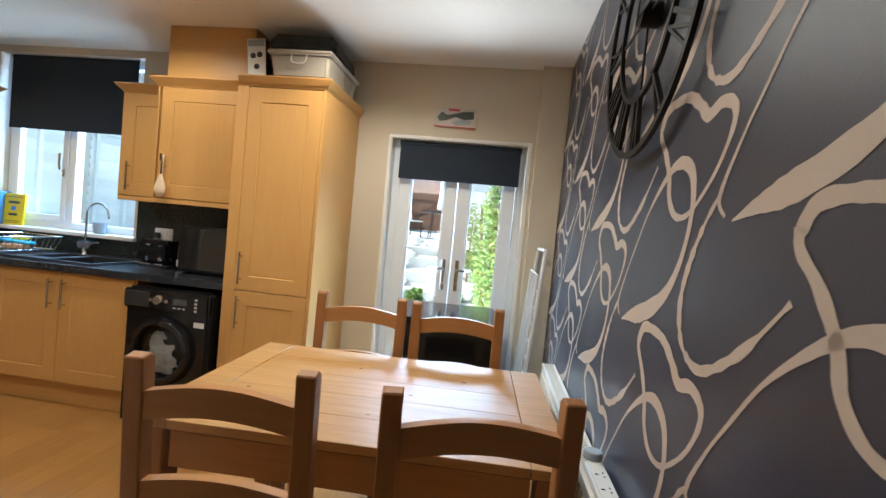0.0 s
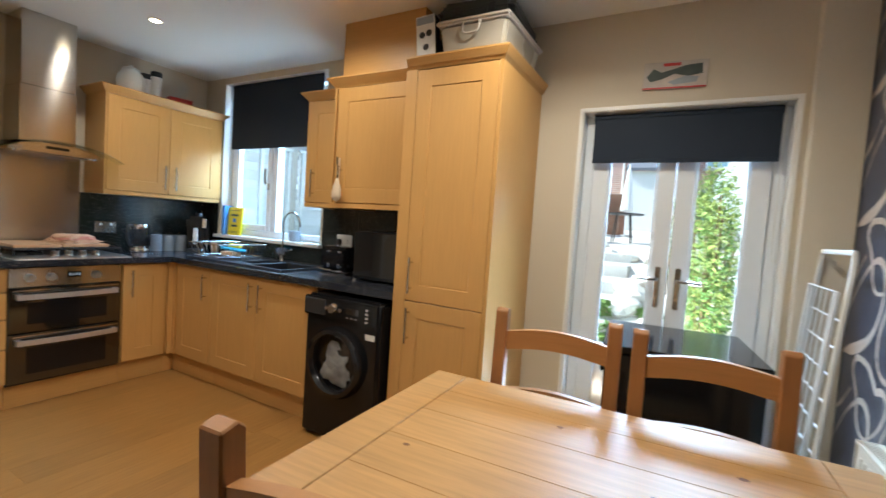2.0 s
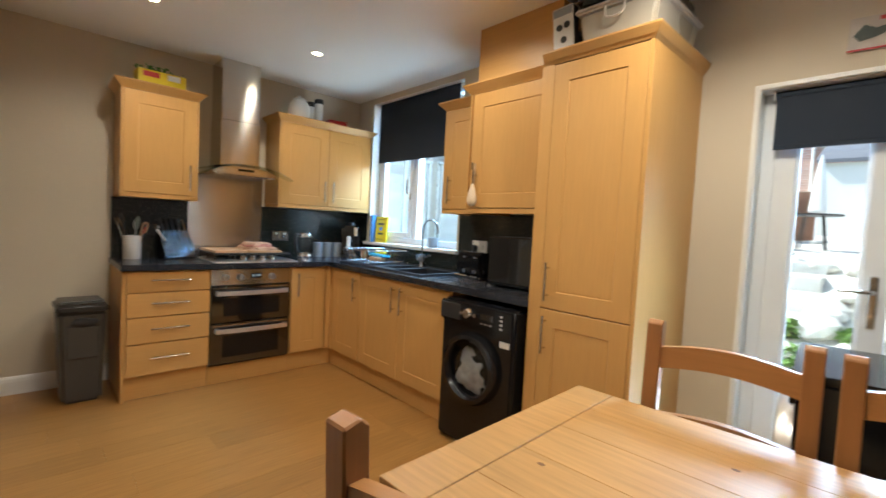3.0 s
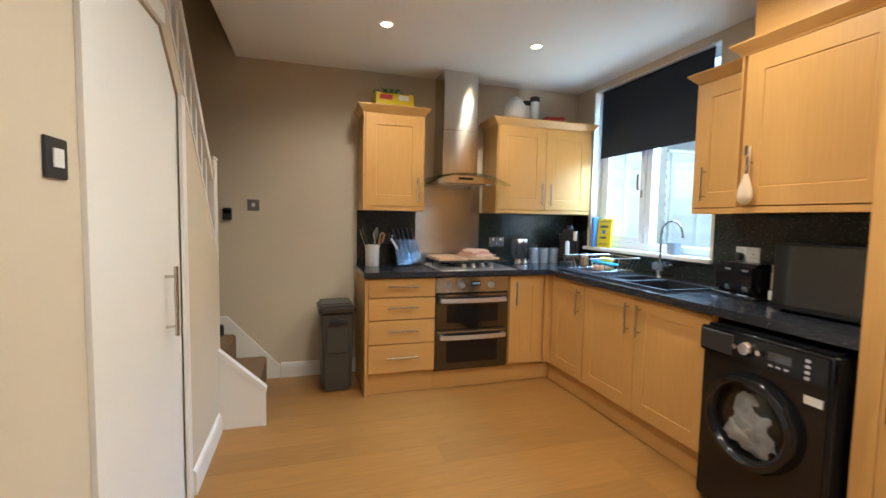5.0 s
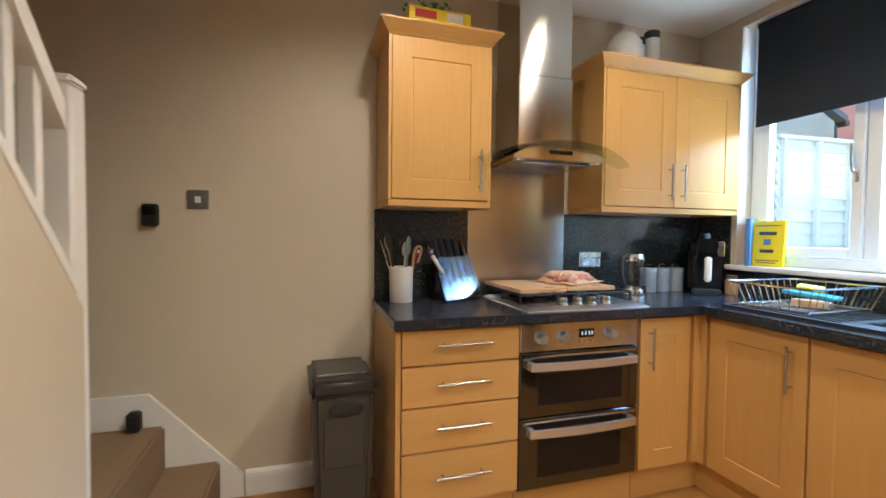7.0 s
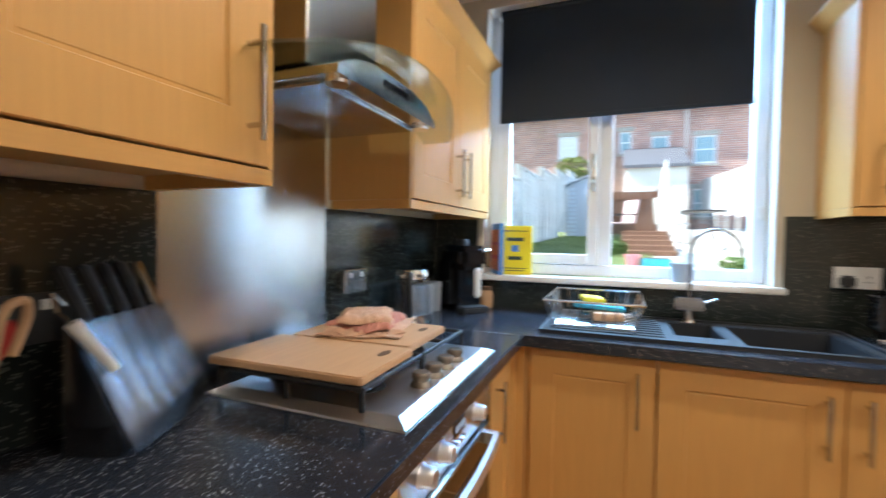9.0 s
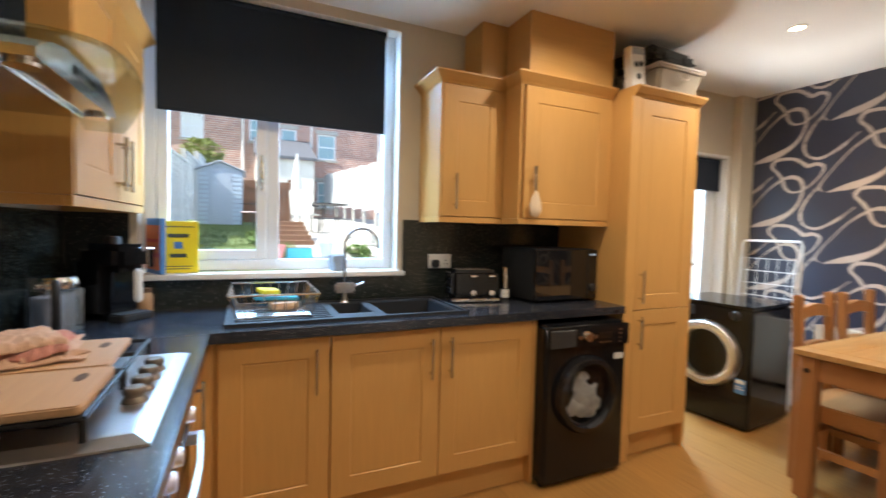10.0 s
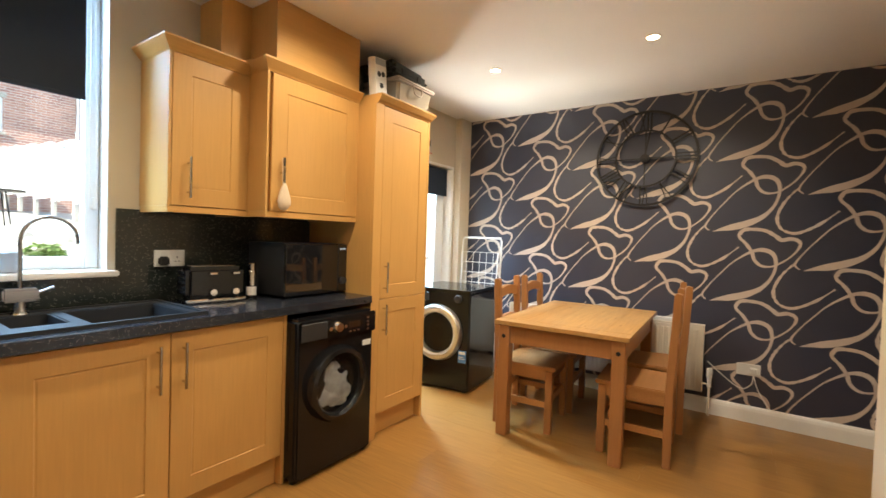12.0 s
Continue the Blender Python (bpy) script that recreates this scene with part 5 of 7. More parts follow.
def utensil(a, lean, ln, head, m, hm=None):
    d = Vector((math.cos(a) * lean, math.sin(a) * lean, 1)).normalized()
    p0 = Vector((math.cos(a) * 0.012, math.sin(a) * 0.012, 0.02))
    p1 = p0 + d * ln
    u = part("utensil", cyl(bmesh.new(), p0, p1, 0.0055, n=8), m, ph)
    bm = bmesh.new()
    bmesh.ops.create_icosphere(bm, subdivisions=2, radius=1)
    q = d.to_track_quat("Z", "Y").to_matrix().to_4x4()
    bmesh.ops.transform(bm, matrix=Matrix.Translation(p1 + d * head[2] * 0.8) @ q @ Matrix.Diagonal((*head, 1)), verts=bm.verts[:])
    part("head", bm, hm or m, u, smooth=True)


utensil(-1.2, 0.22, 0.24, (0.030, 0.006, 0.045), M_BLACKM)
utensil(-2.3, 0.26, 0.24, (0.024, 0.010, 0.035), M_BOARD)
utensil(-1.7, 0.32, 0.19, (0.012, 0.005, 0.060), M_STEEL)
utensil(0.9, 0.10, 0.21, (0.032, 0.007, 0.048), M_SAGE)
utensil(2.4, 0.14, 0.20, (0.022, 0.014, 0.040), M_WHITEPL)
utensil(1.6, 0.34, 0.175, (0.020, 0.008, 0.030), M_STEEL, M_RED)
bm = bmesh.new()
tube(bm, smoothed([(0.02, 0.045, 0.10), (0.03, 0.052, 0.20), (0.035, 0.062, 0.255), (0.03, 0.085, 0.265), (0.02, 0.092, 0.24), (0.02, 0.075, 0.19)], 6), 0.0065, 8)
part("tongs", bm, M_BOARD, ph, "wooden tongs", smooth=True)

kb = thing("knife_block", pose(0.073, -1.672, WT, 0, 0, 114), "black knife block with five steel knives on a slanted face", "knife block")
part("block", prism([(0.010, 0), (-0.075, 0), (-0.085, 0.02), (0.004, 0.215), (0.010, 0.215)], "x", -0.125, 0.125), M_BLACK, kb)
face = Matrix.Translation((0, -0.083, 0.022)) @ pose(0, 0, 0, -24.9)
for i in range(5):
    x = -0.092 + 0.046 * i
    ln = (0.16, 0.185, 0.195, 0.195, 0.17)[i]
    w = (0.010, 0.013, 0.015, 0.017, 0.021)[i]
    b0 = 0.195 - ln
    bm = prism([(x - w, b0 + 0.045), (x + w * 0.7, b0), (x + w, b0 + 0.012), (x + w, 0.195), (x - w, 0.195)], "y", -0.0065, -0.0035)
    bmesh.ops.transform(bm, matrix=face, verts=bm.verts[:])
    kn = part("knife", bm, M_STEEL_H, kb, "polished steel knife blade")
    bm = B((x - 0.010, x + 0.010, -0.016, 0.004, 0.197, 0.305), bevel=0.005, seg=2)
    bmesh.ops.transform(bm, matrix=face, verts=bm.verts[:])
    part("knife_handle", bm, M_BLACKM if i < 4 else M_STEEL, kn, "black knife handle" if i < 4 else "steel knife handle", smooth=True)
bm = prism([(-0.126, -0.022), (0.126, -0.022), (0.126, 0.205), (-0.126, 0.205)], "y", -0.016, -0.012)
bmesh.ops.transform(bm, matrix=face, verts=bm.verts[:])
no_shadow(part("clear_guard", bm, M_ACRYLIC, kb, "clear acrylic front guard"))
pr = thing("vegetable_peeler", pose(0.073, -1.672, WT, 0, 0, 114), "peeler with a white handle hooked on the knife block", "utensil")
bm = cyl(bmesh.new(), (-0.150, -0.030, 0.205), (-0.108, -0.026, 0.115), 0.011, 0.0085, n=12)
bmesh.ops.transform(bm, matrix=face, verts=bm.verts[:])
part("handle", bm, M_WHITEPL, pr, "white plastic handle", smooth=True)
bm = tube(bmesh.new(), [(-0.150, -0.030, 0.204), (-0.170, -0.034, 0.225), (-0.160, -0.03, 0.255), (-0.145, -0.028, 0.235)], 0.0028, 6)
bmesh.ops.transform(bm, matrix=face, verts=bm.verts[:])
part("blade", bm, M_STEEL, pr, "steel peeler blade")




def socket(m, label, plug=False, mt=M_STEEL_H):
    s = thing("wall_socket", m, label, "socket")
    part("plate", B((-0.073, 0.073, -0.009, -0.0005, -0.043, 0.043), bevel=0.002), M_WHITEPL if plug else mt, s)
    for x in (-0.036, 0.036):
        part("rocker", B((x - 0.007, x + 0.007, -0.012, -0.009, 0.014, 0.032), bevel=0.001), M_WHITEPL, s)
        part("pin_holes", B((x - 0.003, x + 0.003, -0.0098, -0.0088, 0.0, 0.009), (x - 0.013, x - 0.006, -0.0098, -0.0088, -0.018, -0.014), (x + 0.006, x + 0.013, -0.0098, -0.0088, -0.018, -0.014)), M_BLACKM, s)
    if plug:
        for x in (-0.036,):
            part("plug", B((x - 0.024, x + 0.024, -0.042, -0.0125, -0.036, 0.010), bevel=0.008, seg=2), M_BLACKM, s, "black plug")
    return s


socket(pose(0.009, -1.80, 1.125, 0, 0, 90), "black double socket with white rockers on the splashback", mt=M_BLACKM)
socket(pose(0.009, -0.80, 1.10, 0, 0, 90), "brushed steel double socket beside the kettle")
socket(pose(1.80, -0.010, 1.13), "cream double socket with one black plug", True)

# glass kettle
kt = thing("kettle", pose(0.165, -0.625, WT, 0, 0, 20), "glass jug kettle with steel base and black handle", "kettle")
part("base", lathe([(0, 0), (0.078, 0), (0.08, 0.012), (0.074, 0.025), (0.074, 0.05), (0, 0.05)], 28), M_CHROME, kt, smooth=True)
part("jug", lathe([(0.072, 0.05), (0.071, 0.10), (0.064, 0.18), (0.062, 0.195)], 28), M_KETTLEGLASS, kt, "clear glass jug", smooth=True)
part("collar", lathe([(0.063, 0.185), (0.065, 0.19), (0.064, 0.215), (0.058, 0.225), (0, 0.232)], 28), M_CHROME, kt, "steel lid and collar", smooth=True)
bm = bmesh.new()
tube(bm, smoothed([(0, -0.062, 0.205), (0, -0.10, 0.21), (0, -0.115, 0.17), (0, -0.105, 0.09), (0, -0.075, 0.05)], 6), 0.012, 10)
part("handle", bm, M_BLACKM, kt, "black plastic handle", smooth=True)

# three canisters
for i, y in enumerate((-0.455, -0.355, -0.255)):
    cn = thing("canister", pose(0.095, y, WT), "grey enamel storage canister with a looped lid", "canister", "canisters")
    part("body", lathe([(0, 0), (0.043, 0), (0.045, 0.003), (0.045, 0.125), (0, 0.126)], 24), M_GREYTIN, cn, smooth=True)
    part("lid", lathe([(0.047, 0.112), (0.047, 0.132), (0.044, 0.137), (0, 0.141)], 24), M_GREYTIN, cn, smooth=True)
    bm = bmesh.new()
    tube(bm, smoothed([(0, -0.02, 0.136), (0, -0.018, 0.158), (0, 0.018, 0.158), (0, 0.02, 0.136)], 5), 0.003, 6)
    part("lid_loop", bm, M_STEEL, cn, smooth=True)

# black capsule coffee machine in the corner
cm = thing("coffee_machine", pose(0.22, -0.17, WT, 0, 0, 50), "black upright coffee machine in the worktop corner", "coffee machine")
part("body", B((-0.085, 0.085, -0.06, 0.12, 0.0, 0.27), bevel=0.03, seg=4), M_BLACK, cm, smooth=True)
part("head", B((-0.08, 0.08, -0.13, 0.10, 0.20, 0.315), bevel=0.03, seg=4), M_BLACK, cm, smooth=True)
part("drip_tray", B((-0.07, 0.07, -0.14, -0.058, 0.0, 0.03), bevel=0.006, seg=2), M_BLACKM, cm)
part("steel_trim", B((0.045, 0.078, -0.136, -0.128, 0.215, 0.30), bevel=0.004), M_CHROME, cm)
part("lever", B((-0.018, 0.018, -0.150, -0.128, 0.075, 0.215), bevel=0.008, seg=3), M_WHITEPL, cm, "pale grey front lever", smooth=True)
part("top_knob", lathe([(0, 0.345), (0.025, 0.345), (0.03, 0.335), (0.03, 0.31)], 20), M_BLACKM, cm, smooth=True)

sc = thing("sauce_jar", pose(0.315, -0.07, WT), "small jar with a patterned orange label", "jar")
part("jar", lathe([(0, 0), (0.030, 0), (0.033, 0.006), (0.033, 0.075), (0.026, 0.088), (0.026, 0.092), (0, 0.092)], 20), M_BOARD, sc, smooth=True)
part("lid", lathe([(0.028, 0.090), (0.028, 0.108), (0, 0.110)], 20), M_PINE_DARK, sc, smooth=True)

# dish rack on the drainer
rk = thing("dish_rack", pose(0.845, -0.30, WT + 0.0115), "pale metal wire dish rack with a sponge and cloth in it", "dish rack")
bm = bmesh.new()
a, b, c, d = 0.175, 0.215, 0.145, 0.185
tube(bm, [(-a, -b, 0.11), (a, -b, 0.11), (a, b, 0.11), (-a, b, 0.11), (-a, -b, 0.11)], 0.005, 6)
part("top_rim", bm, M_CHROME, rk)
bm = bmesh.new()
tube(bm, [(-c, -d, 0.012), (c, -d, 0.012), (c, d, 0.012), (-c, d, 0.012), (-c, -d, 0.012)], 0.004, 6)
part("bottom_rim", bm, M_CHROME, rk)
for i in range(11):
    t_ = -1 + 2 * i / 10
    part("wire", tube(bmesh.new(), [(-a, t_ * b, 0.11), (-c, t_ * d, 0.012), (c, t_ * d, 0.012), (a, t_ * b, 0.11)], 0.0025, 5), M_CHROME, rk)
for i in range(9):
    t_ = -1 + 2 * i / 8
    part("wire", tube(bmesh.new(), [(t_ * a, -b, 0.11), (t_ * c, -d, 0.012)], 0.0025, 5), M_CHROME, rk)
    part("wire", tube(bmesh.new(), [(t_ * a, b, 0.11), (t_ * c, d, 0.012)], 0.0025, 5), M_CHROME, rk)
for x, y in ((-c, -d), (c, -d), (c, d), (-c, d)):
    part("foot", cyl(bmesh.new(), (x, y, 0.0), (x, y, 0.012), 0.007, n=8), M_CHROME, rk)
for nm, lab, mt, m, sz in (("scouring_sponge", "yellow sponge lying in the dish rack", M_YELLOW, pose(0.83, -0.23, WT + 0.10, 8, 6, 25), (0.048, 0.030, 0.010)),
                           ("dish_cloth", "turquoise folded dish cloth in the rack", M_TEAL, pose(0.86, -0.27, WT + 0.075, 0, 4, 5), (0.10, 0.048, 0.009)),
                           ("food_bowl", "brown wooden bowl lying in the rack", M_BOARD, pose(0.89, -0.31, WT + 0.045, 0, 0, 10), (0.06, 0.05, 0.016))):
    bm = bmesh.new()
    bmesh.ops.create_cube(bm, size=2)
    bmesh.ops.subdivide_edges(bm, edges=bm.edges[:], cuts=3, use_grid_fill=True)
    for v in bm.verts:
        v.co = Vector((v.co.x * sz[0], v.co.y * sz[1], v.co.z * sz[2])) * (1 + 0.12 * noise.noise(v.co * 2.1))
    bmesh.ops.smooth_vert(bm, verts=bm.verts[:], factor=0.5, use_axis_x=True, use_axis_y=True, use_axis_z=True)
    o = part(nm, bm, mt, smooth=True)
    o.matrix_world = m
    tagged(o, lab, nm.split("_")[1])

# cookery books on the sill
for nm, x, th, hgt, dp, mt, lab in (("cookbook", 0.315, 0.022, 0.265, 0.10, M_BLUE, "blue cookery book standing on the window sill"),):
    bk = thing(nm, pose(0.335, 0.045, WIN[2] + 0.0185, 0, 0, -62), lab, "book", "cookery books")
    part("cover", B((-0.10, 0.10, -0.012, 0.012, 0, 0.262), bevel=0.002), M_BLUE, bk)
    part("cover_print", B((-0.09, 0.095, -0.0135, -0.0118, 0.02, 0.23)), M_ORANGE, bk, "orange food picture")
    part("cover_band", B((-0.09, 0.095, -0.0145, -0.0130, 0.08, 0.10), (-0.09, 0.095, -0.0145, -0.0130, 0.15, 0.165)), M_RED, bk)
bk = thing("cookbook", pose(0.435, 0.032, WIN[2] + 0.0185, -4, 0, 6), "bright yellow cookery book standing on the window sill", "book", "cookery books")
part("cover", B((-0.085, 0.085, -0.010, 0.010, 0, 0.252), bevel=0.002), M_YELLOW, bk)
part("title_bar", B((-0.045, 0.045, -0.0115, -0.0098, 0.172, 0.190)), M_SIGNDARK, bk, "dark title lettering as bars")
part("title_bar", B((-0.035, 0.035, -0.0115, -0.0098, 0.075, 0.093)), M_SIGNDARK, bk)
for w_, z_ in ((0.065, 0.222), (0.06, 0.030), (0.05, 0.018)):
    part("small_text", B((-w_, w_, -0.0112, -0.0098, z_, z_ + 0.0045)), M_SIGNDARK, bk)
part("cover_badge", B((-0.018, 0.018, -0.0115, -0.0098, 0.118, 0.150)), M_BLUE, bk, "small blue badge")
pt = thing("plant_pot", pose(1.20, 0.045, WIN[2] + 0.0185), "small blue-grey pot on the window sill", "pot")
part("pot", lathe([(0, 0), (0.035, 0), (0.042, 0.005), (0.05, 0.085), (0.046, 0.087), (0.04, 0.02), (0, 0.02)], 24), M_GREYTIN, pt, smooth=True)

# toaster, spray can, microwave
ts = thing("toaster", pose(1.93, -0.185, WT, 0, 0, -8), "black diamond-textured toaster with chrome trim", "toaster")
part("base", B((-0.145, 0.145, -0.085, 0.085, 0.004, 0.022), bevel=0.004), M_CHROME, ts, "chrome base trim")
part("body", B((-0.14, 0.14, -0.08, 0.08, 0.022, 0.185), bevel=0.022, seg=4), M_BLACK, ts, smooth=True)
for y in (-0.03, 0.03):
    part("slot", B((-0.10, 0.10, y - 0.014, y + 0.014, 0.1845, 0.1865), bevel=0.0005), M_STEEL, ts, "steel toast slot")
for x in (-0.02, 0.09):
    part("lever", B((x - 0.018, x + 0.018, -0.095, -0.079, 0.145, 0.156), bevel=0.002), M_CHROME, ts)
    part("browning_knob", cyl(bmesh.new(), (x, -0.078, 0.055), (x, -0.095, 0.055), 0.016, n=18), M_CHROME, ts, smooth=True)
for ix in range(5):
    for iz in range(5):
        bm = bmesh.new()
        bmesh.ops.create_cone(bm, cap_ends=True, segments=4, radius1=0.013, radius2=0.0, depth=0.006)
        bmesh.ops.transform(bm, matrix=Matrix.Translation((-0.143, -0.052 + 0.026 * ix, 0.055 + 0.024 * iz)) @ pose(0, 0, 0, 0, -90, 0), verts=bm.verts[:])
        part("diamond", bm, M_BLACK, ts)
cn = thing("spray_can", pose(2.125, -0.235, WT), "slim silver can with a white cap", "can")
part("can", lathe([(0, 0), (0.024, 0), (0.026, 0.004), (0.026, 0.15), (0.020, 0.160), (0, 0.160)], 20), M_STEEL, cn, smooth=True)
part("cap", lathe([(0.022, 0.158), (0.022, 0.192), (0.018, 0.196), (0, 0.196)], 20), M_STEEL, cn, smooth=True)
part("label", lathe([(0.0265, 0.02), (0.0268, 0.022), (0.0268, 0.065), (0.0265, 0.067)], 20), M_WHITEPL, cn, smooth=True)
mw = thing("microwave", pose(2.452, -0.222, WT, 0, 0, 2), "black glossy microwave oven under the wall cabinet", "microwave")
part("body", B((-0.232, 0.232, -0.15, 0.18, 0.008, 0.31), bevel=0.008, seg=2), M_BLACKM, mw)
part("door", B((-0.232, 0.155, -0.168, -0.151, 0.012, 0.306), bevel=0.004), M_MIRRORGLASS, mw, "black mirror-glass door")
pnl = part("control_panel", B((0.157, 0.232, -0.168, -0.151, 0.012, 0.306), bevel=0.004), M_MIRRORGLASS, mw)
for i in range(4):
    part("digit", B((0.172 + 0.012 * i, 0.178 + 0.012 * i, -0.1695, -0.1678, 0.272, 0.284)), M_LED, pnl)
part("dial", cyl(bmesh.new(), (0.194, -0.168, 0.08), (0.194, -0.186, 0.08), 0.022, n=24), M_BLACKM, pnl, smooth=True)
for x in (-0.17, 0.17):
    for y in (-0.11, 0.14):
        part("foot", cyl(bmesh.new(), (x, y, 0), (x, y, 0.009), 0.012, n=10), M_BLACKM, mw)

# bag hung on the deep cabinet's handle
bg = thing("cloth_bag", pose(2.054 + 0.085, -0.492, 1.655), "small cream drawstring bag hanging from a handle", "bag")
bm = bmesh.new()
bmesh.ops.create_icosphere(bm, subdivisions=3, radius=1)
for v in bm.verts:
    k_ = 0.35 + 0.65 * max(0.0, min(1.0, (1 - v.co.z) / 1.6))
    v.co = Vector((v.co.x * 0.045 * k_, v.co.y * 0.022 * k_, v.co.z * 0.075 - 0.185)) * (1 + 0.05 * noise.noise(v.co * 5))
part("pouch", bm, M_BAG, bg, smooth=True)
bm = bmesh.new()
tube(bm, smoothed([(0, 0.012, -0.118), (-0.006, 0.010, -0.03), (0.0, 0.016, 0.012), (0.006, 0.010, -0.03), (0.0, 0.012, -0.118)], 5), 0.003, 6)
part("string", bm, M_BAG, bg, smooth=True)
part("key", B((-0.012, 0.002, -0.004, 0.0, -0.03, 0.015)), M_STEEL, bg)

# ---------------- on top of the cabinets ----------------
CT = 2.15
bxy = thing("biscuit_box", pose(0.19, -1.80, CT, 0, 0, 92), "yellow and red flat food box on the cabinet", "box")
part("box", B((-0.15, 0.15, -0.07, 0.07, 0, 0.115), bevel=0.002), M_YELLOW, bxy)
part("print", B((-0.12, -0.02, -0.0715, -0.0698, 0.066, 0.102)), M_RED, bxy)
part("print", B((0.03, 0.11, -0.0715, -0.0698, 0.066, 0.105)), M_WHITEPL, bxy)
lf = thing("herb_bunch", pose(0.19, -1.84, CT + 0.115), "green leafy bunch lying on the yellow box", "plant")
bm = bmesh.new()
rnd = random.Random(4)
for i in range(70):
    p = Vector((rnd.gauss(0, 0.03), rnd.gauss(0, 0.06), abs(rnd.gauss(0.0, 0.02)) + 0.004))
    q = Euler((rnd.uniform(0, 6), rnd.uniform(0, 6), rnd.uniform(0, 6))).to_matrix().to_4x4()
    vs = [bm.verts.new(Matrix.Translation(p) @ q @ Vector(c)) for c in ((0, -0.018, 0), (0.009, 0, 0.002), (0, 0.018, 0), (-0.009, 0, 0.002))]
    bm.faces.new(vs)
for v in bm.verts:
    v.co.z = max(0.001, v.co.z)
part("leaves", bm, M_GREEN, lf, kind="stuff")
jr = thing("ceramic_jar", pose(0.19, -0.735, CT), "round cream ceramic cookie jar on the cabinet", "jar")
part("jar", lathe([(0, 0), (0.065, 0), (0.085, 0.03), (0.095, 0.08), (0.088, 0.13), (0.062, 0.165), (0.055, 0.175), (0, 0.176)], 32), M_WHITEPL, jr, smooth=True)
part("lid", lathe([(0.06, 0.175), (0.058, 0.185), (0.03, 0.197), (0.014, 0.2), (0.016, 0.214), (0, 0.22)], 28), M_WHITEPL, jr, smooth=True)
for x, y, h_ in ((0.18, -0.545, 0.185), (0.14, -0.605, 0.155)):
    tin = thing("storage_jar", pose(x, y, CT), "white storage jar with a black lid", "jar", "storage jars")
    part("jar", lathe([(0, 0), (0.038, 0), (0.04, 0.004), (0.04, h_), (0, h_)], 24), M_WHITEPL, tin, smooth=True)
    part("lid", lathe([(0.041, h_ - 0.004), (0.041, h_ + 0.035), (0.036, h_ + 0.04), (0, h_ + 0.04)], 24), M_BLACKM, tin, smooth=True)
rb = thing("red_tin", pose(0.18, -0.36, CT, 0, 0, 80), "low red tin lying on the cabinet", "tin")
part("tin", B((-0.09, 0.09, -0.06, 0.06, 0, 0.05), bevel=0.006, seg=2), M_RED, rb)
part("lid", B((-0.092, 0.092, -0.062, 0.062, 0.05, 0.06), bevel=0.004), M_RED, rb)

pb = thing("product_box", pose(2.775, -0.50, CT, 0, -6, 4), "white and black printed product box on the larder", "box")
part("box", B((-0.055, 0.055, -0.06, -0.004, 0.006, 0.235), bevel=0.002), M_WHITEPL, pb)
part("dark_side", B((0.0545, 0.0565, -0.058, -0.006, 0.01, 0.232)), M_BLACKM, pb)
part("top_print", B((-0.05, 0.05, -0.0615, -0.0598, 0.19, 0.228)), M_GREYTIN, pb)
for x, z in ((-0.02, 0.135), (0.02, 0.14), (0.0, 0.07)):
    part("print", prism([(x + 0.017 * math.cos(a), z + 0.017 * math.sin(a)) for a in [2 * math.pi * i / 14 for i in range(14)]], "y", -0.0618, -0.0598), M_BLACKM, pb)
tu = thing("storage_tub", pose(3.06, -0.355, CT), "cloudy plastic storage tub with a pale lid", "storage tub")
bm = B((-0.185, 0.185, -0.255, 0.235, 0, 0.14))
for v in bm.verts:
    if v.co.z < 0.05:
        v.co.x *= 0.9
        v.co.y *= 0.92
bmesh.ops.bevel(bm, geom=bm.edges[:], offset=0.018, segments=3, affect="EDGES")
part("tub", bm, M_CLEARPL, tu, smooth=True)
part("lid", B((-0.20, 0.20, -0.27, 0.25, 0.132, 0.158), bevel=0.01, seg=2), M_LIDPL, tu, "pale plastic lid", smooth=True)
part("clip", tube(bmesh.new(), smoothed([(-0.045, -0.262, 0.135), (-0.042, -0.270, 0.09), (-0.02, -0.272, 0.075), (0.02, -0.272, 0.075), (0.042, -0.270, 0.09), (0.045, -0.262, 0.135)], 3), 0.005, 8), M_LIDPL, tu, "bail clip", smooth=True)
cs = thing("tool_case", pose(3.04, -0.33, CT + 0.158, 0, 0, 4), "dark green carry case on the storage tub", "case")
part("shell", B((-0.21, 0.19, -0.24, 0.22, 0, 0.115), bevel=0.03, seg=4), M_CASE, cs, smooth=True)
part("seam", B((-0.212, 0.192, -0.242, 0.222, 0.05, 0.058), bevel=0.002), M_BLACKM, cs)
for x in (-0.1, 0.08):
    part("latch", B((x - 0.02, x + 0.02, -0.248, -0.238, 0.035, 0.075), bevel=0.003), M_BLACKM, cs)
db = thing("black_bag", pose(2.76, -0.27, CT), "dark bundled bag beside the product box", "bag")
bm = bmesh.new()
bmesh.ops.create_icosphere(bm, subdivisions=3, radius=1)
for v in bm.verts:
    n_ = 1 + 0.25 * noise.noise(v.co * 2.5)
    v.co = Vector((v.co.x * 0.062, v.co.y * 0.13, v.co.z * 0.12)) * n_
    v.co.z = max(-0.12, v.co.z) + 0.12
part("bag", bm, M_CASE, db, smooth=True)


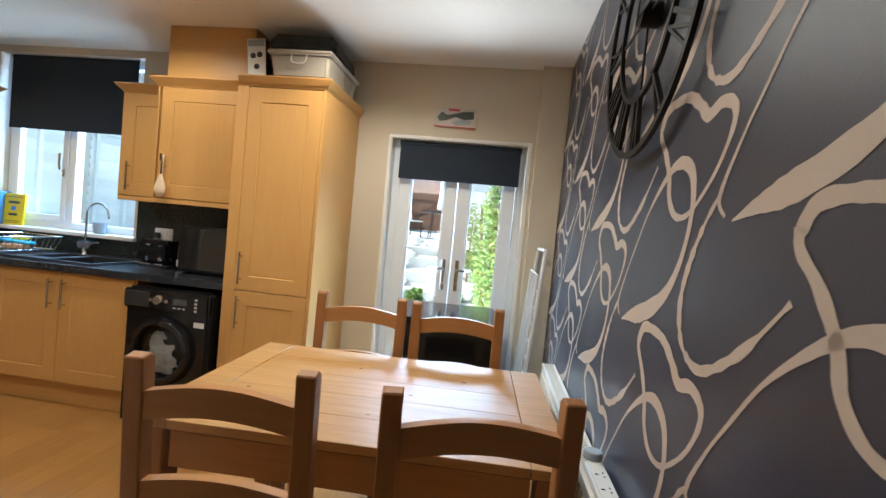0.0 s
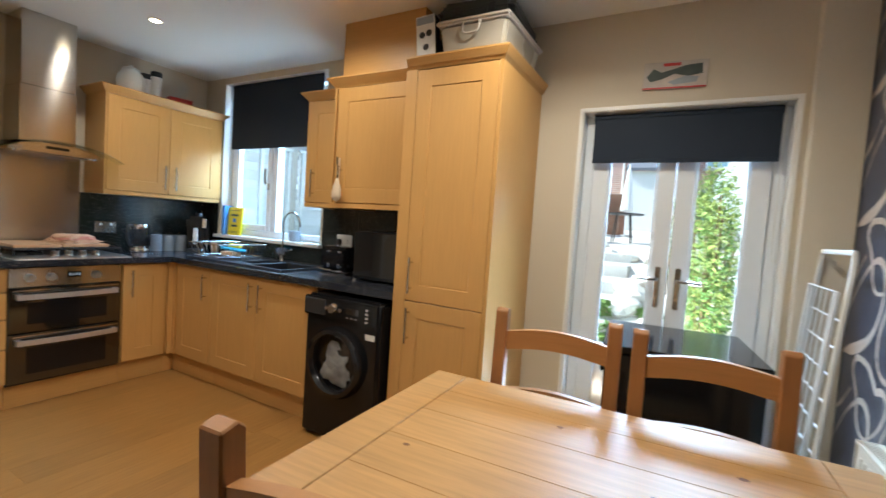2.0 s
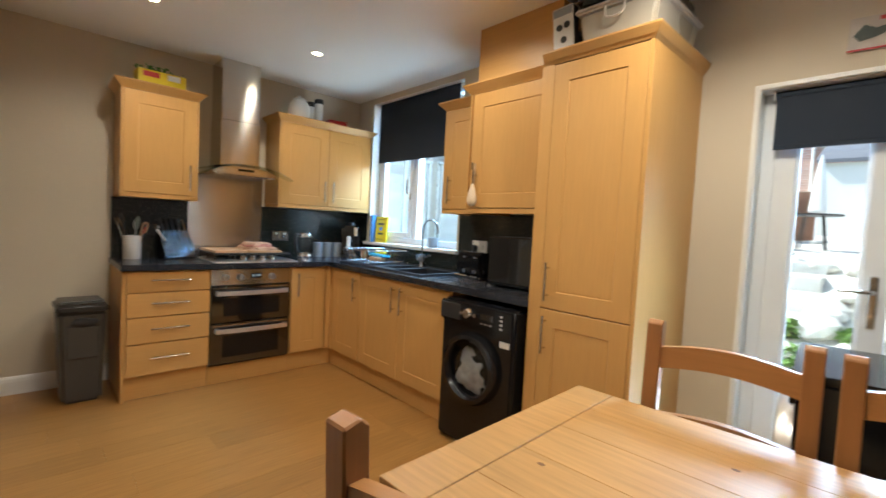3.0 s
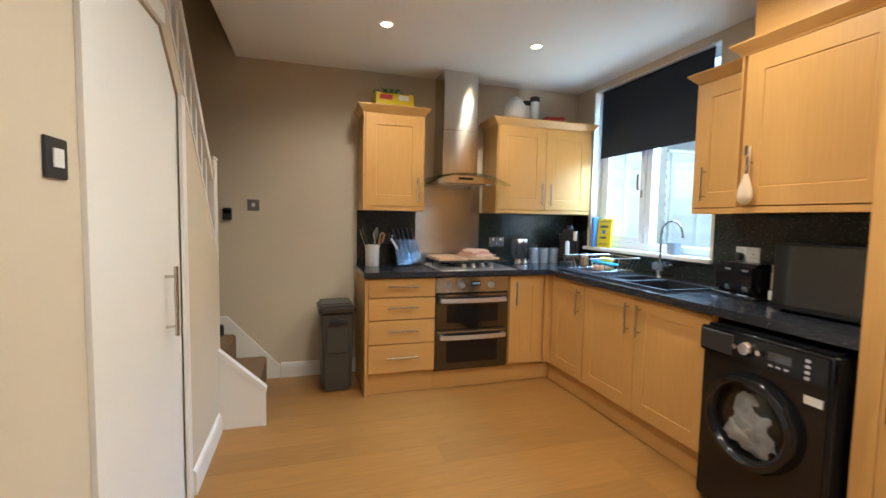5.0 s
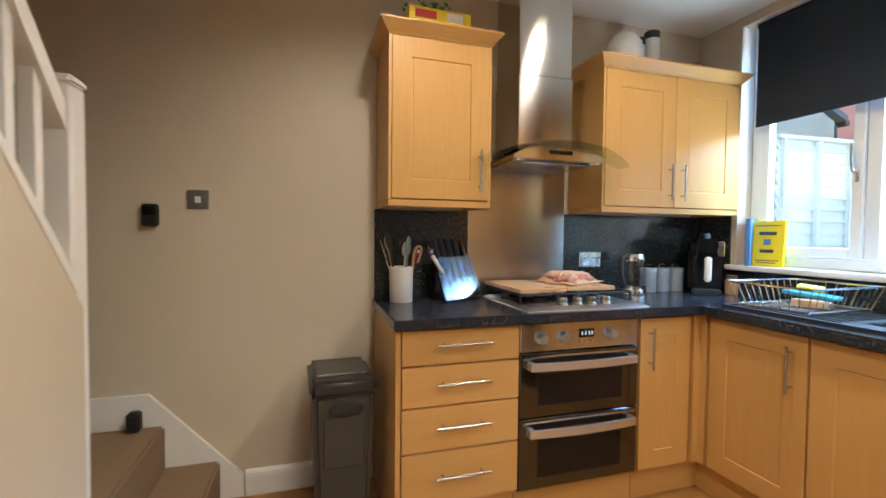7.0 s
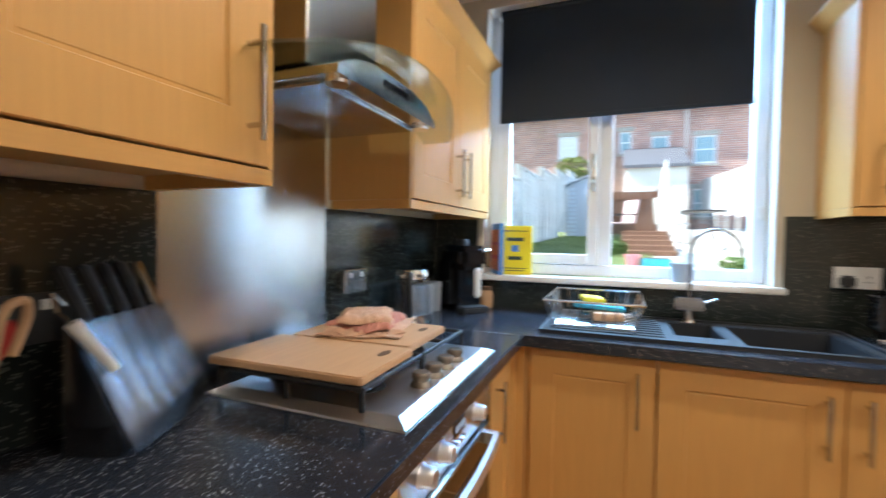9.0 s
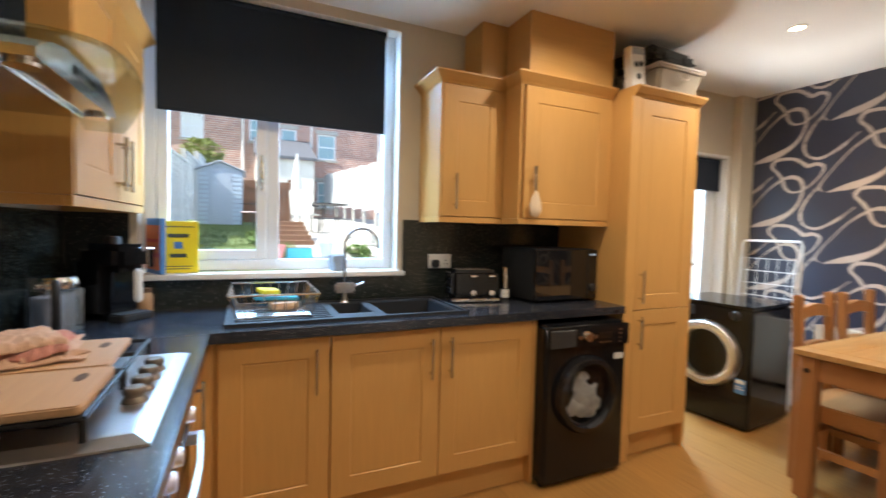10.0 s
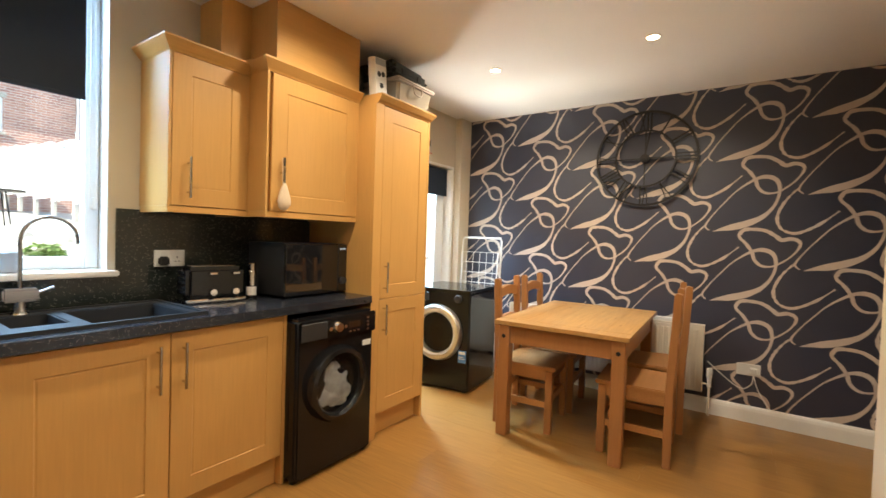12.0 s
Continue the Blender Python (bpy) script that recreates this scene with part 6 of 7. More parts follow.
# ---------------- wallpaper print ----------------
def ribbon(bm, pts, widths, sx, sz, rag=0.0, seed=0):
    line = smoothed(pts, 5)
    ws = [w[0] for w in smoothed([(w, 0) for w in widths], 5)]
    rr = random.Random(seed)
    left, right = [], []
    P = [Vector((0, -(p[0] - 648) * sx, -(p[1] - 412) * sz)) for p in line]
    for i, p in enumerate(P):
        t = (P[min(i + 1, len(P) - 1)] - P[max(i - 1, 0)]).normalized()
        nrm = Vector((0, -t.z, t.y))
        h_ = max(0.6, ws[i]) * 0.5 * sz * (1 + rr.uniform(-rag, rag))
        left.append(bm.verts.new(p + nrm * h_))
        right.append(bm.verts.new(p - nrm * h_))
    for i in range(len(P) - 1):
        bm.faces.new((left[i], left[i + 1], right[i + 1], right[i]))


def motif():
    bm = bmesh.new()
    sx, sz = 0.00221, 0.00266
    ribbon(bm, [(488, 412), (500, 398), (530, 396), (560, 400), (585, 413), (602, 424), (625, 420), (645, 426), (648, 440), (630, 465), (600, 487), (575, 497), (550, 495), (532, 480), (525, 460), (508, 437), (490, 421), (487, 409)],
           [9, 10, 9, 9, 10, 11, 10, 9, 6, 4, 4, 5, 7, 8, 9, 8, 7, 8], sx, sz, 0.12, 1)
    ribbon(bm, [(400, 600), (388, 586), (412, 552), (438, 524), (470, 492), (505, 468), (535, 454), (562, 453), (584, 466), (590, 496), (577, 532), (550, 560), (512, 578), (472, 589), (438, 596), (411, 603)],
           [2.5, 5, 3, 3, 3.5, 6, 9, 11, 10, 7, 7, 11, 17, 18, 9, 1], sx, sz, 0.08, 2)
    ribbon(bm, [(643, 482), (622, 500), (602, 525), (588, 555), (590, 580), (606, 598), (640, 604), (690, 582), (738, 546)],
           [3, 5, 6, 7, 7, 6, 6, 6, 3], sx, sz, 0.45, 3)
    return bm


me_motif = finish(motif(), "print_motif", M_PRINT)
PX = WX - 0.0012
for col in range(-5, 7):
    for row in range(-4, 5):
        cy = -2.787 + 0.553 * col
        cz = 1.907 + 0.53 * row - 0.265 * (col % 2)
        lo_y, hi_y, lo_z, hi_z = cy - 0.21, cy + 0.56, cz - 0.53, cz + 0.06
        if hi_y < SB or lo_y > -0.08 or hi_z < 0.12 or lo_z > CZ:
            continue
        if lo_y >= SB and hi_y <= -0.08 and lo_z >= 0.12 and hi_z <= CZ:
            o = new("print_motif", me_motif)
        else:
            bm = motif()
            for co, no in (((0, -0.0775 - cy, 0), (0, 1, 0)), ((0, SB - cy, 0), (0, -1, 0)), ((0, 0, CZ - 0.002 - cz), (0, 0, 1)), ((0, 0, 0.121 - cz), (0, 0, -1))):
                bmesh.ops.bisect_plane(bm, geom=bm.verts[:] + bm.edges[:] + bm.faces[:], plane_co=co, plane_no=no, clear_outer=True)
            if not bm.faces:
                bm.free()
                continue
            o = new("print_motif", finish(bm, "print_motif", M_PRINT))
        o.location = (PX, cy, cz)
        o.parent = wall_east

# ---------------- outdoors ----------------
HY = 24.0
def step_(a, b, x):
    t_ = max(0.0, min(1.0, (x - a) / (b - a)))
    return t_ * t_ * (3 - 2 * t_)


def ground_z(x, y):
    right = -0.12 + 1.12 * step_(2.6, 5.6, y)
    left = -0.12 + 1.14 * step_(0.5, 3.8, y)
    k_ = step_(1.9, 2.6, x)
    return left * (1 - k_) + right * k_ + 0.042 * max(0.0, min(y, 26) - 4.5)


bm = bmesh.new()
xs = [-300, -60, -20, -8, -4] + [-2.5 + 0.35 * i for i in range(24)] + [7, 10, 20, 60, 300]
ys_ = [-320, -60, -20, -8, -2, 0.19] + [0.6 + 0.35 * i for i in range(36)] + [14, 17, 20, 24, 30, 60, 320]
gv = [[bm.verts.new((x, y, ground_z(x, y) + (0.02 * noise.noise(Vector((x, y, 0))) if 0.6 < y < 14 else 0))) for y in ys_] for x in xs]
for i in range(len(xs) - 1):
    for j in range(len(ys_) - 1):
        f = bm.faces.new((gv[i][j], gv[i + 1][j], gv[i + 1][j + 1], gv[i][j + 1]))
        mx_, my_ = (xs[i] + xs[i + 1]) / 2, (ys_[j] + ys_[j + 1]) / 2
        f.material_index = 1 if (mx_ > 2.1 and my_ < 2.7) else (0 if mx_ < 1.35 else 2)
structure("ground", bm, [M_GRASS, M_PAVE, M_STONE], "sloping back garden with lawn, paving and pale gravel", "ground", smooth=True)

# grass on the lawn
rnd = random.Random(7)
verts, faces = [], []
for i in range(9000):
    x, y = rnd.uniform(-1.1, 1.4), rnd.uniform(3.0, 11.0)
    z, a, h_ = ground_z(x, y) - 0.01, rnd.uniform(0, 6.28), rnd.uniform(0.03, 0.075)
    dx, dy = 0.006 * math.cos(a), 0.006 * math.sin(a)
    n_ = len(verts)
    verts += [(x - dx, y - dy, z), (x + dx, y + dy, z), (x + rnd.uniform(-0.02, 0.02), y + rnd.uniform(-0.02, 0.02), z + h_)]
    faces.append((n_, n_ + 1, n_ + 2))
me = bpy.data.meshes.new("grass")
me.from_pydata(verts, [], faces)
me.materials.append(M_GRASS)
tagged(new("grass", me), "short green lawn grass blades", "grass", kind="stuff")


def panel_fence(m, label, panels, pw=1.83, rise=0.12, lift=None):
    """a fence along its own +x, showing its boards towards -y"""
    f = thing("garden_fence", m, label, "fence", "garden fences")
    board_me = finish(prism([(-0.062, 0), (-0.036, 0.0), (0.006, 0.135), (-0.002, 0.135)], "x", 0.0, pw - 0.12), "fence_board", M_FENCE)
    batten_me = finish(B((-0.022, 0.022, -0.105, -0.062, 0, 1.62)), "fence_batten", M_FENCE)
    cap_me = finish(B((0, pw - 0.12, -0.09, 0.02, 0, 0.035)), "fence_cap", M_FENCE)
    post_me = finish(B((-0.055, 0.055, -0.06, 0.05, -0.4, 1.80), bevel=0.006), "fence_post", M_CONC)
    for p in range(panels):
        z0 = lift(p) if lift else rise * pw * p
        o = new("fence_post", post_me)
        o.parent, o.location = f, (p * pw, 0, z0)
        for k_ in range(14):
            o = new("fence_board", board_me)
            o.parent, o.location = f, (p * pw + 0.06, -0.018, z0 + 0.10 + 0.117 * k_)
        for k_ in range(5):
            o = new("fence_batten", batten_me)
            o.parent, o.location = f, (p * pw + 0.12 + (pw - 0.24) * k_ / 4, 0, z0 + 0.10)
        o = new("fence_cap", cap_me)
        o.parent, o.location = f, (p * pw + 0.06, 0, z0 + 1.73)
    return f


panel_fence(pose(-1.2, -2.05, 0.0, 0, 0, 87.4), "white painted overlap panel fence with concrete posts, in shade", 9, pw=2.0,
            lift=lambda p: 0.44 + 0.02 * p if p < 3 else 0.57 + 0.25 * (p - 3))
panel_fence(pose(4.95, HY - 0.3, 1.78 + 0.063 * (HY - 13.5), 0, 0, -90), "white painted overlap panel fence in full sun", 1 + int((HY - 2.2) / 1.83), rise=-0.063)

# metal shed
sh = thing("garden_shed", pose(0.09, 11.2, 1.24), "grey metal garden shed with a low pitched roof", "shed")
part("front_wall", prism([(-0.56, 0), (0.56, 0), (0.56, 1.55), (0, 1.78), (-0.56, 1.55)], "y", 0.0, 0.03), M_SHED, sh)
part("side_wall", B((0.53, 0.56, 0.03, 1.5, 0, 1.55)), M_SHED, sh)
part("side_wall", B((-0.56, -0.53, 0.03, 1.5, 0, 1.55)), M_SHED, sh)
part("back_wall", B((-0.53, 0.53, 1.47, 1.5, 0, 1.55)), M_SHED, sh)
part("roof", prism([(-0.64, 1.54), (0, 1.80), (0.64, 1.54), (0.64, 1.57), (0, 1.84), (-0.64, 1.57)], "y", -0.08, 1.56), M_SHED, sh)
dr_ = part("door", B((-0.27, 0.27, -0.025, -0.001, 0.03, 1.50), bevel=0.004), M_SHED, sh)
for i in range(12):
    z = 0.08 + 0.12 * i
    for a, b in ((-0.55, -0.30), (0.30, 0.55)):
        part("cladding_rib", B((a, b, -0.014, -0.001, z, z + 0.075), bevel=0.004), M_SHEDRIB, sh)

# timber fence with a gate at the end of the garden
gt = thing("timber_gate", pose(1.30, 13.4, 1.33), "brown timber gate with a diagonal brace", "gate")
for i in range(14):
    part("board", B((-0.72 + 0.104 * i, -0.62 + 0.104 * i, 0, 0.02, 0.03, 1.45)), M_GATE, gt)
for z in (0.2, 1.2):
    part("rail", B((-0.72, 0.72, -0.03, -0.001, z, z + 0.09)), M_GATE, gt)
part("brace", prism([(-0.70, 0.29), (-0.60, 0.29), (0.70, 1.2), (0.60, 1.2)], "y", -0.03, -0.001), M_GATE, gt)
for x in (-0.78, 0.78):
    part("post", B((x - 0.05, x + 0.05, -0.03, 0.06, -0.1, 1.55)), M_GATE, gt)

# garden steps of timber sleepers
gs = thing("garden_steps", pose(2.75, 2.9, 0), "weathered sleeper steps climbing the garden slope", "steps")
for i in range(6):
    z = ground_z(2.75, 2.9 + 0.42 * i + 0.2)
    part("step", B((-0.55, 0.55, 0.42 * i, 0.42 * i + 0.36, z - 0.16, z + 0.07), bevel=0.012), M_CONC, gs)


# planting trough and sleeper steps on the bank outside the window
tr = thing("planting_trough", pose(1.33, 3.2, ground_z(1.33, 3.2)), "long blue-green planting trough with low plants", "planter")
part("trough", B((-0.15, 0.15, -0.08, 0.08, 0.0, 0.13), bevel=0.012, seg=2), M_TEAL, tr)
part("soil", B((-0.135, 0.135, -0.065, 0.065, 0.130, 0.136)), M_SOIL, tr)
ts_ = thing("garden_steps", pose(1.36, 4.7, 0), "dark timber sleeper steps beside the lawn", "steps")
for i in range(5):
    y_ = 0.34 * i
    zt = 1.10 + 0.075 * i
    part("step", B((-0.36, 0.36, y_, y_ + 0.12, ground_z(1.36, 4.7 + y_) - 0.05, zt), bevel=0.01), M_GATE, ts_)
    part("tread", B((-0.35, 0.35, y_ + 0.121, y_ + 0.339, ground_z(1.36, 4.7 + y_) - 0.05, zt - 0.012)), M_STONE, ts_)


def rock(x, y, r, seed):
    bm = bmesh.new()
    bmesh.ops.create_icosphere(bm, subdivisions=2, radius=r)
    o = Vector((seed * 1.7, seed * 0.9, 0))
    for v in bm.verts:
        v.co *= 1 + 0.5 * noise.noise(v.co / r * 0.9 + o)
        v.co.z *= 0.6
    ob = part("garden_rock", bm, M_STONE)
    ob.location = (x, y, ground_z(x, y) + r * 0.2)
    tagged(ob, "pale sunlit rock of the garden rockery", "rock", "rockery stones")


rnd = random.Random(11)
for i in range(46):
    rock(rnd.uniform(2.2, 4.75), rnd.uniform(2.5, 5.6), rnd.uniform(0.10, 0.26), i)


# shrub beside the doors
def leaves(name, parent, centre, size, n, leaf, mt, seed, stretch=1.0):
    rr = random.Random(seed)
    vs, fs = [], []
    for i in range(n):
        while True:
            p = Vector((rr.uniform(-1, 1), rr.uniform(-1, 1), rr.uniform(-1, 1)))
            if p.length < 1 and noise.noise(p * 2.2 + Vector((seed, 0, 0))) > -0.18:
                break
        p = Vector((p.x * size[0], p.y * size[1], p.z * size[2])) + Vector(centre)
        q = Euler((rr.uniform(-0.9, 0.9), rr.uniform(-0.9, 0.9), rr.uniform(0, 6.28))).to_matrix()
        l_ = leaf * rr.uniform(0.6, 1.3)
        b_ = len(vs)
        vs += [tuple(p + q @ Vector(c)) for c in ((0, -l_, 0), (l_ * 0.36, 0, l_ * 0.15), (0, l_ * stretch, 0), (-l_ * 0.36, 0, l_ * 0.15))]
        fs.append((b_, b_ + 1, b_ + 2, b_ + 3))
    me_ = bpy.data.meshes.new(name)
    me_.from_pydata(vs, [], fs)
    me_.materials.append(mt)
    o = new(name, me_)
    o.parent = parent
    return tagged(o, kind="stuff")


sb = thing("shrub", pose(4.24, 2.25, ground_z(4.24, 2.25)), "tall leafy yellow-green shrub in the sun", "shrub")
bm = bmesh.new()
rnd = random.Random(3)
for i in range(14):
    a, s_ = rnd.uniform(0, 6.28), rnd.uniform(0.05, 0.22)
    hh = rnd.uniform(1.2, 1.9)
    tube(bm, smoothed([(0.05 * math.cos(a), 0.05 * math.sin(a), 0), (s_ * 0.5 * math.cos(a), s_ * 0.5 * math.sin(a), hh * 0.5), (s_ * math.cos(a), s_ * math.sin(a), hh)], 4), 0.010, 5)
part("stems", bm, M_BARK, sb)
leaves("crown", sb, (0, 0, 1.15), (0.24, 0.34, 0.95), 2600, 0.030, M_LEAF, 5, 1.4)
leaves("crown", sb, (0.02, -0.03, 1.3), (0.25, 0.35, 0.90), 2400, 0.028, M_LEAFY, 9, 1.4)
b4 = thing("shrub", pose(3.84, 4.3, ground_z(3.84, 4.3)), "slim pale green shrub at the top of the rockery", "shrub")
part("stems", cyl(bmesh.new(), (0, 0, 0), (0.02, 0, 1.0), 0.018, 0.008, 7), M_BARK, b4)
leaves("crown", b4, (0, 0, 0.75), (0.17, 0.2, 0.62), 900, 0.032, M_LEAFY, 31, 1.3)
b2_ = thing("shrub", pose(-0.55, 13.6, 1.4), "round green shrub showing above the shed", "shrub")
part("stems", cyl(bmesh.new(), (0, 0, 0), (0, 0, 1.9), 0.05, 0.03, 8), M_BARK, b2_)
leaves("crown", b2_, (0, 0, 2.15), (0.65, 0.55, 0.5), 900, 0.09, M_LEAFY, 12)
for i, (x, y, s_) in enumerate(((3.35, 3.1, 0.22), (4.5, 3.4, 0.3), (2.4, 4.6, 0.2), (3.9, 4.6, 0.28), (0.9, 4.4, 0.16), (3.22, 2.75, 0.13), (3.55, 2.6, 0.12), (3.12, 3.7, 0.16), (4.3, 2.9, 0.14), (3.7, 3.7, 0.15), (4.45, 2.65, 0.12))):
    b3 = thing("small_plant", pose(x, y, ground_z(x, y)), "low leafy rockery plant", "plant", "rockery plants")
    leaves("leaves", b3, (0, 0, s_ * 0.7), (s_, s_, s_ * 0.7), 220, 0.06, M_LEAF, 20 + i)

# parasol, garden table, chair and pots
pa = thing("parasol", pose(2.24, 12.6, ground_z(2.24, 12.6)), "closed cream garden parasol", "parasol")
part("pole", cyl(bmesh.new(), (0, 0, 0.03), (0, 0, 2.3), 0.02), M_WHITEPL, pa)
part("canopy", lathe([(0.02, 2.25), (0.06, 2.1), (0.13, 1.5), (0.19, 0.85), (0.16, 0.80), (0.02, 0.85)], 10), M_PARASOL, pa)
part("base", lathe([(0, 0.06), (0.2, 0.05), (0.22, 0.0), (0, 0)], 20), M_CONC, pa)
gtab = thing("garden_table", pose(2.65, 8.8, ground_z(2.65, 8.8)), "dark garden table in the sun", "table")
part("top", cyl(bmesh.new(), (0, 0, 0.68), (0, 0, 0.71), 0.45, n=28), M_IRON, gtab)
for a in range(4):
    part("leg", cyl(bmesh.new(), (0.3 * math.cos(a * 1.57 + 0.8), 0.3 * math.sin(a * 1.57 + 0.8), 0), (0.2 * math.cos(a * 1.57 + 0.8), 0.2 * math.sin(a * 1.57 + 0.8), 0.69), 0.015, n=8), M_IRON, gtab)


def garden_chair(m, mt, label):
    c_ = thing("garden_chair", m, label, "garden chair")
    part("seat", B((-0.25, 0.25, -0.24, 0.24, 0.40, 0.43), bevel=0.01), mt, c_)
    part("backrest", prism([(0.20, 0.43), (0.24, 0.43), (0.34, 0.95), (0.30, 0.95)], "x", -0.25, 0.25), mt, c_)
    for x in (-0.23, 0.23):
        for y in (-0.21, 0.21):
            part("leg", cyl(bmesh.new(), (x, y, 0), (x, y, 0.41), 0.016, n=8), M_IRON, c_)
        part("armrest", B((x - 0.025, x + 0.025, -0.22, 0.26, 0.60, 0.625), bevel=0.005), M_IRON, c_)


garden_chair(pose(0.95, 8.7, ground_z(0.95, 8.7), 0, 0, -60), mat("pale_pink_canvas", (0.62, 0.45, 0.44), 0.8), "pale pink garden chair on the lawn")
garden_chair(pose(2.0, 8.2, ground_z(2.0, 8.2), 0, 0, 150), M_PARASOL, "cream garden chair by the table")
for x, y, r, mt, lab in ((1.09, 3.2, 0.085, M_PINK, "pink plastic plant pot outside the window"), (1.66, 3.25, 0.09, M_GREYTIN, "blue-grey plant pot outside the window"),
                         (2.25, 3.3, 0.10, M_TERRA, "terracotta plant pot outside the window")):
    g_ = thing("flower_pot", pose(x, y, ground_z(x, y)), lab, "plant pot", "garden pots")
    part("pot", lathe([(0, 0), (r * 0.7, 0), (r, r * 1.7), (r * 1.08, r * 1.7), (r * 1.08, r * 2.0), (r * 0.95, r * 2.0), (r * 0.85, r * 1.5), (0, r * 1.5)], 20), mt, g_, smooth=True)


# brick terrace behind the garden
def brick_material():
    m = bpy.data.materials.new("terrace_brickwork")
    m.use_nodes = True
    nt = m.node_tree
    b = nt.nodes["Principled BSDF"]
    b.inputs["Roughness"].default_value = 0.9
    tc = nt.nodes.new("ShaderNodeTexCoord")
    mp = nt.nodes.new("ShaderNodeMapping")
    mp.inputs["Rotation"].default_value = (radians(90), 0, 0)
    nt.links.new(tc.outputs["Object"], mp.inputs[0])
    bt = nt.nodes.new("ShaderNodeTexBrick")
    bt.inputs["Color1"].default_value = (0.50, 0.26, 0.19, 1)
    bt.inputs["Color2"].default_value = (0.33, 0.17, 0.14, 1)
    bt.inputs["Mortar"].default_value = (0.56, 0.48, 0.42, 1)
    bt.inputs["Scale"].default_value = 1.0
    bt.inputs["Brick Width"].default_value = 0.34
    bt.inputs["Row Height"].default_value = 0.115
    bt.inputs["Mortar Size"].default_value = 0.014
    nt.links.new(mp.outputs[0], bt.inputs["Vector"])
    ns = nt.nodes.new("ShaderNodeTexNoise")
    ns.inputs["Scale"].default_value = 0.8
    nt.links.new(tc.outputs["Object"], ns.inputs["Vector"])
    mx = nt.nodes.new("ShaderNodeMix")
    mx.data_type, mx.blend_type = "RGBA", "OVERLAY"
    mx.inputs[0].default_value = 0.4
    nt.links.new(bt.outputs["Color"], mx.inputs[6])
    nt.links.new(ns.outputs["Fac"], mx.inputs[7])
    nt.links.new(mx.outputs[2], b.inputs["Base Color"])
    bp = nt.nodes.new("ShaderNodeBump")
    bp.inputs["Strength"].default_value, bp.inputs["Distance"].default_value = 0.4, 0.01
    nt.links.new(bt.outputs["Fac"], bp.inputs["Height"])
    bp.invert = True
    nt.links.new(bp.outputs[0], b.inputs["Normal"])
    return m


M_TERRACE = brick_material()
hs = thing("terrace_house", pose(0, HY, 0), "red brick terrace houses behind the garden", "house")
wins = [(-2.35, -1.3, 5.75, 7.05), (0.9, 1.5, 5.9, 7.1), (2.5, 3.35, 5.35, 6.75), (4.5, 5.55, 5.2, 6.65), (9.0, 10.0, 5.2, 6.6), (-6.5, -5.4, 5.3, 6.7), (14.0, 15.0, 5.2, 6.6),
        (-2.35, -1.3, 2.4, 3.9), (4.5, 5.55, 2.4, 3.9), (9.0, 10.0, 2.4, 3.9)]
xs_ = sorted({-14.0, 20.0} | {w[0] for w in wins} | {w[1] for w in wins})
bm = bmesh.new()
for a, b in zip(xs_, xs_[1:]):
    zs = sorted([(w[2], w[3]) for w in wins if w[0] <= a and w[1] >= b])
    z = 0.5
    for z0, z1 in zs + [(8.2, 8.2)]:
        add_box(bm, a, b, 0, 0.3, z, z0)
        z = z1
part("wall", bm, M_TERRACE, hs, "red brick wall")
part("roof", prism([(-0.5, 8.1), (-0.5, 8.25), (4.5, 11.2), (9.5, 8.25), (9.5, 8.1)], "x", -14.3, 20.3), M_SLATE, hs, "grey slate roof")
part("gutter", B((-14.2, 20.2, -0.62, -0.5, 8.05, 8.16)), M_BLACKM, hs)
for i, (a, b, c_, d_) in enumerate(wins):
    w_ = part("window", frame_bars(a, b, c_, d_, 0.06, 0.16, 0.09), M_UPVC, hs, "white framed sash window")
    part("pane", B((a + 0.09, b - 0.09, 0.10, 0.12, c_ + 0.09, d_ - 0.09)), M_SKYPANE if i not in (0,) else M_WHITEPL, w_)
    part("meeting_rail", B((a + 0.09, b - 0.09, 0.07, 0.15, (c_ + d_) / 2 - 0.03, (c_ + d_) / 2 + 0.03)), M_UPVC, w_)
    part("lintel", B((a - 0.12, b + 0.12, -0.03, 0.10, d_ + 0.001, d_ + 0.22)), M_CONC, w_)
    part("sill", B((a - 0.1, b + 0.1, -0.08, 0.10, c_ - 0.12, c_ - 0.001)), M_CONC, w_)
for x in (0.57, 4.15, -7.5, 8.1):
    part("downpipe", cyl(bmesh.new(), (x, -0.08, 0.6), (x, -0.08, 8.06), 0.055, n=10), M_WHITEPL, hs)
part("back_room", B((-13.9, 19.9, 3.0, 3.2, 0.5, 8.1)), M_MORTAR, hs)
part("rear_extension", B((1.2, 3.9, -3.2, -0.002, 1.0, 4.6)), M_PARASOL, hs, "white rendered rear extension")
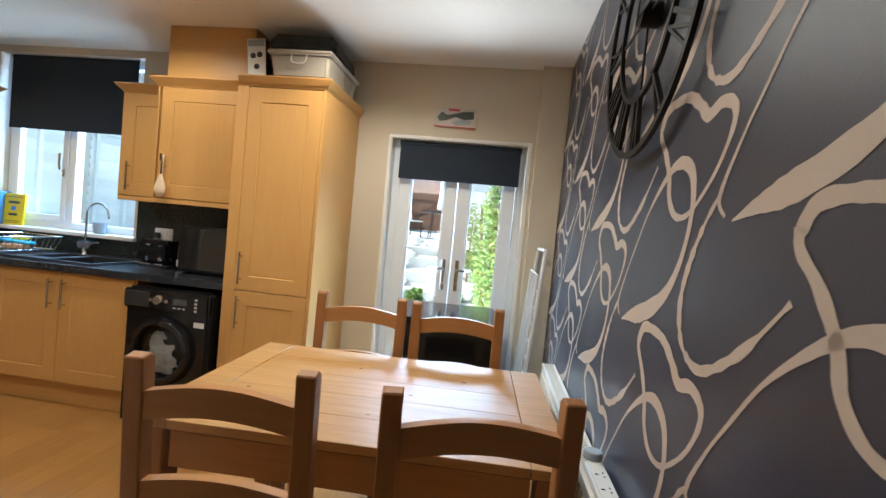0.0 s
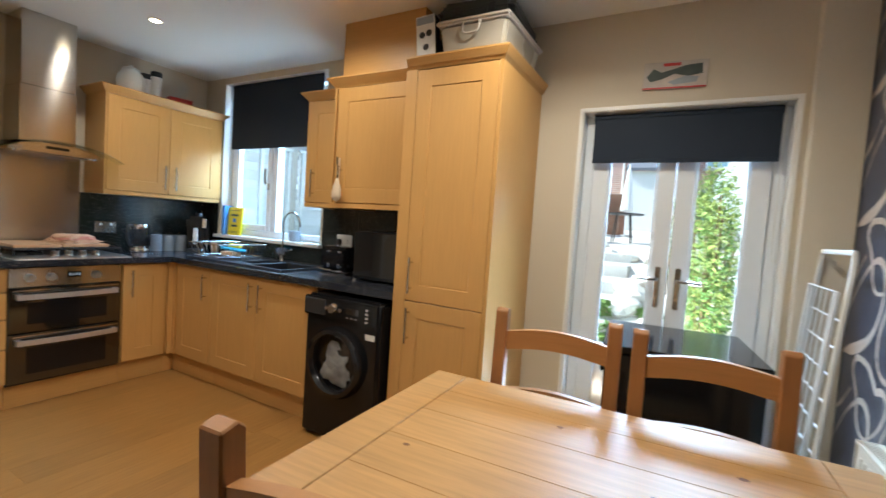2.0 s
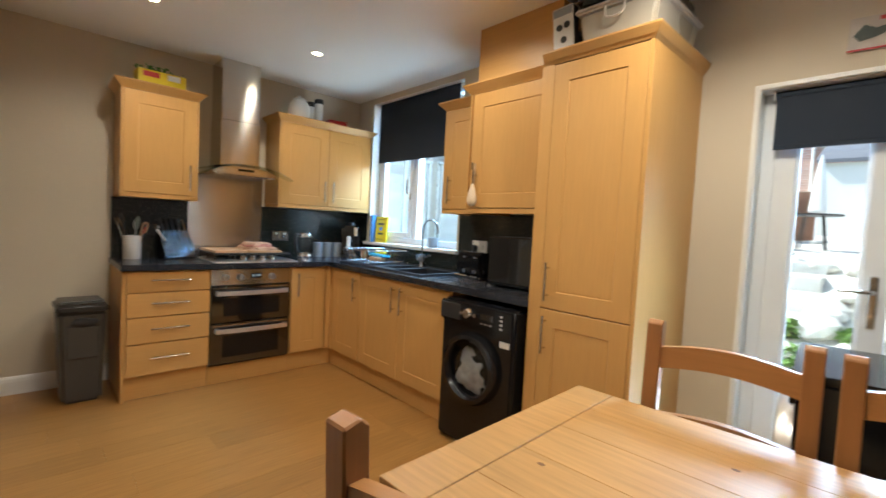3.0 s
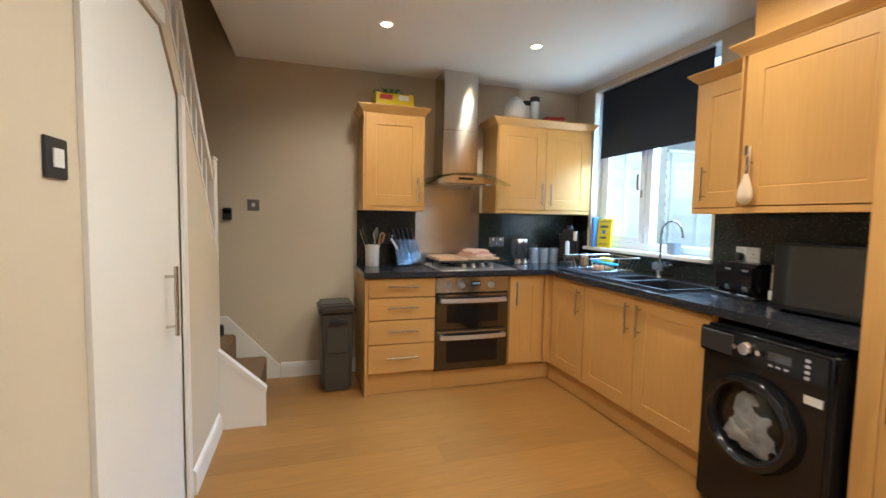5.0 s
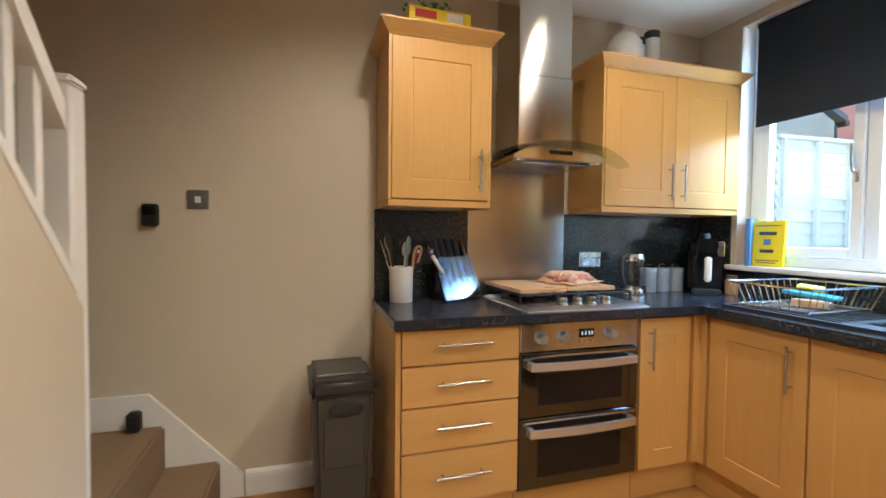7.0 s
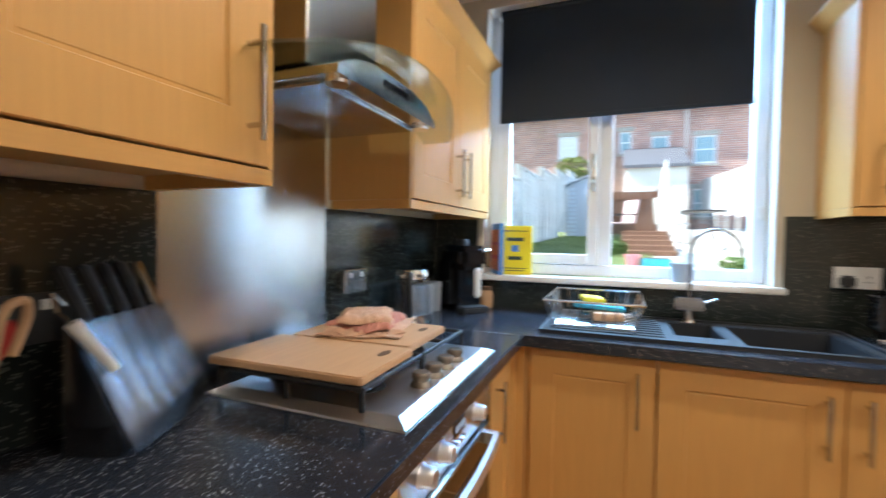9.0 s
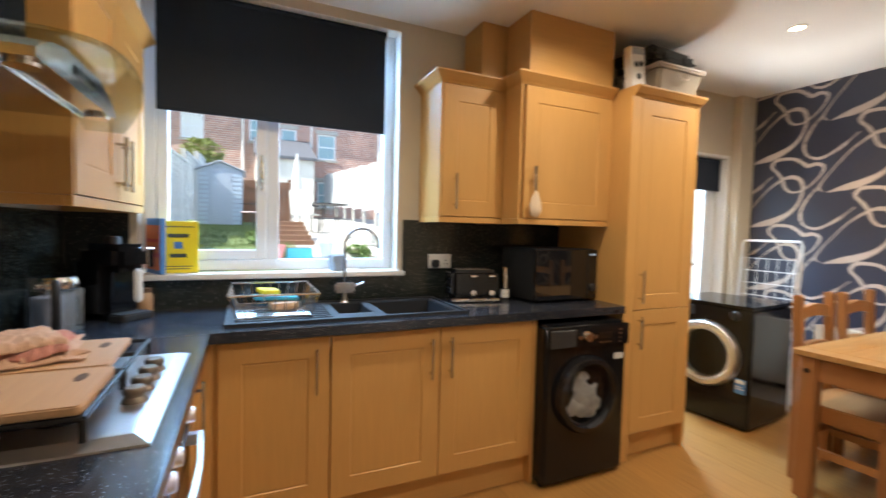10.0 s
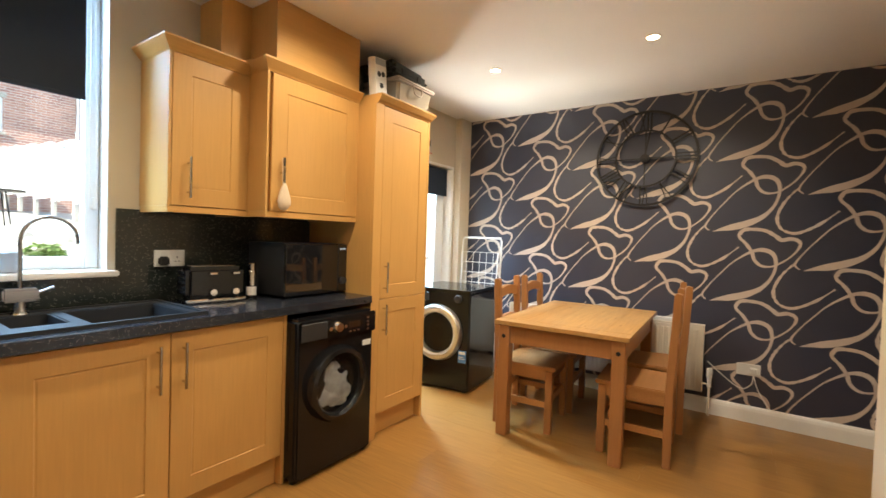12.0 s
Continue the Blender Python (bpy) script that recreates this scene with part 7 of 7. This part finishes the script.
part("extension_roof", prism([(-3.4, 4.6), (0.0, 6.0), (0.0, 6.12), (-3.4, 4.75)], "x", 1.1, 4.0), M_SLATE, hs, "lean-to slate roof")
# neighbours beyond the side fence
nh = thing("neighbour_house", pose(-9.5, 6.0, 0), "red rendered neighbouring house beyond the fence", "house")
part("wall", B((-4, 2.6, 3.0, 11.0, 0, 5.6)), M_TERRA, nh, "red rendered wall")
part("roof", prism([(-4.3, 5.55), (2.9, 5.55), (-0.7, 7.4)], "y", 2.8, 11.2), M_SLATE, nh)
ga = thing("outbuilding", pose(-4.1, 0, 0), "grey rendered gabled outbuilding beyond the fence", "outbuilding")
part("wall", prism([(0.0, 0), (7.9, 0), (7.9, 3.62), (3.9, 5.35), (0.0, 3.62)], "x", -4.5, 0.0), M_CONC, ga)
part("roof", prism([(-0.2, 3.60), (3.95, 5.40), (8.1, 3.60), (8.1, 3.72), (3.95, 5.54), (-0.2, 3.72)], "x", -4.6, 0.12), M_SLATE, ga, "grey slate roof")
part("gutter", cyl(bmesh.new(), (-4.5, 8.1, 3.58), (0.12, 8.1, 3.58), 0.06, n=10), M_GREYP, ga)
part("downpipe", cyl(bmesh.new(), (-0.05, 8.0, 0.0), (-0.05, 8.0, 3.56), 0.04, n=10), M_GREYP, ga)

# ---------------- floor planks ----------------
PWD, PLN = 0.193, 1.285
plank = finish(B((0, PWD - 0.0007, 0, PLN - 0.0007, -0.012, 0.0)), "plank", M_FLOOR)
rnd = random.Random(2)
fl = bpy.data.objects["floor"]
xx = 0.0
while xx < WX - 0.01:
    w_ = min(PWD, WX - xx)
    yy = SB - rnd.uniform(0, PLN)
    while yy < 0.09:
        y0_, y1_ = max(yy, SB if xx > 3.2 else -3.86), min(yy + PLN, 0.09)
        if y1_ - y0_ > 0.02:
            if w_ == PWD and y0_ == yy and y1_ == yy + PLN:
                o = new("plank", plank)
                o.location = (xx, yy, 0)
            else:
                o = new("plank", finish(B((xx, xx + w_ - 0.0007, y0_, y1_ - 0.0007, -0.012, 0.0)), "plank", M_FLOOR))
            o.parent = fl
        yy += PLN
    xx += PWD
